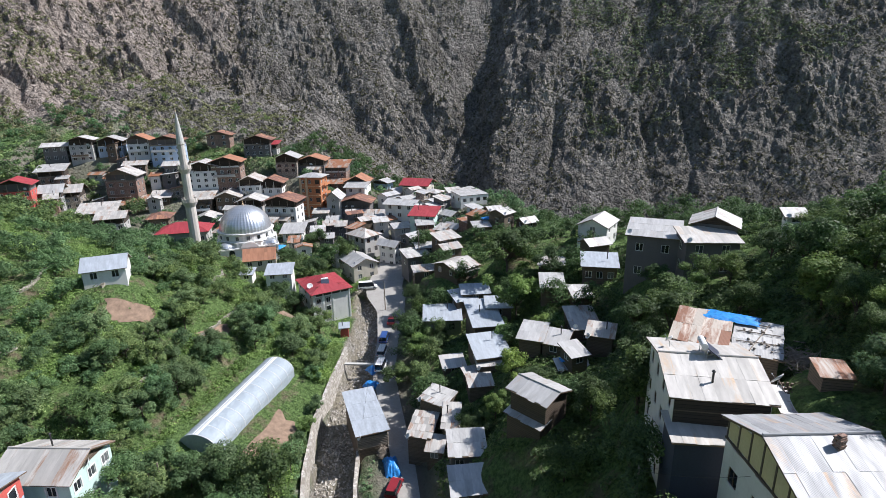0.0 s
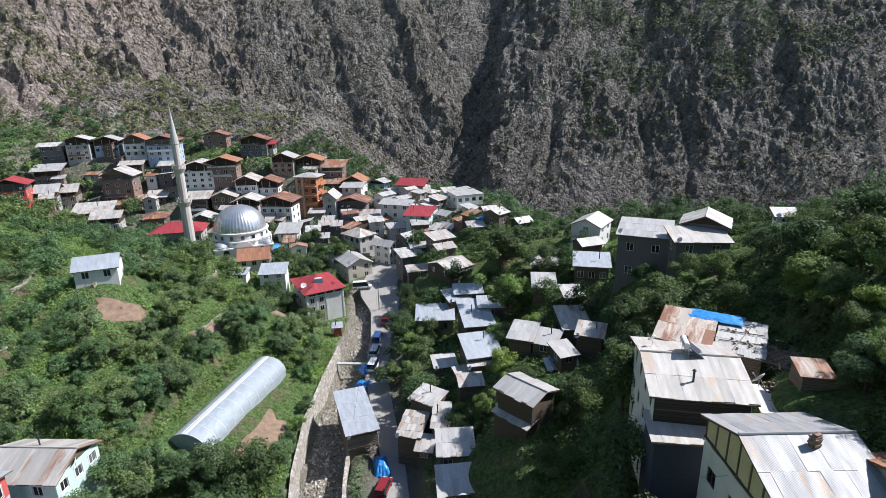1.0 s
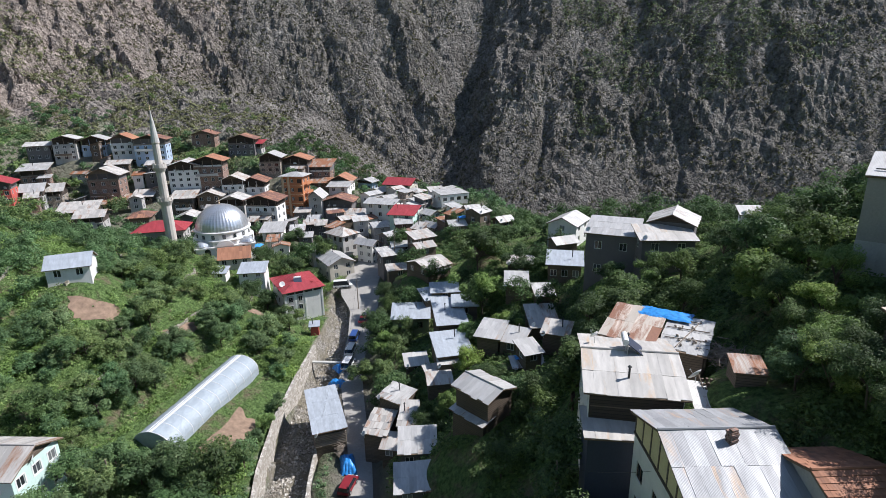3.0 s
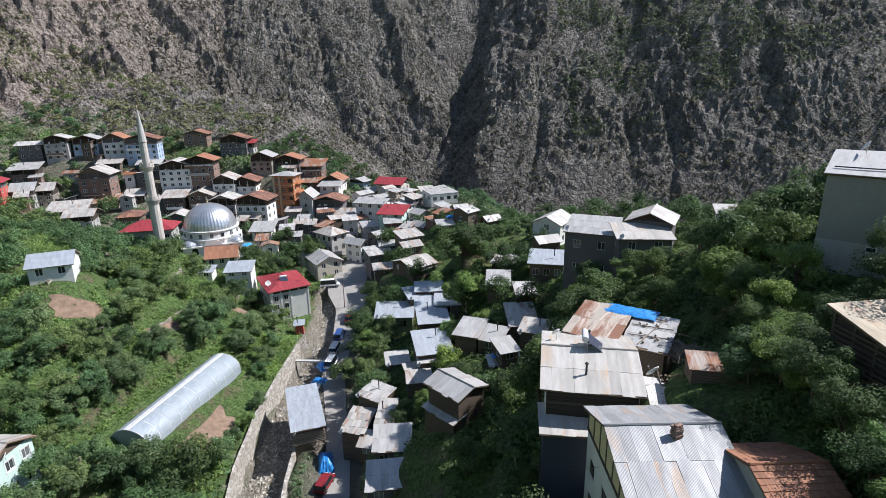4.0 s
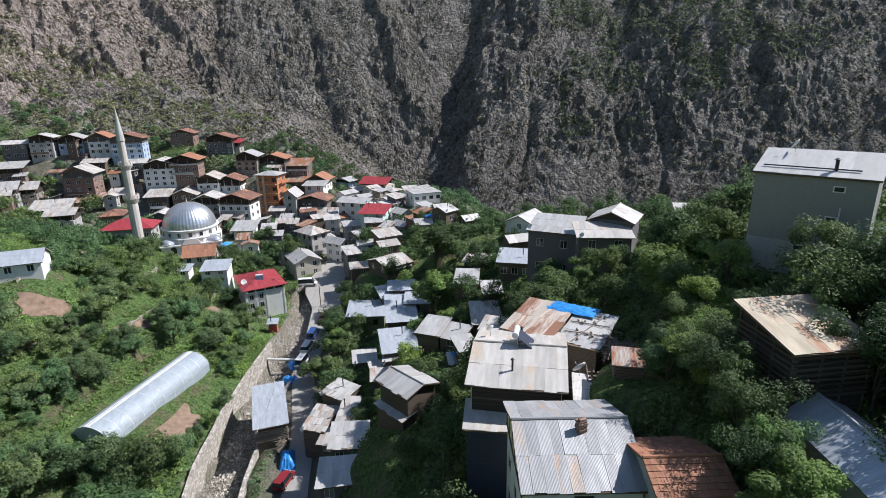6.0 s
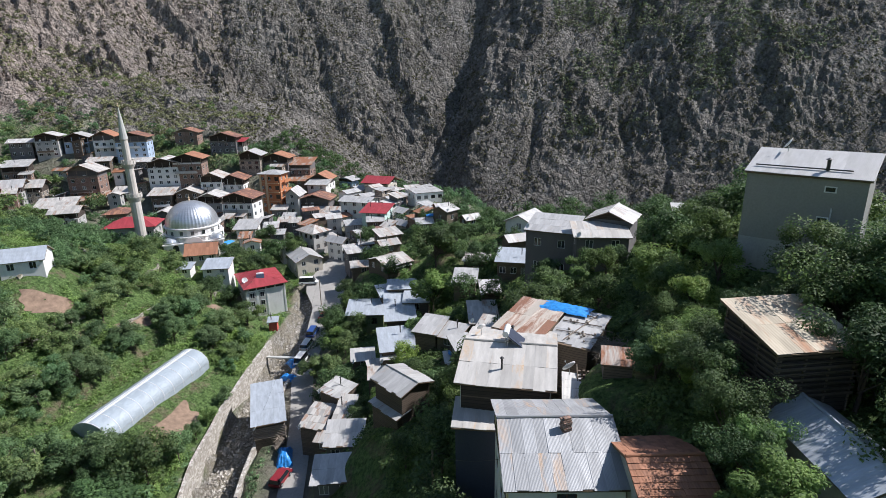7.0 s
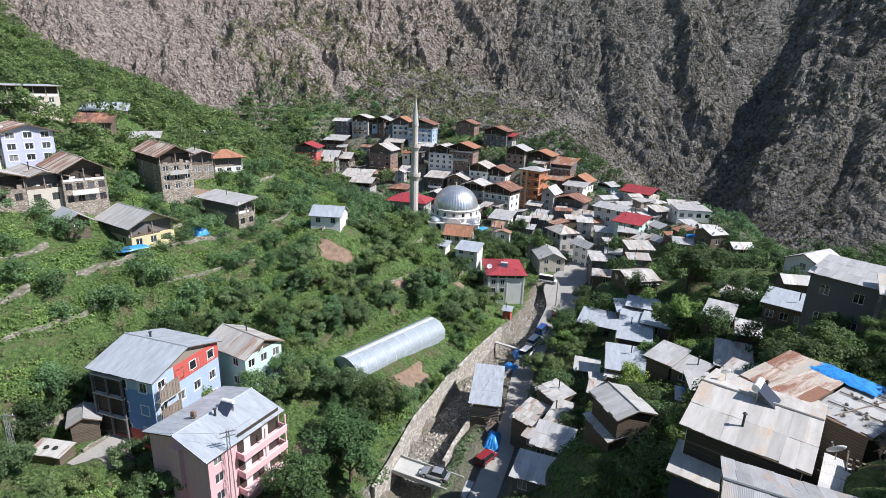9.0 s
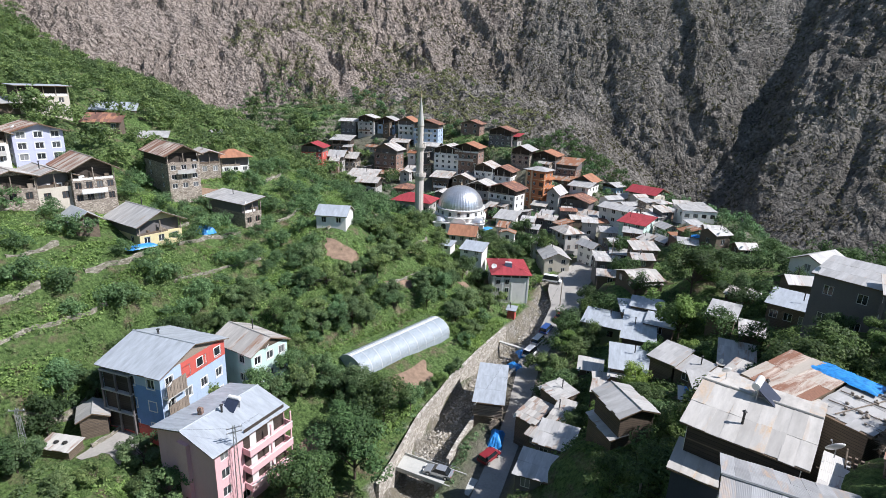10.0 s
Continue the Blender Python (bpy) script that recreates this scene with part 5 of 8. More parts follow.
house("ramshackle shed with a curled tin roof", -2.7, 78.3, -34, 4.6, 3.8, 4.6, 7.7, over=0.3, roof="shed", rise=0.6, axis="x", wall=M_WOOD, roofmat=M_ZINC, floors=1, front=0, side=0, ragged=5, near=True, sheets=(0.7, 1.6))
house("olive rendered house with a grey tin roof over the lane", -2.3, 106.2, 2, 7.6, 5.7, 3.5, 10.2, over=0.4, roof="shed", rise=1.0, axis="x", wall=M_OLIVE, roofmat=M_BLUEGREY, floors=2, front=2, side=2, dark=True)
house("long grey tin-roofed row beside the lane", 5.9, 97.2, 8, 5.2, 10.2, 9.4, 14.0, over=0.5, roof="shed", rise=1.0, axis="x", wall=M_WOOD, roofmat=M_BLUEGREY, floors=1, front=1, side=0)
house("grey tin-roofed shed below the row", 6.3, 87.0, 13, 5.9, 6.2, 10.5, 12.0, over=0.4, roof="shed", rise=1.4, axis="x", wall=M_WOOD, roofmat=M_BLUEGREY, floors=1, front=0, side=0)
house("low tin-roofed lean-to at the foot of the row", 4.3, 79.9, 8, 4.1, 3.3, 8.1, 9.6, over=0.2, roof="shed", rise=0.5, axis="x", wall=M_WOOD, roofmat=M_ZINC_OLD, floors=1, front=0, side=0)
house("low tin-roofed lean-to stepped up the row", 6.2, 84.2, 8, 4.7, 3.1, 9.8, 10.9, over=0.2, roof="shed", rise=0.5, axis="x", wall=M_WOOD, roofmat=M_ZINC, floors=1, front=0, side=0)
house("house with a blue-grey roof in the trees by the lane", 2.2, 110.4, 22, 4.6, 4.7, 10.4, 12.6, over=0.4, roof="shed", rise=0.8, axis="x", wall=M_WOOD, roofmat=M_BLUEGREY, floors=1, front=1, side=1)

# houses on the left slope
house("white cottage with a pale blue tin roof in the orchard", -65.5, 95.9, 24, 7.0, 6.7, 23.3, 26.0, over=0.4, roof="gable", rise=1.7, axis="x", wall=M_WHITE, roofmat=M_BLUEGREY, floors=1, front=2, side=1)

# the two near houses on the right and their neighbours
house("stone house with a bright mono-pitch roof", -86.6, 84.1, 88, 4.7, 13.8, 22.6, 28.5, over=0.4, roof="shed", rise=0.8, axis="y", wall=M_STONE, roofmat=M_ZINC_NEW, floors=2, front=2, side=1, dark=True, attic=1.1, win=(1.2, 1.3))

# close-set low roofs between street and slope
house("low tin-roofed house among its neighbours", -27.6, 178.2, 35, 9.2, 5.2, 11.9, 14.5, over=0.4, roof="gable", rise=0.9, axis="x", floors=1, front=1, side=1, wall=M_WOOD, roofmat=M_ZINC_OLD)
house("pale-roofed house squeezed between others", -16.4, 169.7, 20, 5.7, 5.2, 10.9, 13.5, over=0.4, roof="shed", rise=0.6, axis="x", floors=1, front=1, side=1, wall=M_GREY, roofmat=M_ZINC_NEW)
house("low white-roofed store in the cluster", -8.4, 163.5, 10, 5.1, 4.2, 13.4, 16.0, over=0.4, roof="shed", rise=0.6, axis="x", floors=1, front=1, side=1, wall=M_WOOD, roofmat=M_ZINC_NEW)
house("low house with an aged roof", -1.0, 134.6, 28, 5.0, 5.2, 14.4, 17.0, over=0.4, roof="gable", rise=0.9, axis="x", floors=1, front=1, side=1, wall=M_WOOD, roofmat=M_ZINC_OLD)
house("small bright-roofed store by the trees", 8.2, 146.2, 10, 4.5, 4.2, 16.9, 19.5, over=0.4, roof="shed", rise=0.6, axis="x", floors=1, front=1, side=1, wall=M_WOOD, roofmat=M_ZINC_NEW)
house("small tin-roofed barn by the trees", 12.7, 160.2, 20, 4.3, 4.2, 18.4, 21.0, over=0.4, roof="gable", rise=0.9, axis="x", floors=1, front=1, side=1, wall=M_WOOD, roofmat=M_ZINC)
house("tin-roofed shed on the lane", -7.0, 131.0, 15, 6.1, 3.2, 9.4, 12.0, over=0.4, roof="shed", rise=0.6, axis="x", floors=1, front=1, side=1, wall=M_WOOD, roofmat=M_ZINC_OLD)
house("grey-roofed shed on the lane", 4.9, 111.8, 5, 5.9, 4.2, 10.9, 13.5, over=0.4, roof="shed", rise=0.6, axis="x", floors=1, front=1, side=1, wall=M_WOOD, roofmat=M_BLUEGREY)
house("small white-roofed shed up the slope", 14.5, 121.1, 5, 4.9, 4.2, 18.9, 21.5, over=0.4, roof="shed", rise=0.6, axis="x", floors=1, front=1, side=1, wall=M_WOOD, roofmat=M_ZINC)
house("low grey-roofed shed up the slope", 21.6, 111.6, -8, 5.3, 3.7, 17.6, 19.8, over=0.4, roof="shed", rise=0.6, axis="x", floors=1, front=1, side=1, wall=M_WOOD, roofmat=M_ZINC_OLD)
house("shed with a dull tin roof in shade", 9.1, 100.4, 0, 4.8, 4.2, 12.4, 15.0, over=0.4, roof="shed", rise=0.6, axis="x", floors=1, front=1, side=1, wall=M_WOOD, roofmat=M_BLUEGREY)
house("small shed with a patched roof", -0.2, 88.4, 12, 3.8, 3.2, 6.3, 8.5, over=0.4, roof="shed", rise=0.6, axis="x", floors=1, front=1, side=1, wall=M_WOOD, roofmat=M_ZINC)
house("small shed with a pale roof", 3.6, 82.3, 20, 3.1, 3.2, 7.5, 9.5, over=0.4, roof="shed", rise=0.6, axis="x", floors=1, front=1, side=1, wall=M_WOOD, roofmat=M_ZINC_OLD)
house("bright tin-roofed shed on the slope", 16.5, 78.4, -25, 3.4, 4.2, 15.8, 18.0, over=0.4, roof="shed", rise=0.6, axis="x", floors=1, front=1, side=1, wall=M_WOOD, roofmat=M_ZINC_NEW)
house("small bright shed on the slope", 17.9, 72.4, 20, 2.6, 3.2, 17.0, 19.0, over=0.4, roof="shed", rise=0.6, axis="x", floors=1, front=1, side=1, wall=M_WOOD, roofmat=M_ZINC_NEW)
house("rickety store with a tin roof", -2.9, 69.4, -10, 2.2, 2.7, 2.8, 5.0, over=0.4, roof="shed", rise=0.6, axis="x", floors=1, front=1, side=1, wall=M_WOOD, roofmat=M_ZINC_OLD)
house("pale house by the village edge", -24.2, 204.2, 50, 6.6, 5.2, 13.5, 17.5, over=0.4, roof="gable", rise=0.9, axis="x", floors=1, front=1, side=1, wall=M_WHITE, roofmat=M_ZINC_NEW)
house("white-roofed house on the bend", -17.0, 198.9, 40, 5.5, 5.2, 13.0, 17.0, over=0.4, roof="gable", rise=0.9, axis="x", floors=1, front=1, side=1, wall=M_WHITE, roofmat=M_ZINC_NEW)


# small lean-tos and stores crowded between the village houses
def crowded():
    g = random.Random(64)
    kinds = (("small lean-to with a pale tin roof between village houses", M_ZINC_NEW), ("small store with an aged tin roof between village houses", M_ZINC_OLD),
             ("small store with a rusty tin roof between village houses", M_ZINC_RUST), ("narrow annexe with a brown roof between village houses", M_BROWNROOF), ("small annexe with a tin roof between village houses", M_ZINC))
    placed = 0
    while placed < 58:
        x = g.uniform(-150, 8)
        y = g.uniform(152, 206) if x > -50 else g.uniform(166, 216)
        w, d = g.uniform(3.0, 5.2), g.uniform(2.8, 4.6)
        if (x + 58.5) ** 2 + (y - 147.5) ** 2 < 15 ** 2 or abs(x - np.interp(y, ROAD_Y, ROAD_X)) < 5.5 and y < 178 or (x + 51) ** 2 + (y - 198) ** 2 < 9 ** 2:
            continue
        if any(abs((x - px) * c + (y - py) * q) < hw + w * 0.5 - 0.4 and abs((y - py) * c - (x - px) * q) < hd + d * 0.5 - 0.4 for px, py, c, q, hw, hd in PLANS):
            continue
        near = min(PLANS, key=lambda p: (p[0] - x) ** 2 + (p[1] - y) ** 2)
        if (near[0] - x) ** 2 + (near[1] - y) ** 2 > 11 ** 2:
            continue
        z = gz(x, y)
        label, mat = g.choice(kinds)
        tall = g.uniform(2.6, 5.2)
        house(label, x, y, math.degrees(math.atan2(near[3], near[2])) + g.uniform(-9, 9), w, d, z, z + tall, over=0.5, roof=g.choice(("shed", "shed", "gable")), rise=g.uniform(0.5, 1.0), axis=g.choice("xy"),
              wall=g.choice((M_WOOD, M_GREY, M_WHITE, M_DARK, M_BRICK, M_STONE)), roofmat=mat, floors=1 if tall < 4 else 2, front=1, side=0, right=1, base=4.0, seed=placed)
        placed += 1


crowded()


# ---- apartment block, mosque and minaret
def apartment():
    root = thing("apartment_block", -51.2, 198.2, 6.3, 80, "orange and sand-coloured six-storey apartment block with balconies", "apartment block")
    w, d, h, n = 6.4, 8.2, 19.7, 6
    st = h / n
    bm = bmesh.new()
    wins = []
    for m, length, count in ((pose(-w / 2, -d / 2, 0), w, 2), (pose(-w / 2, d / 2, 0, 0, 0, -90), d, 3), (pose(w / 2, d / 2, 0, 0, 0, 180), w, 2), (pose(w / 2, -d / 2, 0, 0, 0, 90), d, 3)):
        holes = [(length * (i + 0.5) / count - 0.5, length * (i + 0.5) / count + 0.5, st * k + 0.9, st * k + 2.2) for k in range(n) for i in range(count)]
        wall_face(bm, m, length, -4, h, holes)
        wins += [(m, q) for q in holes]
    part("wall", bm, M_ORANGE, root)
    for m, (a, b, c, e) in wins:
        fr, pn = window_meshes(b - a, e - c)
        fo = part_of("window", fr, None, root, place=m @ pose(a, 0, c))
        part_of("pane", pn, None, fo)
    for y in (3.6, 1.35):
        bm = bmesh.new()
        box(bm, -w / 2 - 0.12, -w / 2 - 0.003, y - 0.4, y + 0.4, 0, h - 0.3)
        part("sand_stripe", bm, M_SAND, root, "sand-coloured vertical stripe")
    for k in range(1, n):
        bm = bmesh.new()
        z = st * k
        box(bm, -1.6, w / 2 + 0.1, -d / 2 - 1.1, -d / 2 - 0.003, z - 0.15, z)
        box(bm, -1.6, w / 2 + 0.1, -d / 2 - 1.1, -d / 2 - 1.0, z, z + 0.85)
        part("balcony", bm, M_ORANGE, root)
        bm = bmesh.new()
        box(bm, -w / 2 - 0.06, w / 2 + 0.06, -d / 2 - 0.05, d / 2 + 0.05, z - 0.1, z)
        part("floor_band", bm, M_SAND, root)
        # the recess is a flat dark board painted as balcony shade
        for nm, mt, q in (("balcony_slab", M_SAND, (-w / 2 - 1.0, -w / 2 - 0.07, -3.9, 0.4, z - 0.15, z + 0.004)), ("balcony_parapet", M_ORANGE, (-w / 2 - 1.0, -w / 2 - 0.9, -3.9, 0.4, z + 0.008, z + 0.85)),
                          ("balcony_recess", M_LOFTSHADE, (-w / 2 - 0.03, -w / 2 - 0.003, -3.7, -2.1, z + 0.01, z + 2.2))):
            bm = bmesh.new()
            box(bm, *q)
            part(nm, bm, mt, root)
    rng = random.Random(5)
    add_roof(root, w / 2, d / 2, h, "hip", 1.2, "x", 0.9, M_ZINC_NEW, rng)


def minaret():
    root = thing("minaret", -70.6, 142.0, 14.0, 0, "tall pale stone minaret with two balconies and a pointed cap", "minaret")
    bm = bmesh.new()
    lathe(bm, [(1.75, -3), (1.75, 1.0), (1.35, 2.0), (1.32, 13.0)], 12)
    part("lower_shaft", bm, M_MINARET, root)
    bm = bmesh.new()
    lathe(bm, [(1.32, 13.0), (1.95, 14.2), (2.0, 14.3), (2.0, 14.45), (1.2, 14.45)], 16)
    part("lower_balcony", bm, M_MINARET, root)
    bm = bmesh.new()
    lathe(bm, [(1.12, 14.45), (1.08, 22.0)], 12)
    part("middle_shaft", bm, M_MINARET, root)
    bm = bmesh.new()
    lathe(bm, [(1.08, 22.0), (1.7, 23.1), (1.75, 23.2), (1.75, 23.35), (1.0, 23.35)], 16)
    part("upper_balcony", bm, M_MINARET, root)
    bm = bmesh.new()
    lathe(bm, [(0.92, 23.35), (0.88, 29.5), (1.05, 29.7), (1.05, 29.9)], 12)
    part("upper_shaft", bm, M_MINARET, root)
    for z, r in ((14.45, 1.92), (23.35, 1.67)):
        for i in range(14):
            bm = bmesh.new()
            a = i * 2 * math.pi / 14
            box(bm, r - 0.06, r + 0.06, -0.36 * r / 1.9, 0.36 * r / 1.9, 0, 0.95)
            part("parapet_panel", bm, M_MINARET, root, place=pose(0, 0, z, 0, 0, math.degrees(a)))
    bm = bmesh.new()
    lathe(bm, [(1.02, 29.9), (0.75, 32.5), (0.38, 35.6), (0.10, 37.8), (0.04, 38.0)], 12)
    part("pointed_cap", bm, M_CONC, root, "pale grey pointed cap")
    bm = bmesh.new()
    lathe(bm, [(0.04, 37.9), (0.14, 38.3), (0.04, 38.5), (0.10, 38.8), (0.02, 39.0), (0.02, 39.7)], 10)
    part("finial", bm, M_SAND, root)


def mosque():
    root = thing("mosque", -58.5, 147.5, 12.0, 24, "white stone mosque with a large ribbed silver dome", "mosque")
    bm = bmesh.new()
    box(bm, -7.6, 7.6, -7.6, 7.6, -4, 3.4)
    part("hall", bm, M_WHITE, root)
    bm = bmesh.new()
    box(bm, -7.9, 7.9, -7.9, 7.9, 3.4, 3.75)
    part("cornice", bm, M_WHITE, root)
    bm = bmesh.new()
    lathe(bm, [(8.0, 3.75), (8.0, 4.9), (8.3, 5.0), (8.3, 5.25), (7.4, 5.25)], 8, math.pi / 8)
    part("octagon", bm, M_WHITE, root)
    for a in (0, -90, 90, 180):
        # half domes and raking buttresses on the shoulders
        bm = bmesh.new()
        lathe(bm, [(2.2, 0), (2.2, 0.3), (2.0, 0.7), (1.4, 1.2), (0.7, 1.5), (0.03, 1.6)], 20)
        part("half_dome", bm, M_SILVER, root, place=pose(0, 0, 0, 0, 0, a + 45) @ pose(0, -7.6, 3.75), smooth=False)
    bm = bmesh.new()
    lathe(bm, [(7.3, 5.25), (7.3, 7.0), (7.65, 7.15), (7.65, 7.4), (7.0, 7.4)], 32)
    part("drum", bm, M_WHITE, root)
    fr, pn = window_meshes(0.8, 1.0)
    for i in range(16):
        a = i * 22.5
        bm = bmesh.new()
        box(bm, -0.42, 0.42, -0.05, 0.02, 0, 1.05)
        fo = part("drum_window", bm, M_PANE, root, place=pose(7.32 * math.sin(radians(a)), -7.32 * math.cos(radians(a)), 5.6, 0, 0, a))
        part_of("pane", pn, None, fo, place=pose(-0.4, -0.16, 0))
    bm = bmesh.new()
    seg = 96
    rings = []
    for j in range(17):
        q = j / 16 * math.pi / 2
        rings.append([bm.verts.new(((7.0 * math.cos(q) * (1 + 0.009 * (i % 2))) * math.cos(i * 2 * math.pi / seg), (7.0 * math.cos(q) * (1 + 0.009 * (i % 2))) * math.sin(i * 2 * math.pi / seg), 7.4 + 6.6 * math.sin(q)))
                      for i in range(seg)] if j < 16 else [bm.verts.new((0, 0, 14.0))])
    for a, b in zip(rings, rings[1:]):
        for i in range(seg):
            j = (i + 1) % seg
            bm.faces.new((a[i], a[j], b[j], b[i]) if len(b) > 1 else (a[i], a[j], b[0]))
    part("dome", bm, M_SILVER, root, "ribbed silver metal dome", smooth=False)
    bm = bmesh.new()
    lathe(bm, [(0.06, 13.9), (0.28, 14.3), (0.06, 14.6), (0.2, 14.9), (0.03, 15.1), (0.03, 15.9)], 12)
    part("finial", bm, M_SAND, root)
    for sx, sy in ((-1, -1), (1, -1), (-1, 1), (1, 1)):
        bm = bmesh.new()
        lathe(bm, [(1.9, 0), (1.9, 0.35), (1.75, 0.4), (1.5, 0.9), (0.9, 1.3), (0.05, 1.5)], 16)
        part("corner_dome", bm, M_SILVER, root, place=pose(sx * 6.0, sy * 6.0, 3.75), smooth=False)
    for a in (0, -90):
        for k in (-4.6, 0.0, 4.6):
            bm = bmesh.new()
            box(bm, -0.75, 0.75, -0.06, 0.0, 0, 2.3)
            lathe_r = [bm.verts.new((0.75 * math.cos(i * math.pi / 10), -0.06, 2.3 + 0.75 * math.sin(i * math.pi / 10))) for i in range(11)]
            bm.faces.new(lathe_r)
            part("arched_window", bm, M_PANE, root, place=pose(0, 0, 0, 0, 0, a) @ pose(k, -7.6, 0.3))
    # half-round tympana on the octagon's faces
    for a in (0, -90, 90, 180):
        bm = bmesh.new()
        p = [bm.verts.new((2.3 * math.cos(i * math.pi / 16), y, 1.5 * math.sin(i * math.pi / 16))) for y in (-0.35, 0.0) for i in range(17)]
        bm.faces.new(p[:17])
        for i in range(16):
            bm.faces.new((p[i], p[i + 17], p[i + 18], p[i + 1]))
        part("tympanum", bm, M_WHITE, root, place=pose(0, 0, 0, 0, 0, a) @ pose(0, -7.7, 3.75))


apartment()
minaret()
mosque()

# ---- the red-roofed house by the stream
red = house("white three-storey house with a red metal roof", -32.2, 125.5, 31, 9.2, 12.3, 2.5, 10.5, roof="hip", rise=1.8, over=0.6, wall=M_WHITE, roofmat=M_RED,
            floors=3, front=0, side=3, near=True, dark=True, sheets=(1.0, 3.0))
water_heater(-31.0, 122.6, 11.2, 20)
dish(-34.5, 121.5, 10.6, 20, 0.7)


# ---- the near houses on the right
nh = house("tall white house with a big pale patched tin roof", 22.0, 42.3, -10, 7.2, 10.0, 21.5, 33.1, roof="gable", rise=1.1, axis="x", over=0.45, wall=M_WHITE, roofmat=M_CREAMTIN,
           floors=4, front=0, side=4, ragged=1.8, near=True, sheets=(0.95, 2.9), dark=True, base=5, seed=11, win=(0.8, 1.3))
lh = house("white house with a ribbed tin roof and yellow panelled gable", 23.75, 30.2, 1, 6.9, 8.9, 24.5, 33.3, roof="gable", rise=1.6, axis="x", over=0.35, wall=M_WHITE, roofmat=M_RIBBED,
           floors=3, front=1, side=3, ragged=1.8, near=True, sheets=(0.8, 2.4), dark=True, base=4, seed=12)
bigw = house("tall pale grey house with a white mono-pitch roof", 47.1, 45.1, -42, 8.5, 4.0, 40.0, 48.5, roof="shed", rise=1.5, axis="x", over=0.2, wall=M_BIGW, roofmat=M_ZINC_NEW,
             floors=3, front=0, side=0, base=7, seed=13, near=True, sheets=(2.2, 5.0))
# solid barn walls coloured near-black, as the shade behind the slats
rs = house("slatted timber hay barn with a yellowed tin roof", 38.1, 30.5, 8, 5.0, 4.9, 37.6, 41.0, roof="shed", rise=1.0, axis="x", over=0.4, base=1.0, wall=M_LOFTSHADE, roofmat=M_HAYROOF,
           floors=1, front=0, side=0, ragged=1.8, near=True, seed=14, sheets=(0.8, 3.0))
PADS.extend([(34.4, 31.0, 36.9, 2.5), (33.8, 27.8, 36.2, 2.5), (34.6, 25.2, 35.4, 2.0), (29.3, 38.4, 31.6, 2.0), (32.2, 37.6, 33.9, 3.0), (30.2, 37.2, 33.6, 1.5), (34.5, 40.0, 34.6, 4.0), (33.0, 33.5, 34.6, 3.0)])
blue = house("low house with a dull blue-grey tin roof", 37.9, 24.4, 2, 3.7, 7.4, 34.3, 37.1, roof="gable", rise=0.95, axis="y", over=0.35, wall=M_GREY, roofmat=M_BLUEGREY, floors=1, front=0, side=0, near=True, seed=15)
tile = house("low outbuilding with a clay tile roof", 29.4, 26.1, 2, 4.0, 6.2, 30.0, 34.0, roof="gable", rise=1.1, axis="x", over=0.3, wall=M_GREY, roofmat=M_TILE, floors=1, front=0, side=0, near=True,
             sheets=(0.33, 0.38), seed=16)
rust = house("tiny shed with a rusty tin roof", 30.3, 38.8, -12, 2.2, 2.4, 33.9, 34.6, roof="shed", rise=0.3, axis="x", over=0.15, wall=M_WOOD, roofmat=M_ZINC_RUST, floors=1, front=0, side=0, ragged=4, near=True, seed=17)
patch = house("low house with a rusty patched tin roof", 24.9, 49.6, -30, 4.6, 7.4, 28.0, 33.3, roof="shed", rise=0.4, axis="x", over=0.3, wall=M_WOOD, roofmat=M_RUSTMIX, floors=1, front=0, side=0, ragged=3.5, near=True,
              sheets=(0.8, 3.4), seed=18)
patch2 = house("low house roofed with loose white tin sheets and stones", 29.2, 47.3, -30, 3.6, 6.6, 28.6, 33.0, roof="shed", rise=0.5, axis="x", over=0.3, wall=M_WOOD, roofmat=M_ZINC_NEW, floors=1, front=0, side=0, ragged=5, near=True,
               sheets=(0.8, 1.5), seed=28)
shed = house("long log barn with a grey tin roof by the stream", -15.2, 79.0, 20, 4.7, 12.6, 0.5, 4.7, roof="shed", rise=0.3, axis="x", over=0.4, wall=M_WOOD, roofmat=M_BLUEGREY, floors=1, front=0, side=0, near=True,
             sheets=(1.0, 4.0), seed=19)
house("low front wing with a pale tin roof on timber posts", 19.3, 37.3, -6, 4.0, 3.0, 23.0, 30.2, roof="shed", rise=0.5, axis="x", over=0.3, wall=M_SHADEBLUE, roofmat=M_CREAMTIN, floors=1, front=0, side=0, near=True,
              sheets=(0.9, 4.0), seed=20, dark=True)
# narrow plots on the steep bank
PADS[:] = [(px, py, pz, min(pr, 4.0)) if 16 < px < 42 and 22 < py < 54 else (px, py, pz, pr) for px, py, pz, pr in PADS]

# ---- the coloured houses on the left
pink = house("pink four-storey house with a wide grey roof and balconies", -36.0, 38.6, 91, 11.3, 10.6, 3.0, 13.4, roof="gable", rise=1.4, axis="x", over=0.55, wall=M_PINK, roofmat=M_BLUEGREY,
             floors=4, front=4, side=0, near=True, sheets=(1.3, 6.0), seed=21, skip=[("f", k, i) for k in (1, 2, 3) for i in (1, 2, 3)])
bluehouse = house("blue and red rendered house with a grey gable roof", -52.3, 42.0, 101, 12.6, 10.4, 6.5, 16.9, roof="gable", rise=2.0, axis="y", over=0.6, wall=M_PALEBLUE, roofmat=M_BLUEGREY,
                  floors=3, front=4, side=3, near=True, sheets=(1.3, 8.0), seed=22, gablemat=M_WOODLIGHT, win=(1.25, 1.4), surround=True)
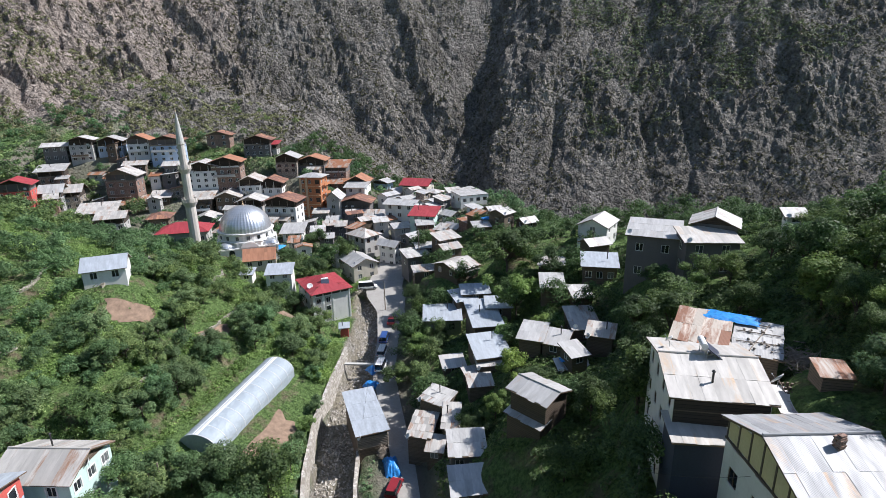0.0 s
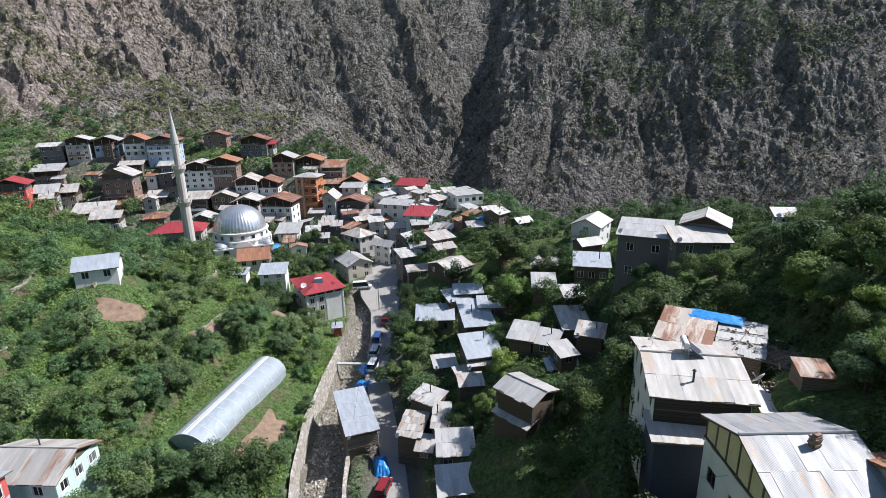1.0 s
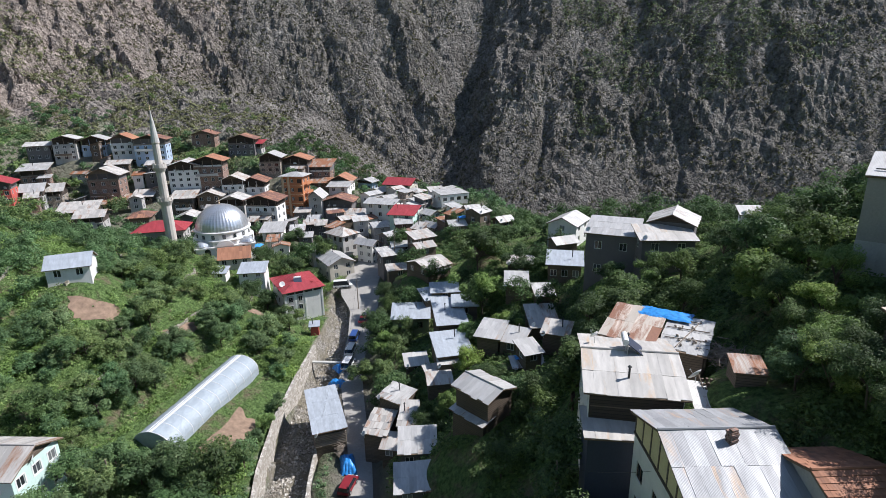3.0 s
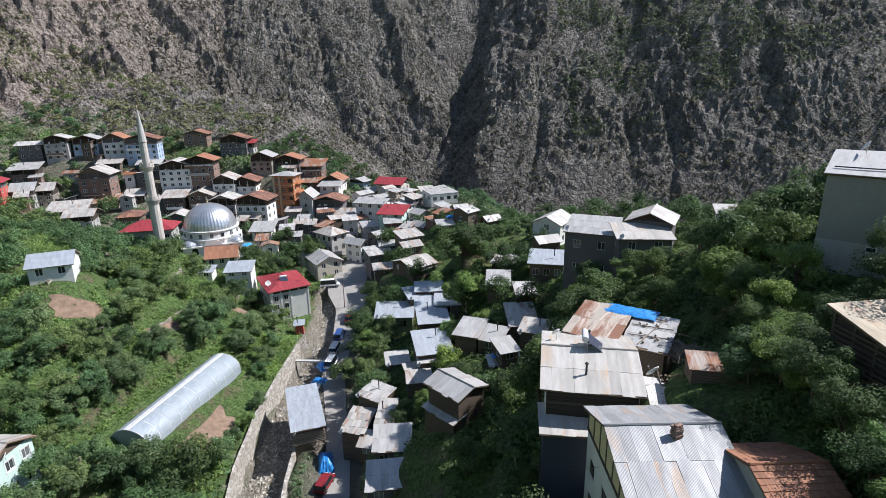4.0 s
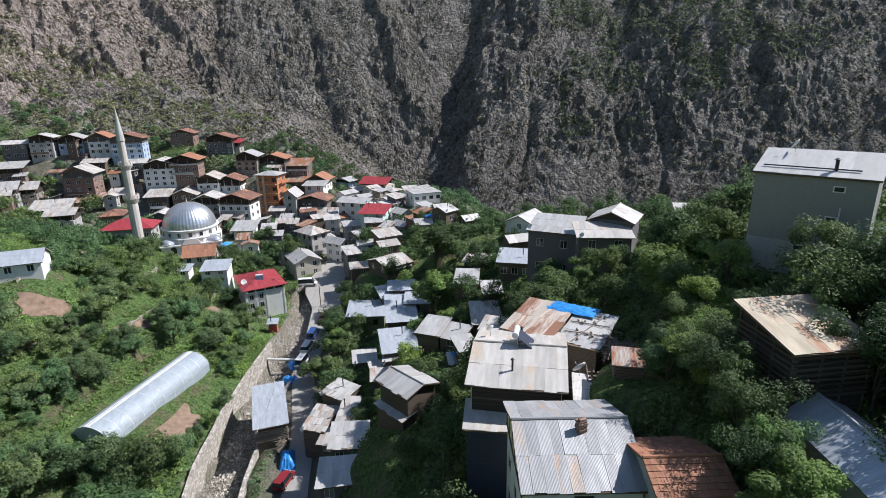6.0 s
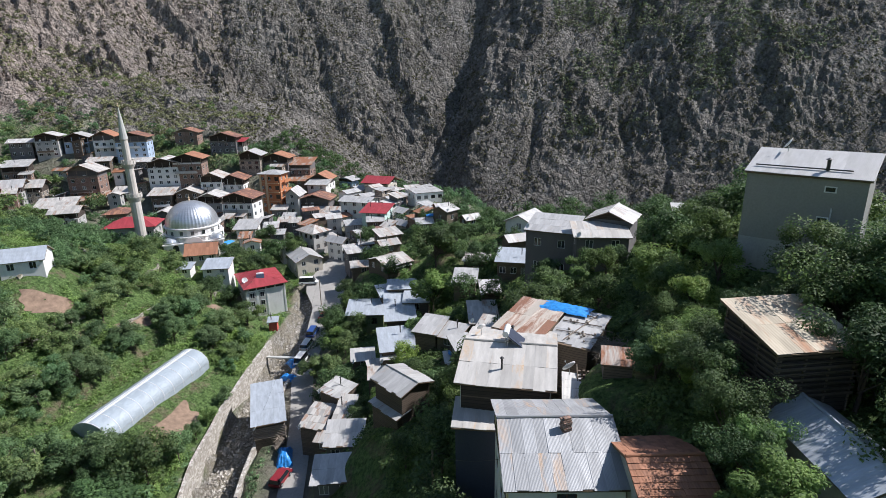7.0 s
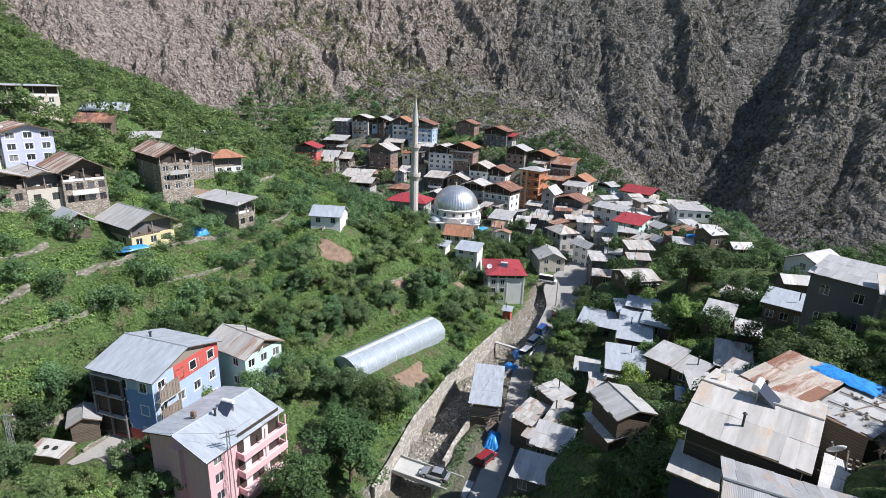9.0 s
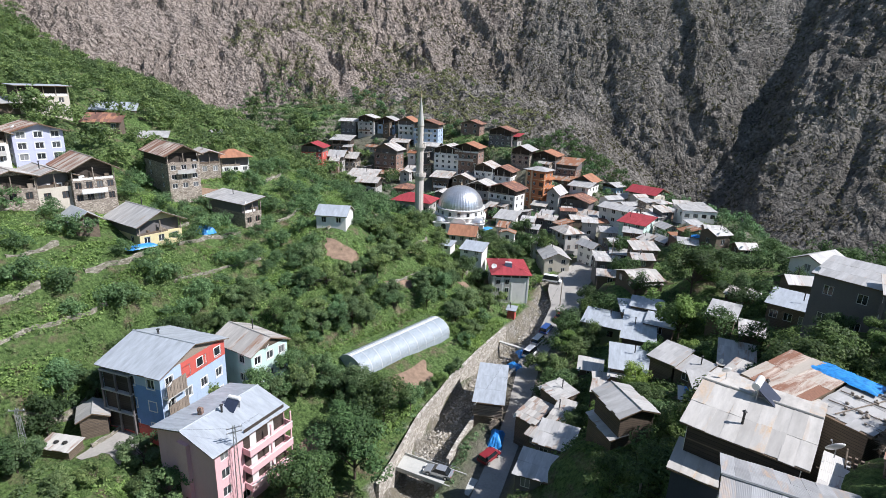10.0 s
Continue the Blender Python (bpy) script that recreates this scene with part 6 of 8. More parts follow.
mint = house("mint green house with a rust-streaked tin roof", -49.3, 55.0, 88, 7.4, 9.4, 7.6, 14.1, roof="gable", rise=1.7, axis="y", over=0.5, wall=M_MINT, roofmat=M_ZINC_OLD, floors=2, front=3, side=2, near=True,
             sheets=(0.8, 9.0), seed=23, gablemat=M_WOOD, surround=True)


def greenhouse():
    root = thing("greenhouse", -35.7, 79.0, 5.3, 79, "long arched greenhouse covered in pale translucent film", "greenhouse")
    L, R, H = 24.0, 3.3, 3.4
    bays = 10
    arc = [(R * math.cos(math.pi * i / 14), 0.9 + (H - 0.9) * math.sin(math.pi * i / 14)) for i in range(15)]
    arc = [(R, -0.6)] + arc + [(-R, -0.6)]
    for b in range(bays):
        bm = bmesh.new()
        xs = [-L / 2 + L * (b + k / 4) / bays for k in range(5)]
        sag = [0, 0.02, 0.03, 0.02, 0]
        rings = [[bm.verts.new((x, y * (1 - s / R), z - s)) for y, z in arc] for x, s in zip(xs, sag)]
        for a, c in zip(rings, rings[1:]):
            for i in range(len(arc) - 1):
                bm.faces.new((a[i], c[i], c[i + 1], a[i + 1]))
        part("film_panel", bm, M_POLY, root, smooth=True)
    for e in (-1, 1):
        bm = bmesh.new()
        bm.faces.new([bm.verts.new((e * L / 2, y, z)) for y, z in arc])
        part("end_film", bm, M_POLY, root)
    for b in range(bays + 1):
        bm = bmesh.new()
        x = -L / 2 + L * b / bays
        pts = [(x, y, z) for y, z in arc]
        bent(bm, pts, 0.05)
        part("hoop", bm, M_DISH, root, "pale steel hoop")
    bm = bmesh.new()
    box(bm, -L / 2, L / 2, -0.22, 0.22, H + 0.02, H + 0.06)
    box(bm, -L / 2, L / 2, 0.5, 0.62, H - 0.02, H + 0.03)
    part("ridge_strip", bm, M_DISH, root, "white strip along the crown")
    for s in (-1, 1):
        bm = bmesh.new()
        tube(bm, (-L / 2, s * R * 1.005, 1.0), (L / 2, s * R * 1.005, 1.0), 0.035, seg=6)
        part("side_rail", bm, M_STEEL, root)


greenhouse()


# ---- street, stream walls, bridge
def strip(name, ys, xs, zs, left, right, material, label, category, thick=0.25, kind="structure"):
    """A paved band that follows plan points; left and right are its half widths."""
    bm = bmesh.new()
    rows = []
    for x, y, z, l, r in zip(xs, ys, zs, left, right):
        rows.append([bm.verts.new(p) for p in ((x - l, y, z), (x + r, y, z), (x + r, y, z - thick), (x - l, y, z - thick))])
    for a, b in zip(rows, rows[1:]):
        for i in range(4):
            j = (i + 1) % 4
            bm.faces.new((a[i], a[j], b[j], b[i]))
    bm.faces.new(rows[0][::-1])
    bm.faces.new(rows[-1])
    bmesh.ops.recalc_face_normals(bm, faces=bm.faces)
    return tagged(part(name, bm, material, None), label, category, kind=kind)


sy = np.arange(44.0, 172.0, 2.0)
sw = np.interp(sy, [44, 60, 80, 97, 111, 124, 130, 150, 172], [1.7, 1.9, 1.8, 2.3, 2.4, 3.6, 5.0, 4.5, 2.2])
strip("road", sy, np.interp(sy, ROAD_Y, ROAD_X), np.interp(sy, ROAD_Y, ROAD_Z) + 0.05, sw * 1.0, sw, M_PAVE, "worn grey concrete village street", "road")


def stream_wall(side, y0, y1, name, label):
    ys = np.arange(y0, y1 + 0.1, 1.6)
    half = np.interp(ys, [50, 66, 80, 99, 115, 132], [3.0, 3.4, 3.6, 3.4, 2.6, 2.2]) + 0.35
    xs = np.interp(ys, RIVER_Y, RIVER_X) + side * half
    zs = np.array([max(gz(x + side * 1.6, y) + 0.3, 0.4) for x, y in zip(xs, ys)])
    zs = np.convolve(np.pad(zs, 3, "edge"), np.ones(7) / 7, "valid")
    one = np.ones(len(ys))
    return strip(name, ys, xs, zs, 0.28 * one, 0.28 * one, M_WALLSTONE, label, "wall", 5.0)


stream_wall(-1, 50.0, 103.0, "stream_wall", "pale stone and concrete retaining wall along the stream")
stream_wall(1, 61.0, 98.0, "stream_wall", "concrete kerb wall between street and stream")


def bridge():
    root = thing("bridge", -14.2, 57.8, 0.35, 4, "small concrete bridge over the stony stream", "bridge")
    bm = bmesh.new()
    box(bm, -7.2, 6.0, -1.8, 1.8, -0.35, 0.0)
    part("deck", bm, M_CONC, root)
    for y in (-1.8, 1.65):
        bm = bmesh.new()
        box(bm, -7.2, 4.2, y, y + 0.15, 0.0, 0.35)
        part("kerb", bm, M_CONC, root)
    bm = bmesh.new()
    for x in np.arange(-6.0, 3.0, 1.5):
        tube(bm, (x, 1.72, 0.3), (x, 1.72, 0.95), 0.03, seg=6)
    tube(bm, (-6.0, 1.72, 0.95), (3.0, 1.72, 0.95), 0.03, seg=6)
    part("railing", bm, M_STEEL, root)
    for x in (-7.2, 0.6):
        bm = bmesh.new()
        box(bm, x, x + 0.6, -1.8, 1.8, -4.5, -0.35)
        part("abutment", bm, M_CONC, root)
    # footbridge further up
    root = thing("footbridge", -19.4, 99.6, 2.3, -3, "narrow concrete footbridge across the stream", "bridge")
    bm = bmesh.new()
    box(bm, -4.2, 4.2, -0.35, 0.35, -0.25, 0.0)
    part("slab", bm, M_CONC, root)


bridge()


# ---- vehicles
def car(x, y, z, yaw, paint, label, category="car", length=4.4, width=1.75, height=1.42, cabin=(0.25, 0.85), nose=0.58, van=False):
    root = thing("car", x, y, z, yaw, label, category)
    L, W = length / 2, width / 2
    belt = 0.82
    prof = [(-L, 0.35), (-L, belt * 0.98), (-L + 0.15, belt), (L - 1.15, belt), (L - 0.25, belt * 0.84), (L, 0.62), (L, 0.35)]
    if van:
        prof = [(-L, 0.35), (-L, belt), (L - 0.7, belt), (L - 0.1, belt * 0.86), (L, 0.6), (L, 0.35)]
    bm = bmesh.new()
    rings = [[bm.verts.new((px, sy * W * k, pz)) for px, pz in prof] for sy, k in ((-1, 0.94), (-1, 1.0), (1, 1.0), (1, 0.94))]
    for r, s in ((0, 0.30), (3, 0.30)):
        for v in rings[r]:
            v.co.z = v.co.z if v.co.z > 0.5 else v.co.z
    for a, b in zip(rings, rings[1:]):
        n = len(prof)
        for i in range(n):
            bm.faces.new((a[i], a[(i + 1) % n], b[(i + 1) % n], b[i]))
    bm.faces.new(rings[0])
    bm.faces.new(rings[-1][::-1])
    bmesh.ops.recalc_face_normals(bm, faces=bm.faces)
    bmesh.ops.bevel(bm, geom=[e for e in bm.edges if e.calc_face_angle(0) > 0.6], offset=0.06, segments=2, affect="EDGES")
    part("body", bm, paint, root, smooth=False)
    x0, x1 = (-L + 0.1, L - 0.75) if van else (-L + 0.45, L - 1.25)
    r0, r1 = (x0 + 0.1, x1 - 0.55) if van else (x0 + 0.55, x1 - 0.75)
    bm = bmesh.new()
    v = [bm.verts.new(p) for p in ((x0, -W * 0.92, belt), (x1, -W * 0.92, belt), (x1, W * 0.92, belt), (x0, W * 0.92, belt),
                                   (r0, -W * 0.74, height - 0.06), (r1, -W * 0.74, height - 0.06), (r1, W * 0.74, height - 0.06), (r0, W * 0.74, height - 0.06))]
    for f in ((0, 1, 5, 4), (1, 2, 6, 5), (2, 3, 7, 6), (3, 0, 4, 7), (4, 5, 6, 7)):
        bm.faces.new([v[i] for i in f])
    part("glasshouse", bm, M_CARGLASS, root)
    bm = bmesh.new()
    box(bm, r0 - 0.05, r1 + 0.05, -W * 0.77, W * 0.77, height - 0.07, height)
    bmesh.ops.bevel(bm, geom=list(bm.edges), offset=0.03, segments=2, affect="EDGES")
    part("car_roof", bm, paint, root)
    for px in (-L + 0.8, L - 0.8):
        for sgn in (-1, 1):
            bm = bmesh.new()
            tube(bm, (0, -0.1, 0), (0, 0.1, 0), 0.32, seg=16)
            w = part("tyre", bm, M_RUBBER, root, place=pose(px, sgn * (W - 0.08), 0.32))
            bm = bmesh.new()
            tube(bm, (0, -0.115, 0), (0, 0.115, 0), 0.19, seg=12)
            part("rim", bm, M_STEEL, w)
    for sgn in (-1, 1):
        bm = bmesh.new()
        box(bm, L - 0.06, L + 0.01, sgn * W * 0.68 - 0.18, sgn * W * 0.68 + 0.18, 0.56, 0.70)
        part("headlight", bm, M_DISH, root)
        bm = bmesh.new()
        box(bm, -L - 0.01, -L + 0.05, sgn * W * 0.74 - 0.14, sgn * W * 0.74 + 0.14, 0.6, 0.75)
        part("tail_light", bm, M_RED, root)
    return root


P_SILVER = plain("silver_car_paint", (0.50, 0.51, 0.52), 0.25, 0.6, 0.05)
P_RED = plain("red_car_paint", (0.22, 0.02, 0.025), 0.3, 0.0, 0.1)
P_WHITE = plain("white_car_paint", (0.72, 0.72, 0.72), 0.3, 0.0, 0.06)
P_BLUE = plain("blue_car_paint", (0.03, 0.08, 0.25), 0.3, 0.0, 0.1)
car(-13.9, 57.9, 0.36, 188, P_SILVER, "silver saloon car parked on the little bridge")
car(-9.0, 65.2, 0.3, 78, P_RED, "dark red estate car parked by the wall", length=4.0, van=True, height=1.5)
car(-14.9, 98.4, 1.85, 84, P_WHITE, "white van parked in the narrow street", "van", 4.6, 1.8, 1.9, van=True)
car(-15.3, 104.2, 2.2, 86, P_WHITE, "pale pickup parked in the street", "pickup", 4.8, 1.8, 1.6, van=True)
car(-15.5, 109.8, 2.6, 88, P_BLUE, "blue pickup parked in the street", "pickup", 4.8, 1.8, 1.6, van=True)
car(-14.6, 117.5, 3.3, 88, P_RED, "dark red car parked in the street")
car(-22.6, 134.2, 5.6, 8, P_WHITE, "white van parked on the little square", "van", 5.0, 1.9, 2.0, van=True)


# ---- cloth heaps, timber, poles
def tarp(x, y, z, sx, sy, hgt, yaw, seed, label, material=None, droop=0.0):
    """A crumpled sheet thrown over a heap."""
    g = random.Random(seed)
    o1, o2 = g.uniform(0, 50), g.uniform(0, 50)
    n = 26
    u = np.linspace(-1, 1, n)
    U, V = np.meshgrid(u, u)
    ragged = 1 + 0.12 * fbm(np.arctan2(V, U) * 2 + o1, U * 0 + o2, 2, 3)
    R = np.maximum(np.abs(U), np.abs(V))
    Z = hgt * (1 - R ** 2.2) + 0.16 * hgt * fbm(U * 2.2 + o1, V * 2.2 + o2, 3, 5) + 0.10 * np.abs(fbm(U * 5 + o2, V * 3 + o1, 2, 8)) - droop * R
    bm = bmesh.new()
    vs = [[bm.verts.new((U[j, i] * sx * ragged[j, i], V[j, i] * sy * ragged[j, i], Z[j, i])) for i in range(n)] for j in range(n)]
    for j in range(n - 1):
        for i in range(n - 1):
            bm.faces.new((vs[j][i], vs[j][i + 1], vs[j + 1][i + 1], vs[j + 1][i]))
    root = thing("tarpaulin", x, y, z, yaw, label, "tarpaulin")
    part("sheet", bm, material or M_TARP, root, smooth=True)
    return root


tarp(-9.9, 70.0, 0.3, 1.2, 2.1, 1.7, 15, 1, "crumpled bright blue tarpaulin over a heap by the street")
tarp(-16.6, 97.6, 1.6, 0.9, 1.3, 1.1, 40, 2, "blue tarpaulin bundle beside the street")
tarp(-16.2, 93.0, 1.0, 1.0, 1.6, 1.0, 70, 3, "blue tarpaulin over stacked goods by the barn")
tarp(28.6, 51.2, 33.6, 2.6, 1.2, 0.3, -32, 4, "bright blue plastic sheet spread on a patched roof")
tarp(17.3, 73.0, 17.2, 1.4, 0.7, 0.2, 10, 5, "blue plastic sheet on a low roof")
tarp(-79.5, 70.5, gz(-79.5, 70.5), 1.8, 1.6, 1.8, 0, 6, "blue tarpaulin over a round haystack")
tarp(-76.8, 55.0, gz(-76.8, 55.0) + 0.9, 2.6, 1.0, 0.6, 80, 9, "blue canopy sheet over poles below the yellow house")
tarp(10.5, 149.5, 20.5, 2.2, 1.0, 0.5, 10, 7, "blue tarpaulin on a woodpile roof")
tarp(-50.5, 150.5, 12.5, 1.0, 2.5, 0.6, -10, 8, "blue canopy beside the mosque")


def pole(x, y, z, hgt, label="weathered wooden utility pole", lattice=False, arms=1, yaw=0):
    root = thing("utility_pole", x, y, z, yaw, label, "utility pole")
    if not lattice:
        bm = bmesh.new()
        tube(bm, (0, 0, -1), (0, 0, hgt), 0.14, 0.09, 8)
        part("post", bm, M_WOODLIGHT, root)
    else:
        b, t = 0.34, 0.13
        for sx in (-1, 1):
            for sy2 in (-1, 1):
                bm = bmesh.new()
                tube(bm, (sx * b, sy2 * b, -1), (sx * t, sy2 * t, hgt), 0.035, seg=5)
                part("leg", bm, M_STEEL, root)
        n = int(hgt / 0.7)
        for k in range(n):
            bm = bmesh.new()
            z0, z1 = hgt * k / n, hgt * (k + 1) / n
            a, c = b + (t - b) * k / n, b + (t - b) * (k + 1) / n
            s = 1 if k % 2 else -1
            for p, q in (((-a * s, -a, z0), (c * s, -c, z1)), ((-a * s, a, z0), (c * s, c, z1)), ((-a, -a * s, z0), (-c, c * s, z1)), ((a, -a * s, z0), (c, c * s, z1))):
                tube(bm, p, q, 0.018, seg=4)
            part("bracing", bm, M_STEEL, root)
    for k in range(arms):
        bm = bmesh.new()
        box(bm, -0.9, 0.9, -0.05, 0.05, hgt - 0.35 - 0.6 * k, hgt - 0.25 - 0.6 * k)
        part("crossarm", bm, M_STEEL, root)
        for px in (-0.75, 0.0, 0.75):
            bm = bmesh.new()
            tube(bm, (px, 0, hgt - 0.25 - 0.6 * k), (px, 0, hgt - 0.05 - 0.6 * k), 0.05, 0.03, 6)
            part("insulator", bm, M_DISH, root)
    return root


def wire(a, b, sag=0.6, r=0.014):
    bm = bmesh.new()
    a, b = Vector(a), Vector(b)
    pts = [a.lerp(b, k / 10) - Vector((0, 0, sag * 4 * (k / 10) * (1 - k / 10))) for k in range(11)]
    bent(bm, pts, r, 4)
    ob = part("overhead_wire", bm, M_BLACK, None)
    return tagged(ob, "thin black overhead cable", "cable")


pole(-29.7, 35.4, gz(-29.7, 35.4), 16.2 - gz(-29.7, 35.4), "tall galvanised lattice power pole", True, 2, 60)
pole(-51.6, 22.7, gz(-51.6, 22.7), 7.0, "galvanised lattice power pole among trees", True, 1, 40)
pole(-16.8, 123.6, 3.6, 8.0)
pole(15.2, 37.6, 21.5, 5.2, "leaning wooden pole below the near houses", arms=0)
pole(-38.8, 58.5, gz(-38.8, 58.5), 4.6, "slim wooden garden pole", arms=0)
pole(-9.0, 140.0, gz(-9.0, 140.0), 8.0)
pole(-46.0, 150.0, gz(-46, 150), 7.0)
wire((-29.7, 35.4, 15.8), (-38.8, 58.5, gz(-38.8, 58.5) + 4.5), 1.0)
wire((-29.7, 35.4, 15.8), (-51.6, 22.7, gz(-51.6, 22.7) + 6.8), 1.0)
wire((15.2, 37.6, 26.4), (19.2, 36.2, 27.8), 0.25)
wire((15.2, 37.6, 26.2), (20.4, 31.0, 31.0), 0.4)
wire((15.2, 37.6, 26.4), (24.0, 66.0, 24.0), 0.8)
wire((-15.0, 76.0, 4.9), (-15.8, 90.0, 7.0), 0.4)
wire((-16.8, 123.6, 11.4), (-9.0, 140.0, gz(-9, 140) + 7.8), 0.6)
wire((-16.8, 123.6, 11.4), (-13.0, 80.0, 5.5), 1.2)


# ---- fields and yards
def plot(name, cx, cy, yaw, w, d, material, label, lift=0.06):
    bm = bmesh.new()
    n, m = 14, 14
    a = radians(yaw)
    pts = []
    for j in range(m + 1):
        for i in range(n + 1):
            u, v = (i / n - 0.5), (j / m - 0.5)
            k = 1 + 0.10 * math.sin(7 * u + 3 * v + cx) + 0.08 * math.sin(11 * v + cy)
            pts.append((cx + math.cos(a) * u * w * k - math.sin(a) * v * d * k, cy + math.sin(a) * u * w * k + math.cos(a) * v * d * k))
    g = ground(np.array([p[0] for p in pts]), np.array([p[1] for p in pts])) + lift
    vs = [bm.verts.new((*p, z)) for p, z in zip(pts, g)]
    for j in range(m):
        for i in range(n):
            q = j * (n + 1) + i
            bm.faces.new((vs[q], vs[q + 1], vs[q + n + 2], vs[q + n + 1]))
    return tagged(part(name, bm, material, None, smooth=True), label, "field", kind="structure")


PLOTS = []


def soil(cx, cy, yaw, w, d, label, material=None, name="soil_bed"):
    PLOTS.append((cx, cy, max(w, d) * 0.5))
    return plot(name, cx, cy, yaw, w, d, material or M_SOIL, label)


# hut and lean-to roofs by the yard
hut = house("small open timber hut with a pale tin gable roof", -57.0, 33.2, 60, 3.3, 3.5, 6.9, 9.7, roof="gable", rise=0.8, axis="y", over=0.5, wall=M_WOOD, roofmat=M_ZINC_NEW, floors=1, front=0, side=0, near=True, seed=31)
lean = house("low lean-to with a grey tin roof and old tyres", -56.2, 28.2, 20, 4.6, 2.4, 6.2, 7.6, roof="shed", rise=0.3, axis="x", over=0.25, wall=M_WOOD, roofmat=M_ZINC, floors=1, front=0, side=0, near=True, seed=32)
house("small red garden hut with a pale roof", -24.5, 110.5, 10, 1.8, 1.8, 3.6, 5.8, roof="shed", rise=0.3, axis="x", over=0.35, wall=M_REDWALL, roofmat=M_BLUEGREY, floors=1, front=0, side=0, seed=33)


def tyre(x, y, z):
    root = thing("old_tyre", x, y, z, 0, "black old tyre lying on a tin roof", "tyre")
    bm = bmesh.new()
    lathe(bm, [(0.18, 0.02), (0.30, 0.0), (0.33, 0.09), (0.30, 0.18), (0.18, 0.16)], 18)
    part("tread", bm, M_RUBBER, root)


tyre(-55.4, 28.4, 7.85)
tyre(-56.6, 27.9, 7.8)


# ---- fittings of the near houses
def local(ob, x, y, z):
    """World place of a point given in a house's own axes."""
    return ob.matrix_basis @ Vector((x, y, z))


def board(parent, name, material, x0, x1, y0, y1, z0, z1, label="", place=None):
    bm = bmesh.new()
    box(bm, x0, x1, y0, y1, z0, z1)
    return part(name, bm, material, parent, label, place)


# red-roofed house: grey window bays in the white front, loft posts before a dark board painted as shade
for x in (-3.3, -1.0):
    board(red, "window_bay", M_GREY, x - 0.75, x + 0.75, -6.2, -6.153, 0.6, 6.9, "grey strip of windows in a white front")
    for z in (1.0, 3.2, 5.3):
        board(red, "bay_frame", M_FRAME, x - 0.55, x + 0.55, -6.235, -6.203, z, z + 1.35)
        for u in (-0.46, 0.03):
            board(red, "bay_pane", M_CARGLASS, x + u, x + u + 0.43, -6.25, -6.238, z + 0.1, z + 1.25)
for u in (-4.55, -2.15, 0.2, 4.35):
    board(red, "pilaster", M_FRAME, u - 0.15, u + 0.15, -6.24, -6.153, -0.5, 7.0, "white painted pilaster")
board(red, "front_band", M_FRAME, -4.6, 4.6, -6.26, -6.153, 6.95, 7.15)
board(red, "loft_opening", M_LOFTSHADE, -4.4, 4.5, -6.18, -6.153, 7.2, 7.95)
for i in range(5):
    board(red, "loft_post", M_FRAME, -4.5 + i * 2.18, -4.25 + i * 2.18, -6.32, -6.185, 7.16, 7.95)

# white house: gallery with its shade painted as a dark board, eave boards, side steps
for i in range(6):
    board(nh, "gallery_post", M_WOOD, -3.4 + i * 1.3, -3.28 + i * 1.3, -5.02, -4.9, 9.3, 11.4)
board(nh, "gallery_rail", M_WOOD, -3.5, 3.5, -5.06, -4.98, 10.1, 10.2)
board(nh, "dark_opening", M_LOFTSHADE, -3.55, 3.55, -5.035, -5.003, 9.0, 11.5, "dark board for the gallery's shade under the eave")
p = local(nh, 0.4, 0.4, 12.55)
water_heater(p.x, p.y, p.z - 0.15, 78)
p = local(nh, -0.4, -3.4, 12.0)
chimney(p.x, p.y, p.z, 0.95)
p = local(nh, 0.1, 1.6, 12.4)
chimney(p.x, p.y, p.z, 1.1)
dish(26.7, 39.6, 32.6, -150, 0.62, "large white satellite dish beside the tin roof")
dish(19.6, 44.5, 33.9, -150, 0.4)


def steps():
    root = thing("timber_steps", 28.2, 38.6, 31.2, -8, "dark stepped timber pallets up the slope", "steps")
    for i in range(9):
        for j in range(5):
            board(root, "slat", M_WOOD, -0.8 + j * 0.36, -0.62 + j * 0.36, -2.4 + i * 0.52, -2.2 + i * 0.52, i * 0.14 - 0.5, i * 0.14 + 0.12 + 0.06 * (j % 2))
    for x in (-0.9, 1.0):
        bm = bmesh.new()
        tube(bm, (x, -2.6, -0.2), (x, 2.6, 1.4), 0.06, seg=6)
        part("stringer", bm, M_WOOD, root)
    root = thing("tin_lean_to", 26.6, 38.4, 31.0, -10, "pale tin sheets laid beside the house over poles", "lean-to")
    for i in range(4):
        bm = bmesh.new()
        layer = bm.loops.layers.uv.new("UVMap")
        y = -2.0 + i * 1.05
        slab(bm, (-0.7, y, 0.8 + 0.12 * i), (0.9, y, 0.7 + 0.12 * i), (0.9, y + 1.1, 0.82 + 0.12 * i), (-0.7, y + 1.1, 0.92 + 0.12 * i), 0.03, [(0, 0), (1.6, 0), (1.6, 1.1), (0, 1.1)], layer)
        part("tin_sheet", bm, M_ZINC, root)
    for y in (-1.8, 0.2, 2.0):
        bm = bmesh.new()
        tube(bm, (-0.9, y, 0.98), (1.5, y, 0.92), 0.04, seg=6)
        part("pole", bm, M_WOOD, root)
        bm = bmesh.new()
        tube(bm, (1.0, y, -3), (1.0, y, 0.9), 0.05, seg=6)
        part("prop", bm, M_WOOD, root)


steps()

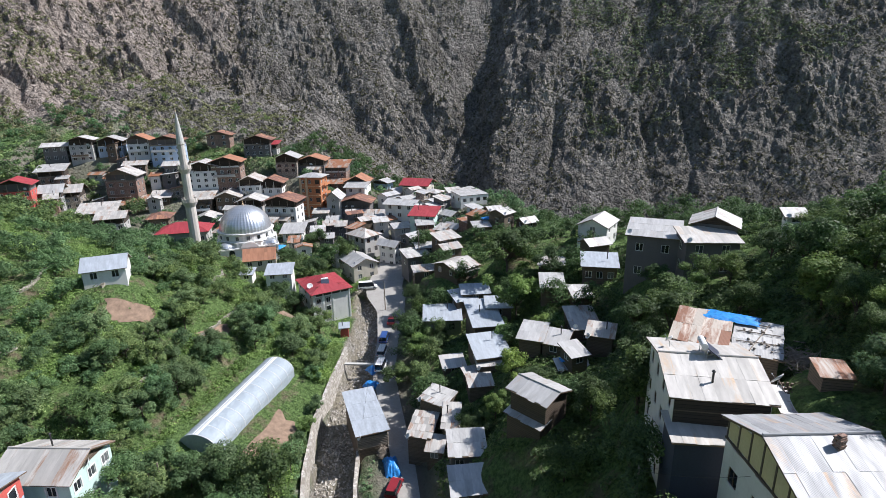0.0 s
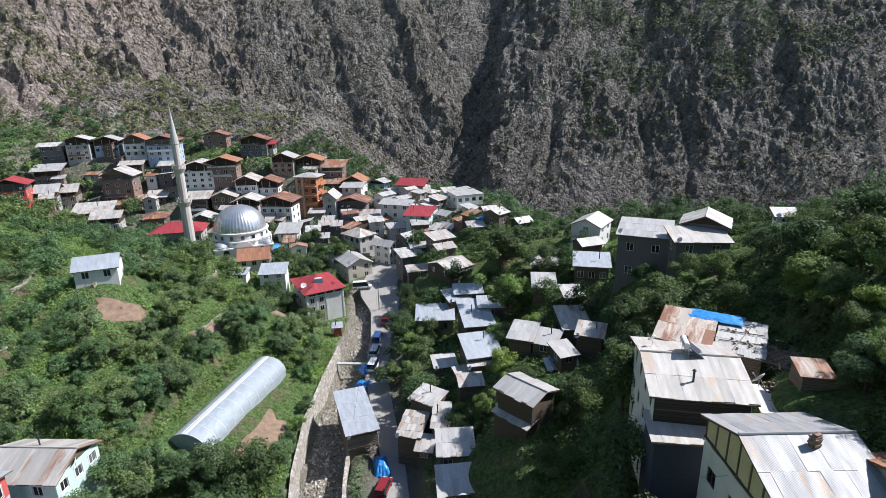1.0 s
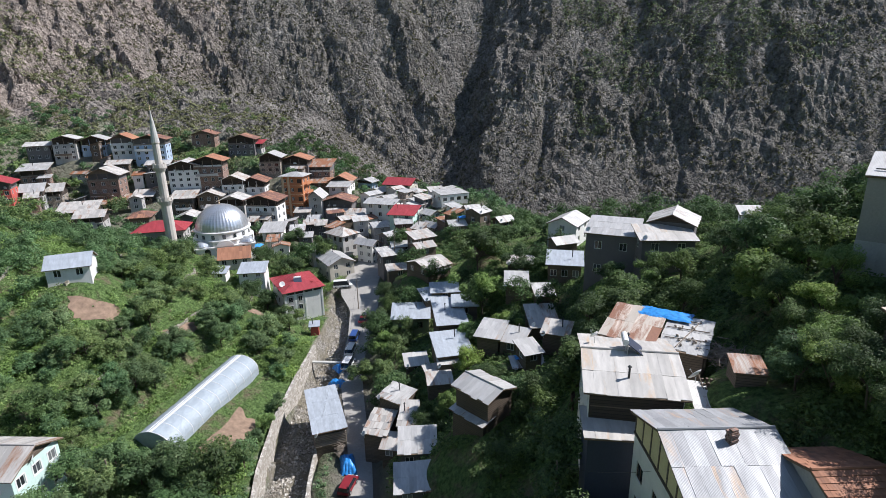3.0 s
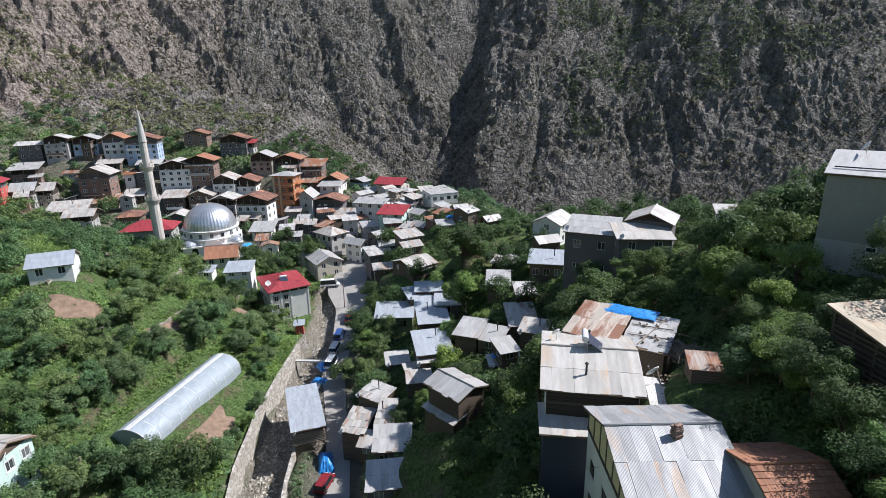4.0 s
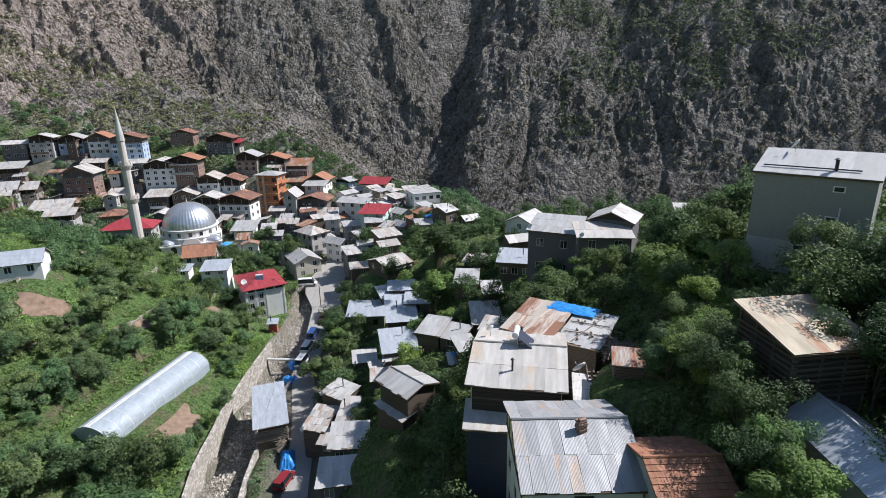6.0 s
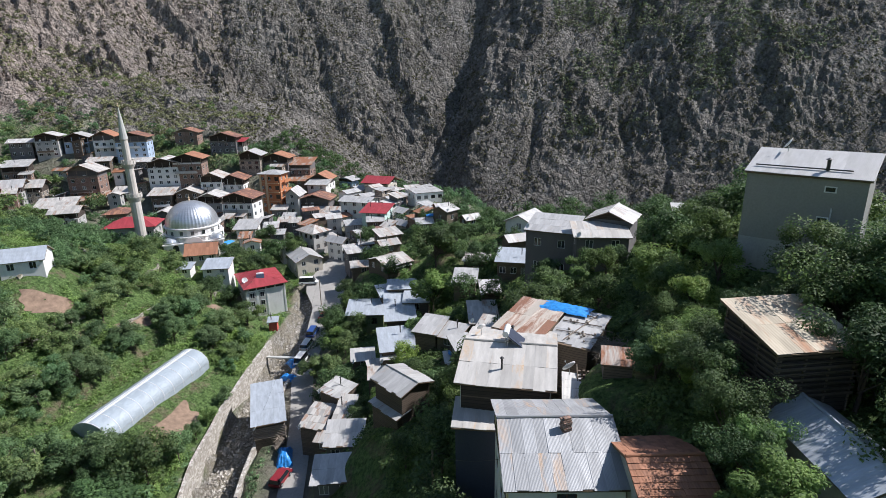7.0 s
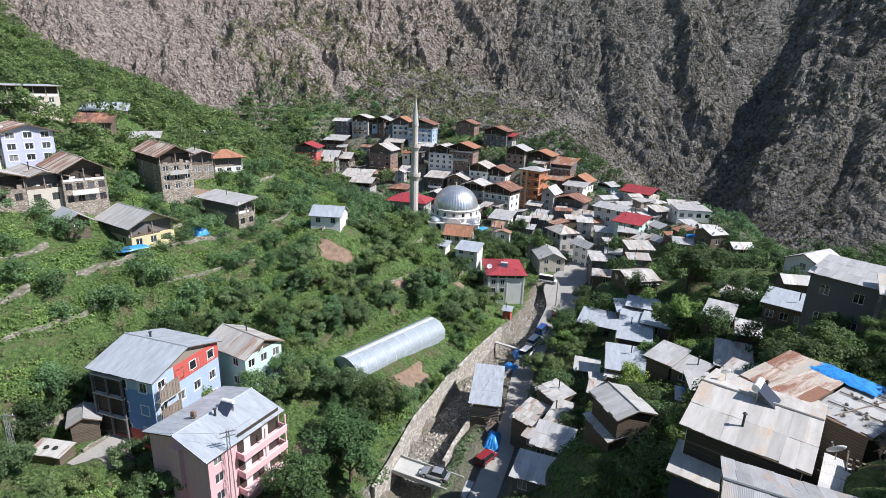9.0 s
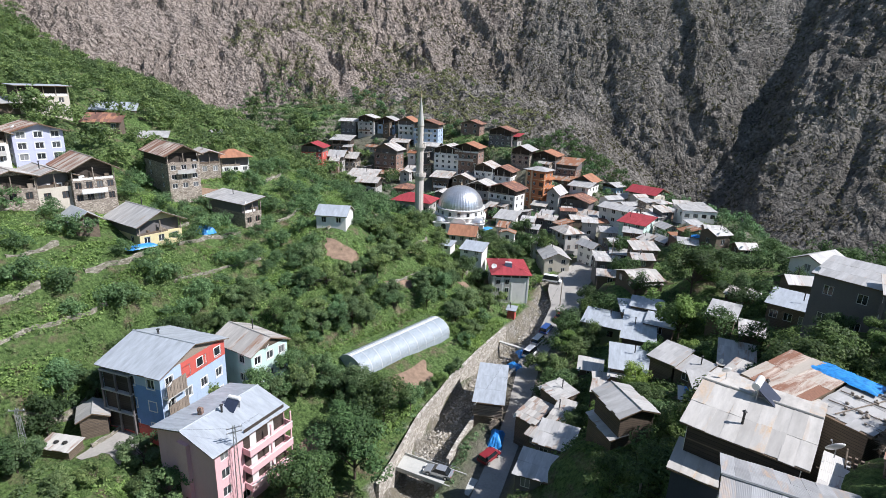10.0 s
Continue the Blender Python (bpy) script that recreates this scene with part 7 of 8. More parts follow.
# ribbed-roof house: yellow gable panels, chimney, fascia
for i in range(6):
    y = -4.2 + i * 1.42
    top = 8.8 + 1.6 * (1 - abs(y + 0.62) / 4.45) - 0.35
    board(lh, "yellow_panel", M_YELLOW, -3.51, -3.453, y, y + 1.22, 7.3, max(top, 7.8), "faded yellow gable panel")
    board(lh, "batten", M_WOOD, -3.55, -3.453, y + 1.24, y + 1.38, 7.2, max(top, 7.8) + 0.1)
board(lh, "sill_band", M_WOOD, -3.57, -3.453, -4.4, 4.4, 7.05, 7.2)
p = local(lh, 0.55, -0.9, 9.9)
chimney(p.x, p.y, p.z, 1.0, brick=True)

# stones and poles that hold the loose sheets down
g = random.Random(8)
for i in range(16):
    bm = bmesh.new()
    bmesh.ops.create_icosphere(bm, subdivisions=1, radius=g.uniform(0.10, 0.2))
    for v in bm.verts:
        v.co *= g.uniform(0.75, 1.2)
    q = local(patch2, g.uniform(-1.8, 1.8), g.uniform(-3.0, 3.0), 0)
    ob = part("roof_stone", bm, M_STONE, None, place=pose(q.x, q.y, 33.42 + 0.0 * i))
    u = patch2.matrix_basis.inverted() @ Vector((q.x, q.y, 0))
    ob.location.z = 33.0 + 0.5 * (u.y + 3.3) / 6.6 + 0.12
    tagged(ob, "grey field stone weighing down a tin roof", "stone", "stones on the patched roof")
for i, (x0, y0, x1, y1) in enumerate(((-1.8, -1.5, 1.6, -1.0), (-1.9, 0.6, 1.9, 0.9), (-0.6, -3.0, 0.9, 3.0), (-1.8, 2.2, 1.0, 2.5))):
    a, b = local(patch2, x0, y0, 4.4 + 0.5 * (y0 + 3.3) / 6.6 + 0.12), local(patch2, x1, y1, 4.4 + 0.5 * (y1 + 3.3) / 6.6 + 0.12)
    bm = bmesh.new()
    tube(bm, a, b, 0.05, seg=6)
    tagged(part("roof_pole", bm, M_WOODLIGHT, None), "weathered pole laid across tin sheets", "pole")


def brushwood(x, y, z, sx, sy, hgt, count, seed):
    g = random.Random(seed)
    bm = bmesh.new()
    for _ in range(count):
        c = Vector((g.gauss(0, sx * 0.45), g.gauss(0, sy * 0.45), abs(g.gauss(0, hgt * 0.45))))
        w = Vector((g.gauss(0, 1), g.gauss(0, 1), g.gauss(0, 0.35))).normalized() * g.uniform(0.4, 1.1)
        tube(bm, c - w * 0.5, c + w * 0.5, g.uniform(0.015, 0.045), seg=4, caps=False)
    return tagged(part("brushwood_pile", bm, M_WOODLIGHT, None, place=pose(x, y, z)), "tangled grey brushwood and scrap timber pile", "woodpile", kind="stuff")


brushwood(31.2, 44.0, 32.2, 1.7, 2.0, 1.4, 420, 3)
brushwood(-11.5, 72.5, 1.2, 0.8, 1.6, 1.0, 160, 4)
brushwood(8.5, 146.5, 18.6, 2.5, 2.5, 1.2, 220, 5)

# tall grey house: slit windows, drain pipes, roof pipe and dish
for x, z in ((1.85, 7.3), (1.65, 4.8), (-0.25, 2.1)):
    board(bigw, "window_surround", M_DISH, x - 0.42, x + 0.42, -2.03, -2.002, z - 0.09, z + 0.43)
    board(bigw, "slit_window", M_CARGLASS, x - 0.32, x + 0.32, -2.045, -2.032, z, z + 0.34, "small dark window with a pale frame")
bm = bmesh.new()
bent(bm, [(2.15, -2.1, 6.0), (2.15, -2.1, 4.4), (1.5, -2.1, 3.0), (1.4, -2.1, 2.2)], 0.06, 8)
part("drain_pipe", bm, M_DISH, bigw)
board(bigw, "plinth", M_GREY, -4.27, 4.27, -2.022, -2.002, -3.0, 2.7, "rough grey-white cement plinth")
bm = bmesh.new()
tube(bm, (-3.9, -1.2, 8.95), (3.0, -1.2, 8.95), 0.06, seg=6)
part("roof_bar", bm, M_BLACK, bigw)
p = local(bigw, 1.3, -1.1, 8.8)
chimney(p.x, p.y, p.z, 0.9, 0.14)
p = local(bigw, -2.2, 1.6, 9.8)
dish(p.x, p.y, p.z, -120, 0.5)

# hay barn: open slats on posts, standing off a core coloured dark as inner shade
for k in range(9):
    z = 0.2 + k * 0.37
    board(rs, "slat", M_SLAT, -2.66, -2.6, -2.6, 2.5, z, z + 0.17)
    board(rs, "slat", M_SLAT, -2.6, 2.6, -2.6, -2.54, z, z + 0.17)
for k in range(4):
    board(rs, "post", M_WOOD, -2.6, -2.47, -2.5 + k * 1.62, -2.36 + k * 1.62, -1.0, 3.4 + 0.2 * k)
    board(rs, "post", M_WOOD, -2.45 + k * 1.6, -2.32 + k * 1.6, -2.53, -2.46, -1.0, 3.4)
# log barn by the stream: logs and a dark undercroft
for k in range(7):
    bm = bmesh.new()
    tube(bm, (-2.5, -6.36, 1.6 + k * 0.3), (2.5, -6.36, 1.6 + k * 0.3), 0.13, seg=8)
    part("log", bm, M_WOODLIGHT, shed)

# pink house: balconies before dark boards painted as recess shade, chimneys, collector
for k in range(1, 4):
    z = 2.62 * k
    board(pink, "balcony_recess", M_LOFTSHADE, -1.4, 5.5, -5.335, -5.303, z + 0.02, z + 2.2, "dark board for the shade behind a balcony")
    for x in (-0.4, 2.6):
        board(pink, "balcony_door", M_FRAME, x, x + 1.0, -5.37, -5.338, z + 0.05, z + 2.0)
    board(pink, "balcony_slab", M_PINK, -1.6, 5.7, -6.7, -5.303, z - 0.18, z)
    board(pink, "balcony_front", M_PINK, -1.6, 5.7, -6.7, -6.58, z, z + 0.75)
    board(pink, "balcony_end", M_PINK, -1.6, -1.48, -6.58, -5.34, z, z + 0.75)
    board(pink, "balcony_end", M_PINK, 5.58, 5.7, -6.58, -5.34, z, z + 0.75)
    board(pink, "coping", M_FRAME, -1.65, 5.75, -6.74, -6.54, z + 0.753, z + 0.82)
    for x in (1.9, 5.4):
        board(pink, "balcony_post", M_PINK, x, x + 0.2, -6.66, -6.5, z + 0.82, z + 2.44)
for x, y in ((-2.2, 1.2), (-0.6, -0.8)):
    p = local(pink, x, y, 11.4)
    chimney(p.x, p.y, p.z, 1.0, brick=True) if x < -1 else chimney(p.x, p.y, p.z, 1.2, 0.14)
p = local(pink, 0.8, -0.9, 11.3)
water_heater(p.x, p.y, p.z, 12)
# dark board painted as the shade of an open loft
board(pink, "loft_opening", M_LOFTSHADE, -1.2, 5.6, -5.34, -5.31, 10.42, 10.9, "dark board for the loft's shade under the gable")
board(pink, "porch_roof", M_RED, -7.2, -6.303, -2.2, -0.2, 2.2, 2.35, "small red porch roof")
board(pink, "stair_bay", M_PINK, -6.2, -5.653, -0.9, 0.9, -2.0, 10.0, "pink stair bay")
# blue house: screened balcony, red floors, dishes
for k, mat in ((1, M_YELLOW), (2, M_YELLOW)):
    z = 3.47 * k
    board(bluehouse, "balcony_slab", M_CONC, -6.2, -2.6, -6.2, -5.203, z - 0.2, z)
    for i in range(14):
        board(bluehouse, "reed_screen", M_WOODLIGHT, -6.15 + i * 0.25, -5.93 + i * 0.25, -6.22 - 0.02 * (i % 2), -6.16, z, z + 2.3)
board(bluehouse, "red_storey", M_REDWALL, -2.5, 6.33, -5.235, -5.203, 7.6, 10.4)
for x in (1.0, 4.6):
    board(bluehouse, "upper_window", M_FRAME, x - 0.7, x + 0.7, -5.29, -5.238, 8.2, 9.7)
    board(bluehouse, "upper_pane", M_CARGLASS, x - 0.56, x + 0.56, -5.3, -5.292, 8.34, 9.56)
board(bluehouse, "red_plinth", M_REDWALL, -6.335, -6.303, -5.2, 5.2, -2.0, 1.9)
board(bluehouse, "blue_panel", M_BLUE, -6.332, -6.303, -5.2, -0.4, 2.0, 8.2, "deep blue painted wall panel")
# near-black panel and dark posts put the bays' shade into the colour
board(bluehouse, "open_bay", M_LOFTSHADE, -6.34, -6.303, -0.3, 5.1, 0.2, 9.6, "dark board for the shade of open unfinished rooms")
for z in (3.2, 6.4, 9.4):
    board(bluehouse, "bay_slab", M_GREY, -6.9, -6.343, -0.3, 5.15, z, z + 0.22)
for y in (-0.3, 2.3, 4.9):
    board(bluehouse, "bay_post", M_DARK, -6.85, -6.6, y, y + 0.25, -1.0, 9.4)
for dx, dz in ((-6.0, 5.9), (-5.6, 8.2)):
    p = local(bluehouse, dx, -6.3, dz)
    dish(p.x, p.y, p.z, -60, 0.5)
p = local(bluehouse, 1.0, 2.0, 12.0)
chimney(p.x, p.y, p.z, 0.8, 0.15)
p = local(mint, -0.6, -5.0, 6.0)
dish(p.x, p.y, p.z, -60, 0.5)
p = local(mint, 1.0, 0.4, 7.9)
chimney(p.x, p.y, p.z, 1.6, 0.1)

# dishes and pipes seen on roofs round the valley
g = random.Random(21)
for o in [q for q in scene.objects if q.parent is None and q.name.startswith("house") and (70 < q.location.y < 235 or q.location.x < -75)]:
    w = next(c for c in o.children if c.name.startswith("wall"))
    top = max(v.co.z for v in w.data.vertices)
    xs, ys = max(v.co.x for v in w.data.vertices), max(v.co.y for v in w.data.vertices)
    if g.random() < 0.4:
        p = local(o, -xs * 0.9, -ys - 0.25, top - 1.4)
        dish(p.x, p.y, p.z, -60, 0.42)
    if g.random() < 0.5:
        p = local(o, g.uniform(-0.5, 0.5) * xs, g.uniform(-0.5, 0.5) * ys, top + 0.2)
        chimney(p.x, p.y, p.z, 1.0, 0.09)


def picket_fence():
    root = thing("picket_fence", 18.6, 27.6, 25.6, 30, "short white picket row on the bank below the house", "fence")
    for i in range(9):
        board(root, "picket", M_FRAME, i * 0.34, i * 0.34 + 0.12, 0, 0.05, -0.6 + i * 0.05, 0.45 + i * 0.05)
    bm = bmesh.new()
    tube(bm, (0, 0.03, 0.1), (3.0, 0.03, 0.55), 0.03, seg=5)
    part("rail", bm, M_WOODLIGHT, root)


picket_fence()
soil(-28.9, 72.4, 82, 13.0, 4.2, "bare brown soil bed beside the greenhouse")
soil(-58.5, 90.0, 30, 7.0, 3.4, "bare brown field below the white cottage")
soil(-36.5, 113.5, 12, 6.0, 4.4, "bare soil plot beside the red-roofed house")
soil(-97.0, 88.0, 60, 10.0, 5.0, "dry pale earth yard on the upper slope")
soil(-47.0, 96.0, 60, 7.0, 1.8, "dry earth path through the orchard")
soil(-30.5, 50.5, 80, 6.0, 4.0, "bare earth by the lawn")
soil(-51.0, 33.0, 15, 6.5, 6.5, "dusty concrete yard between the houses", M_PAVE, "yard")


# dry-stone walls hold the terraces of the left slope
def terrace_wall(level, ya, yb, seed):
    g = random.Random(seed)
    ys = np.arange(ya, yb, 0.9)
    lo, hi = np.full(len(ys), -118.0), np.full(len(ys), -34.0)
    for _ in range(24):
        mid = (lo + hi) / 2
        up = smooth_plan(mid, ys) > level
        lo, hi = np.where(up, mid, lo), np.where(up, hi, mid)
    xs = lo + 0.5 * fbm(ys / 5, ys * 0 + level, 2, 7)
    zs = ground(xs, ys)
    bm = bmesh.new()
    rows = []
    for x, y, z in zip(xs, ys, zs):
        t = z + 0.38 + g.uniform(-0.2, 0.16)
        j = g.uniform(-0.1, 0.1)
        rows.append([bm.verts.new(v) for v in ((x + 0.45 + j, y, z - 1.2), (x + 0.32 + j, y, t), (x - 0.15 + j, y, t + 0.05), (x - 0.3, y, z - 1.2))])
    for p, q in zip(rows, rows[1:]):
        for i in range(3):
            bm.faces.new((p[i], p[i + 1], q[i + 1], q[i]))
    bm.faces.new(rows[0][::-1])
    bm.faces.new(rows[-1])
    tagged(part("terrace_wall", bm, M_TERRACE, None), "low dry-stone terrace wall of pale rubble", "wall", "terrace walls on the slope", "structure")


g = random.Random(5)
for level in (12.0, 16.0, 20.0, 24.0, 28.0):
    y = 22.0 + g.uniform(0, 14)
    while y < 132:
        run = g.uniform(8, 20)
        terrace_wall(level + g.uniform(-0.4, 0.4), y, min(y + run, 136), int(level * 10 + y))
        y += run + g.uniform(6, 22)

build_ground()


# ---- trees and scrub
def leaf_mesh(name, clumps, per, size, material, seed, flat=0.8):
    """Leaf cards scattered over uneven clumps: (x, y, z, radius) each."""
    rng = np.random.default_rng(seed)
    c = np.array(clumps, float)
    n = len(c) * per
    way = rng.normal(size=(n, 3))
    way /= np.linalg.norm(way, axis=1)[:, None]
    rad = np.repeat(c[:, 3], per)[:, None] * (0.45 + 0.6 * rng.random((n, 1)) ** 0.6)
    mid = np.repeat(c[:, :3], per, 0) + way * rad * (1, 1, flat)
    nor = way * 0.8 + rng.normal(size=(n, 3)) * 0.45 + (0, 0, 0.8)
    nor /= np.linalg.norm(nor, axis=1)[:, None]
    tan = np.cross(nor, rng.normal(size=(n, 3)))
    tan /= np.linalg.norm(tan, axis=1)[:, None]
    bit = np.cross(nor, tan)
    s = size * (0.6 + 0.8 * rng.random((n, 1)))
    co = np.stack([mid - tan * s * 0.5 + bit * s * 0.38, mid + tan * s * 0.72, mid - tan * s * 0.5 - bit * s * 0.38], 1).reshape(-1, 3)
    me = bpy.data.meshes.new(name)
    me.vertices.add(3 * n)
    me.vertices.foreach_set("co", co.ravel())
    me.loops.add(3 * n)
    me.loops.foreach_set("vertex_index", np.arange(3 * n))
    me.polygons.add(n)
    me.polygons.foreach_set("loop_start", np.arange(0, 3 * n, 3))
    me.update()
    me.materials.append(material)
    return me


def tree_meshes(seed, h, r, material, per=46, size=0.42):
    """Trunk with limbs, and a crown of clumps at their ends, 1:1 in metres."""
    rng = random.Random(seed)
    bm = bmesh.new()
    tube(bm, (0, 0, -1.0), (0.05 * h * rng.uniform(-1, 1), 0, h * 0.42), 0.045 * h * 0.5, 0.028 * h * 0.5, 7)
    clumps = []
    limbs = 7
    for i in range(limbs):
        a = i * 2 * math.pi / limbs + rng.uniform(-0.4, 0.4)
        k = rng.uniform(0.45, 0.95)
        e = Vector((math.cos(a) * r * k * 0.72, math.sin(a) * r * k * 0.72, h * rng.uniform(0.45, 0.82)))
        tube(bm, (0, 0, h * rng.uniform(0.2, 0.4)), e, 0.012 * h, 0.004 * h, 5)
        for _ in range(3):
            o = Vector((rng.gauss(0, r * 0.26), rng.gauss(0, r * 0.26), rng.gauss(0, h * 0.10)))
            clumps.append((*(e + o), r * rng.uniform(0.20, 0.38)))
    for _ in range(5):
        clumps.append((rng.gauss(0, r * 0.25), rng.gauss(0, r * 0.25), h * rng.uniform(0.75, 0.93), r * rng.uniform(0.22, 0.36)))
    trunk = bpy.data.meshes.new("trunk")
    bm.to_mesh(trunk)
    bm.free()
    trunk.materials.append(M_BARK)
    return trunk, leaf_mesh("crown", clumps, per, size, material, seed)


TREES = {
    "walnut": [tree_meshes(s, 8.0, 4.0, M_LEAF_A, 230, 0.27) for s in (1, 2, 3)],
    "orchard": [tree_meshes(s, 5.0, 2.6, M_LEAF_B, 170, 0.215) for s in (4, 5, 6, 7)],
    "bright": [tree_meshes(s, 6.0, 3.0, M_LEAF_C, 190, 0.235) for s in (8, 9, 10)],
}
NEAR_TREES = {kind: [tree_meshes(s, h, r, m, n, 0.17) for s in (31, 32)] for kind, h, r, m, n in (("walnut", 8.0, 4.0, M_LEAF_A, 430), ("orchard", 5.0, 2.6, M_LEAF_B, 260), ("bright", 6.0, 3.0, M_LEAF_C, 360))}
TREE_LABEL = {"walnut": "broad dark green walnut tree with a rounded uneven crown", "orchard": "small dark green fruit tree in the orchard",
              "bright": "bright green leafy tree with a loose crown"}


def tree(kind, x, y, size=1.0, z=None, rng=random):
    trunk, crown = rng.choice((NEAR_TREES if x > 18 and y < 47 else TREES)[kind])
    z = gz(x, y) - 0.2 if z is None else z
    root = thing("tree", x, y, z, rng.uniform(0, 360), TREE_LABEL[kind], "tree", kind + " trees")
    sx = size * rng.uniform(0.92, 1.08)
    root.scale = (sx, sx, size * rng.uniform(0.9, 1.12))
    part_of("trunk", trunk, None, root)
    part_of("crown", crown, None, root)
    return root


def grove(name, label, kind, spots, seed, thin=2):
    """Far trees beyond counting, as one mesh of crowns and trunks: spots are x, y, size."""
    g = random.Random(seed)
    cos, faces, n = [], [], 0
    for x, y, s in spots:
        for me in g.choice(TREES[kind])[1:]:
            co = np.empty(len(me.vertices) * 3)
            me.vertices.foreach_get("co", co)
            a = g.uniform(0, 6.28)
            co = co.reshape(-1, 3, 3)[::thin] * s
            mid = co.mean(1, keepdims=True)
            co = (mid + (co - mid) * (1.0 + 0.11 * (thin - 1))).reshape(-1, 3)
            rot = np.array([[math.cos(a), math.sin(a), 0], [-math.sin(a), math.cos(a), 0], [0, 0, 1]])
            cos.append(co @ rot + (x, y, gz(x, y) - 0.4))
    co = np.concatenate(cos)
    me = bpy.data.meshes.new(name)
    me.vertices.add(len(co))
    me.vertices.foreach_set("co", co.ravel())
    me.loops.add(len(co))
    me.loops.foreach_set("vertex_index", np.arange(len(co)))
    me.polygons.add(len(co) // 3)
    me.polygons.foreach_set("loop_start", np.arange(0, len(co), 3))
    me.update()
    me.materials.append(TREES[kind][0][1].materials[0])
    return tagged(new(name, me), label, "trees", kind="stuff")


KEEP_OFF = list(PLOTS)     # plan circles kept free of trees: x, y, radius
KEEP_OFF += [(-34.5, 52.5, 3.2), (6.0, 53.0, 3.0), (7.0, 47.5, 3.0), (-30.0, 36.0, 4.0), (30.3, 38.8, 2.6), (30.6, 36.2, 2.4), (28.4, 38.4, 3.6), (27.0, 41.5, 2.5), (28.6, 35.6, 2.6), (31.0, 43.5, 2.3), (40.0, 78.0, 5.5), (33.5, 80.5, 4.5), (46.5, 80.0, 5.0), (30.0, 103.0, 4.0), (-53.0, 30.5, 6.5), (-33.0, 52.0, 4.0), (-58.5, 147.5, 9.5), (-51.0, 198.2, 6.0), (-70.6, 142.0, 2.2)]


def free(x, y, r=1.0):
    if abs(x - np.interp(y, ROAD_Y, ROAD_X)) < 4.5 + r * 0.3 and 30 < y < 170:
        return False
    if abs(x - np.interp(y, RIVER_Y, RIVER_X)) < 4.6 + r * 0.3 and y < 134:
        return False
    u, v = (x + 35.7) * 0.191 + (y - 79) * 0.982, (x + 35.7) * 0.982 - (y - 79) * 0.191     # along and across the greenhouse
    if abs(u) < 13.5 + r and abs(v) < 4.6 + r or -13 < u < 13 and 4 < v < 9.5 + r * 0.3:
        return False
    for px, py, c, s, hw, hd in PLANS:
        if abs((x - px) * c + (y - py) * s) < hw + 0.5 + r * 0.45 and abs((y - py) * c - (x - px) * s) < hd + 0.5 + r * 0.45:
            return False
    return all((x - a) ** 2 + (y - b) ** 2 > (c + r * 0.6) ** 2 for a, b, c in KEEP_OFF)


rng = random.Random(77)


def scatter(kind, x0, x1, y0, y1, gap, size=(0.8, 1.2), keep=1.0, test=None, name="", label="", thin=2):
    """Trees on a shaken grid over a plan rectangle; with a name they become one far grove."""
    y, spots = y0, []
    while y < y1:
        x = x0
        while x < x1:
            px, py = x + rng.uniform(-0.42, 0.42) * gap, y + rng.uniform(-0.42, 0.42) * gap
            if rng.random() < keep and free(px, py, 1.6) and (test is None or test(px, py)):
                if name:
                    spots.append((px, py, rng.uniform(*size)))
                else:
                    tree(kind, px, py, rng.uniform(*size), rng=rng)
            x += gap
        y += gap
    if name:
        grove(name, label, kind, spots, 9, thin)


def band(x, y):
    """0 to 1 across each garden terrace: trees stand on its lower half, crops on the upper."""
    x, y = np.asarray(x, float), np.asarray(y, float)
    q = smooth_plan(x, y) / 4.6 + 0.35 * fbm(x / 26, y / 26, 2, 9)
    return q - np.floor(q)


open_patch = lambda x, y: band(x, y) < 0.7
scatter("orchard", -62, -26, 22, 108, 3.9, (0.65, 1.15), 0.85, open_patch)
scatter("walnut", -62, -27, 22, 76, 9.0, (0.6, 0.95), 0.5)
scatter("walnut", 4, 60, 22, 84, 6.4, (0.55, 0.95), 0.66)
scatter("bright", 24, 58, 20, 60, 7.0, (0.5, 0.8), 0.5)
scatter("orchard", -108, -62, 14, 150, 4.3, (0.7, 1.15), 0.85, open_patch, "upper_orchard", "fruit trees crowding the upper garden terraces", 4)
scatter("orchard", -62, -27, 108, 150, 5.0, (0.7, 1.2), 0.66, None, "mosque_orchard", "fruit trees on the bank below the mosque")
scatter("walnut", -8, 74, 84, 152, 6.6, (0.5, 0.95), 0.62, None, "far_slope_trees", "dark leafy trees between the houses of the far slope", 4)
scatter("orchard", -300, -108, 20, 200, 5.6, (0.9, 1.6), 0.72, lambda x, y: mountain(np.array([x]), np.array([y]))[0] < smooth_plan(np.array([x]), np.array([y]))[0] - 1.0, "hill_trees", "fruit and shade trees on the high slope", 9)
scatter("orchard", -175, 30, 150, 250, 5.0, (0.6, 1.1), 0.42, None, "village_trees", "trees standing between the village houses", 9)
scatter("walnut", -66, 14, 226, 275, 5.5, (0.45, 0.9), 0.7, None, "hillfoot_trees", "band of green trees along the foot of the mountain", 10)
scatter("orchard", -230, -60, 226, 300, 8.0, (0.5, 1.0), 0.22, lambda x, y: mountain(np.array([x]), np.array([y]))[0] < 62, "cliff_foot_trees", "scattered trees on the grassy slope under the cliff", 9)

scatter("orchard", -64, -26, 36, 108, 4.6, (0.5, 0.85), 0.66, lambda x, y: band(x, y) < 0.85, "garden_trees", "small fruit trees filling the terraced gardens", 3)

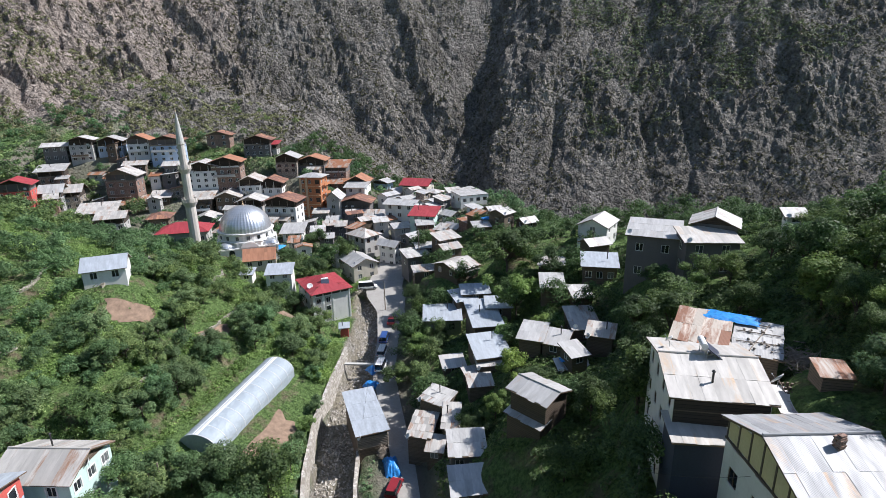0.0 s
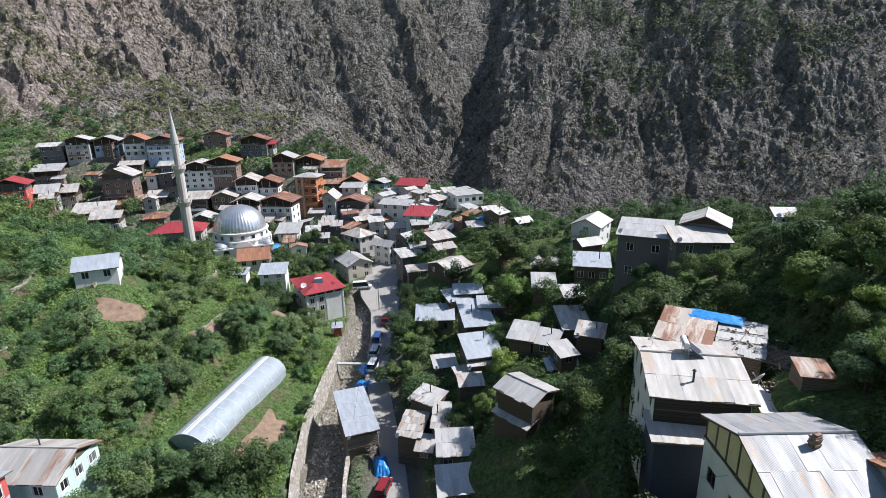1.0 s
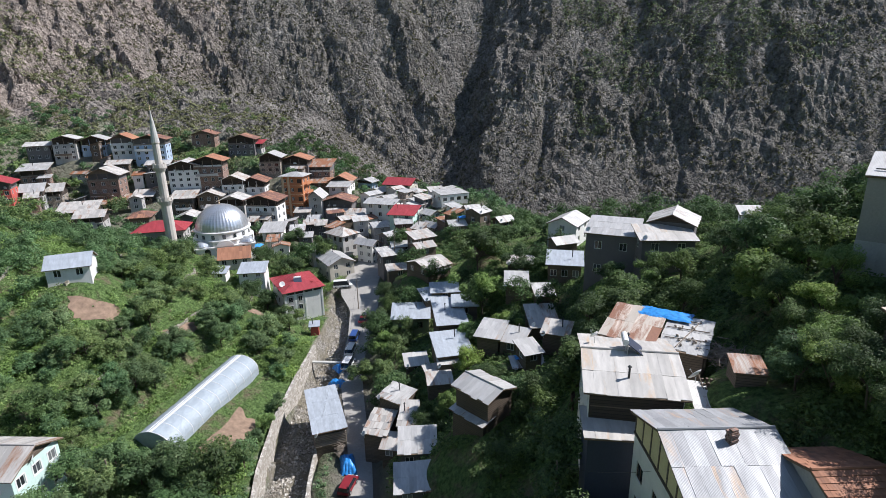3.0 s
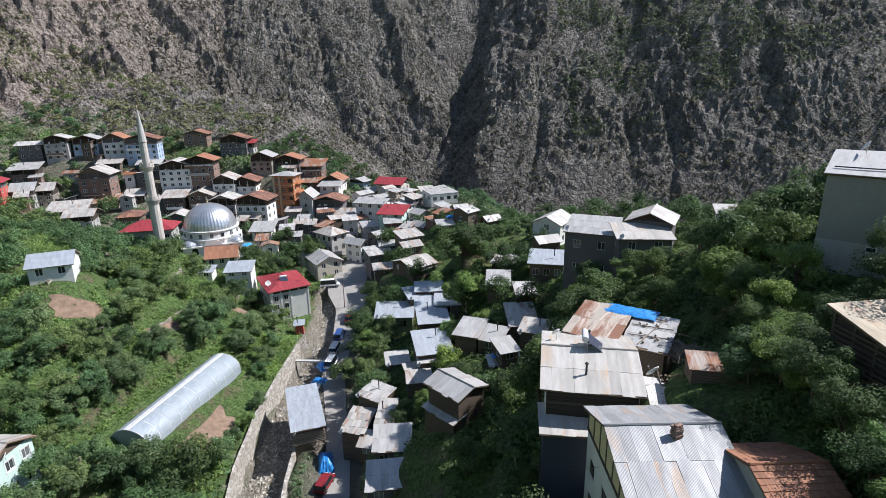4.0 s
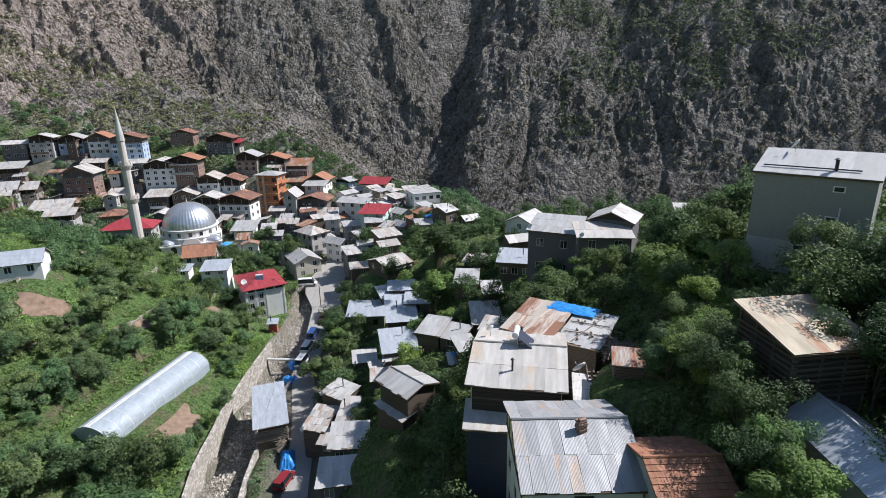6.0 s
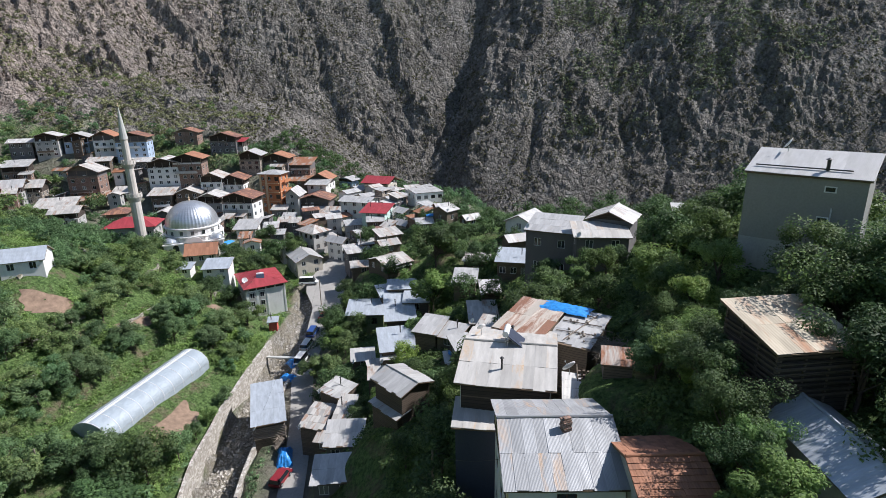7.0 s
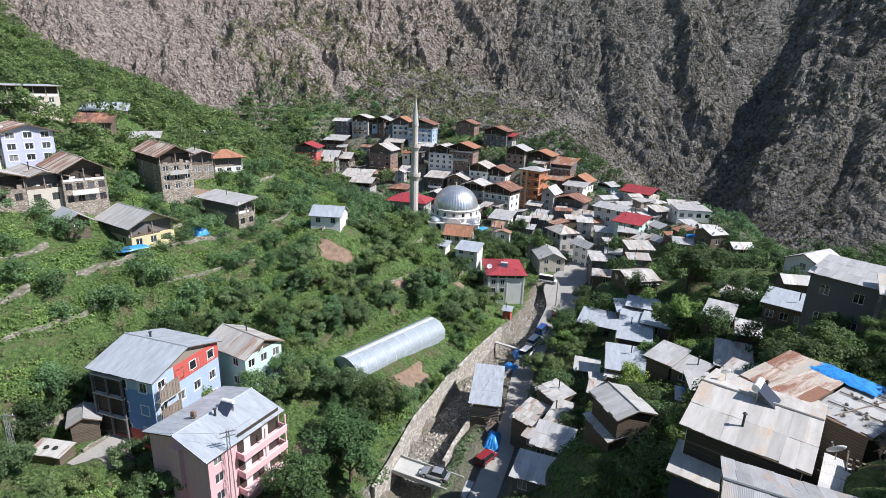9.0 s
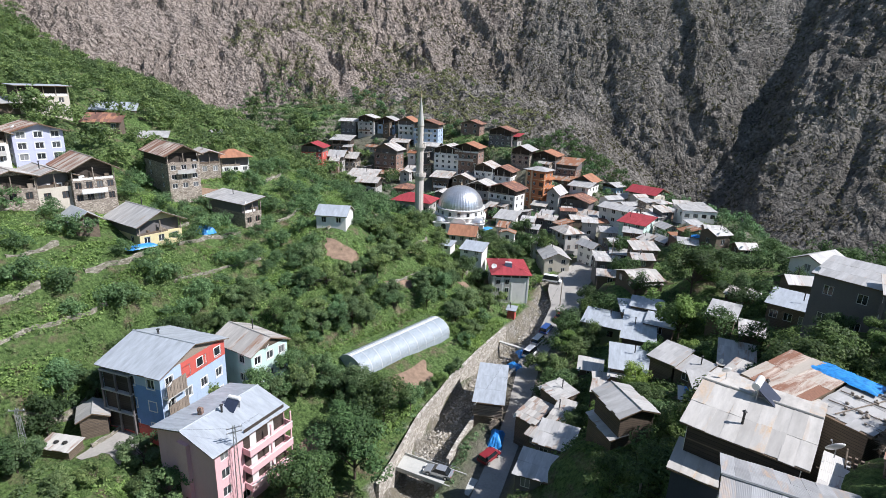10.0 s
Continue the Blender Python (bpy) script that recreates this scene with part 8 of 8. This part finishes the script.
# trees that stand out by themselves along the street, the stream and the near houses
for kind, x, y, s in (("walnut", -9.5, 105.0, 1.0), ("walnut", -7.5, 113.0, 0.8), ("walnut", -9.0, 121.0, 0.8), ("bright", -7.0, 97.0, 1.0), ("orchard", -11.0, 92.5, 1.2), ("bright", 12.5, 98.5, 1.45), ("walnut", 12.5, 116.0, 1.35),
                      ("walnut", 17.0, 121.0, 1.0), ("walnut", -7.5, 146.5, 0.7), ("walnut", -37.0, 150.0, 1.1), ("walnut", -33.0, 155.0, 1.0), ("walnut", -41.0, 116.5, 0.85), ("walnut", -38.5, 121.0, 0.8), ("walnut", -22.5, 49.0, 1.25), ("walnut", -24.2, 41.5, 1.1),
                      ("walnut", -25.5, 60.0, 1.2), ("walnut", -28.0, 53.0, 1.0), ("walnut", -31.5, 61.0, 0.7), ("orchard", -24.2, 66.0, 1.0), ("orchard", -24.6, 72.0, 0.7), ("bright", -24.8, 77.5, 0.55), ("orchard", -24.6, 83.0, 0.65), ("walnut", 37.5, 69.0, 0.55), ("walnut", 44.0, 65.0, 0.7), ("bright", 38.0, 52.0, 1.1), ("walnut", 41.0, 58.0, 1.0),
                      ("bright", 40.5, 45.0, 0.75), ("bright", 37.8, 42.0, 0.8), ("bright", 36.0, 38.0, 0.8), ("walnut", 34.0, 34.0, 0.6), ("bright", 33.8, 25.0, 0.6), ("bright", 33.2, 22.0, 0.7), ("orchard", 32.5, 36.0, 1.0),
                      ("walnut", 52.0, 60.0, 1.0), ("walnut", 55.0, 72.0, 0.8), ("walnut", 20.5, 108.0, 0.9), ("orchard", -4.0, 84.0, 1.0), ("bright", 6.0, 69.0, 0.7), ("bright", 9.0, 75.0, 0.8),
                      ("walnut", 33.4, 30.5, 0.62), ("walnut", 33.2, 27.0, 0.6), ("walnut", 33.0, 24.6, 0.5), ("bright", 33.4, 21.4, 0.5), ("bright", 40.6, 35.8, 0.75), ("walnut", 38.6, 35.8, 0.65), ("walnut", 43.2, 33.0, 1.0), ("walnut", 45.4, 33.0, 1.1), ("bright", 39.6, 38.6, 0.7), ("walnut", 47.0, 31.5, 1.15), ("bright", 33.0, 33.5, 0.7), ("walnut", 31.5, 79.5, 0.55), ("walnut", 36.0, 75.0, 0.6), ("walnut", 40.5, 73.5, 0.6), ("walnut", 45.0, 73.0, 0.65),
                      ("walnut", 48.0, 69.0, 0.65), ("bright", 34.0, 71.0, 0.6), ("walnut", -3.0, 99.0, 0.7), ("orchard", -4.5, 93.0, 1.0), ("walnut", -8.0, 102.0, 0.9), ("orchard", -6.0, 88.0, 1.1), ("bright", 9.5, 91.5, 0.9), ("walnut", -41.0, 160.0, 0.9),
                      ("walnut", -31.0, 150.5, 0.9), ("walnut", 41.6, 28.6, 0.85), ("walnut", -45.0, 137.0, 0.75), ("walnut", -38.0, 139.0, 0.7), ("orchard", -49.0, 45.5, 1.0), ("walnut", -60.0, 40.0, 0.9), ("walnut", -61.0, 50.0, 0.8), ("bright", 15.5, 84.5, 0.8), ("orchard", 14.6, 60.5, 0.9)):
    tree(kind, x, y, s, rng=rng)


def undergrowth(name, label, x0, x1, y0, y1, count, per, size, material, seed, radius=(0.3, 0.9), test=None):
    """Weeds, bushes and crops that nobody could count, as one mesh of leaves on the ground."""
    g = np.random.default_rng(seed)
    x, y = g.uniform(x0, x1, count), g.uniform(y0, y1, count)
    ok = np.array([free(a, b, 0.2) for a, b in zip(x, y)])
    if test is not None:
        ok &= test(x, y)
    x, y = x[ok], y[ok]
    r = g.uniform(*radius, len(x))
    z = ground(x, y) + r * 0.35
    me = leaf_mesh(name, np.stack([x, y, z, r], 1), per, size, material, seed, 0.7)
    return tagged(new(name, me), label, "undergrowth", kind="stuff")


undergrowth("garden_weeds", "low green weeds, vines and bean rows of the terraced gardens", -112, -24, 12, 150, 15000, 15, 0.27, M_LEAF_C, 3, (0.35, 0.85),
            test=lambda x, y: (band(x, y) > 0.4) | (fbm(x / 14, y / 14, 3, 5) > 0.2))
undergrowth("garden_bushes", "dark green bushes and hedges between the terraces", -112, -25, 12, 150, 4200, 34, 0.26, M_LEAF_B, 13, (0.6, 1.3),
            test=lambda x, y: (band(x, y) < 0.5) & (fbm(x / 11, y / 11, 3, 25) > -0.1))
undergrowth("bean_rows", "bright green rows of beans and vines in the gardens", -110, -24, 26, 140, 26000, 17, 0.27, M_LEAF_E, 17, (0.45, 0.85),
            test=lambda x, y: (band(x, y) > 0.55) & (band(x, y) < 0.95) & (fbm(x / 16 + 3, y / 16, 2, 45) > -0.25))
undergrowth("dry_grass", "pale dry grass along the terrace edges", -112, -26, 14, 146, 5200, 16, 0.2, M_LEAF_DRY, 27, (0.25, 0.55),
            test=lambda x, y: ((band(x, y) > 0.92) | (band(x, y) < 0.06)) & (fbm(x / 9 + 5, y / 9, 2, 47) > -0.1))
undergrowth("slope_bushes", "dense dark bushes on the shaded slope", -3, 70, 12, 112, 9000, 26, 0.33, M_LEAF_A, 4, (0.4, 1.1))
undergrowth("stream_weeds", "weeds and brambles along the stream and the street", -32, 4, 45, 130, 1800, 24, 0.25, M_LEAF_B, 8, (0.3, 0.8),
            test=lambda x, y: np.abs(np.abs(x - np.interp(y, RIVER_Y, RIVER_X)) - 5.2) < 0.9)
undergrowth("far_bushes", "green bushes between the upper houses and along the hill foot", -210, 110, 135, 236, 10000, 14, 0.6, M_LEAF_B, 5, (0.6, 1.5),
            test=lambda x, y: (y > 216) | (x < -150) | (x > 0) | (fbm(x / 8, y / 8, 2, 4) > 0.12))
undergrowth("mountain_scrub", "sparse olive scrub dotted over the rocky slopes", -330, 330, 225, 455, 34000, 6, 0.85, M_LEAF_D, 6, (0.4, 1.2),
            test=lambda x, y: (fbm(x / 30, y / 30, 3, 15) > -0.3) & ((x > -95) | (y > 318)))
undergrowth("vine_rows", "green vine rows planted along the high terraces", -212, -165, 184, 226, 2600, 22, 0.5, M_LEAF_B, 19, (0.5, 0.9),
            test=lambda x, y: np.sin(ground(x, y) * 2.4) > 0.1)
undergrowth("hill_grass", "dry olive grass and scrub on the shoulder behind the village", -250, -80, 214, 312, 11000, 9, 0.75, M_LEAF_F, 21, (0.5, 1.3),
            test=lambda x, y: fbm(x / 22, y / 22, 3, 55) > -0.12)
undergrowth("ridge_grass", "green scrub high on the mountain side", 85, 260, 335, 430, 13000, 6, 0.85, M_LEAF_F, 22, (0.5, 1.3),
            test=lambda x, y: fbm(x / 26, y / 26, 3, 57) > 0.0)
undergrowth("maize_patch", "dense bright green maize and vines between greenhouse and stream wall", -31.5, -24.0, 84, 104, 900, 40, 0.3, M_LEAF_C, 23, (0.5, 1.1))
undergrowth("bank_bushes", "dense green bushes and brambles on the bank beside the near houses", 27.5, 37.0, 22.0, 46.0, 1500, 46, 0.17, M_LEAF_A, 41, (0.4, 0.9))


def rubble(count, seed):
    """Loose boulders and stones of the stream bed, as one mesh."""
    g = np.random.default_rng(seed)
    y = g.uniform(58, 132, count)
    x = np.interp(y, RIVER_Y, RIVER_X) + g.uniform(-1, 1, count) * np.interp(y, [50, 66, 80, 99, 115, 132], [2.6, 3.0, 3.2, 3.0, 2.2, 1.8])
    z = ground(x, y)
    r = 0.07 + 0.34 * g.random(count) ** 4
    form = np.array([(1, 0, 0), (0, 1, 0), (-1, 0, 0), (0, -1, 0), (0, 0, 0.8), (0, 0, -0.8)], float)
    side = np.array([(0, 1, 4), (1, 2, 4), (2, 3, 4), (3, 0, 4), (1, 0, 5), (2, 1, 5), (3, 2, 5), (0, 3, 5)])
    co = form[None] * r[:, None, None] * g.uniform(0.6, 1.4, (count, 6, 1)) + g.normal(size=(count, 6, 3)) * r[:, None, None] * 0.12 + np.stack([x, y, z + r * 0.2], 1)[:, None]
    me = bpy.data.meshes.new("stream_rubble")
    me.from_pydata(co.reshape(-1, 3).tolist(), [], (side[None] + 6 * np.arange(count)[:, None, None]).reshape(-1, 3).tolist())
    me.materials.append(M_WALLSTONE)
    return tagged(new("stream_rubble", me), "pale loose stones and boulders of the stream bed", "stones", kind="stuff")


rubble(4200, 12)
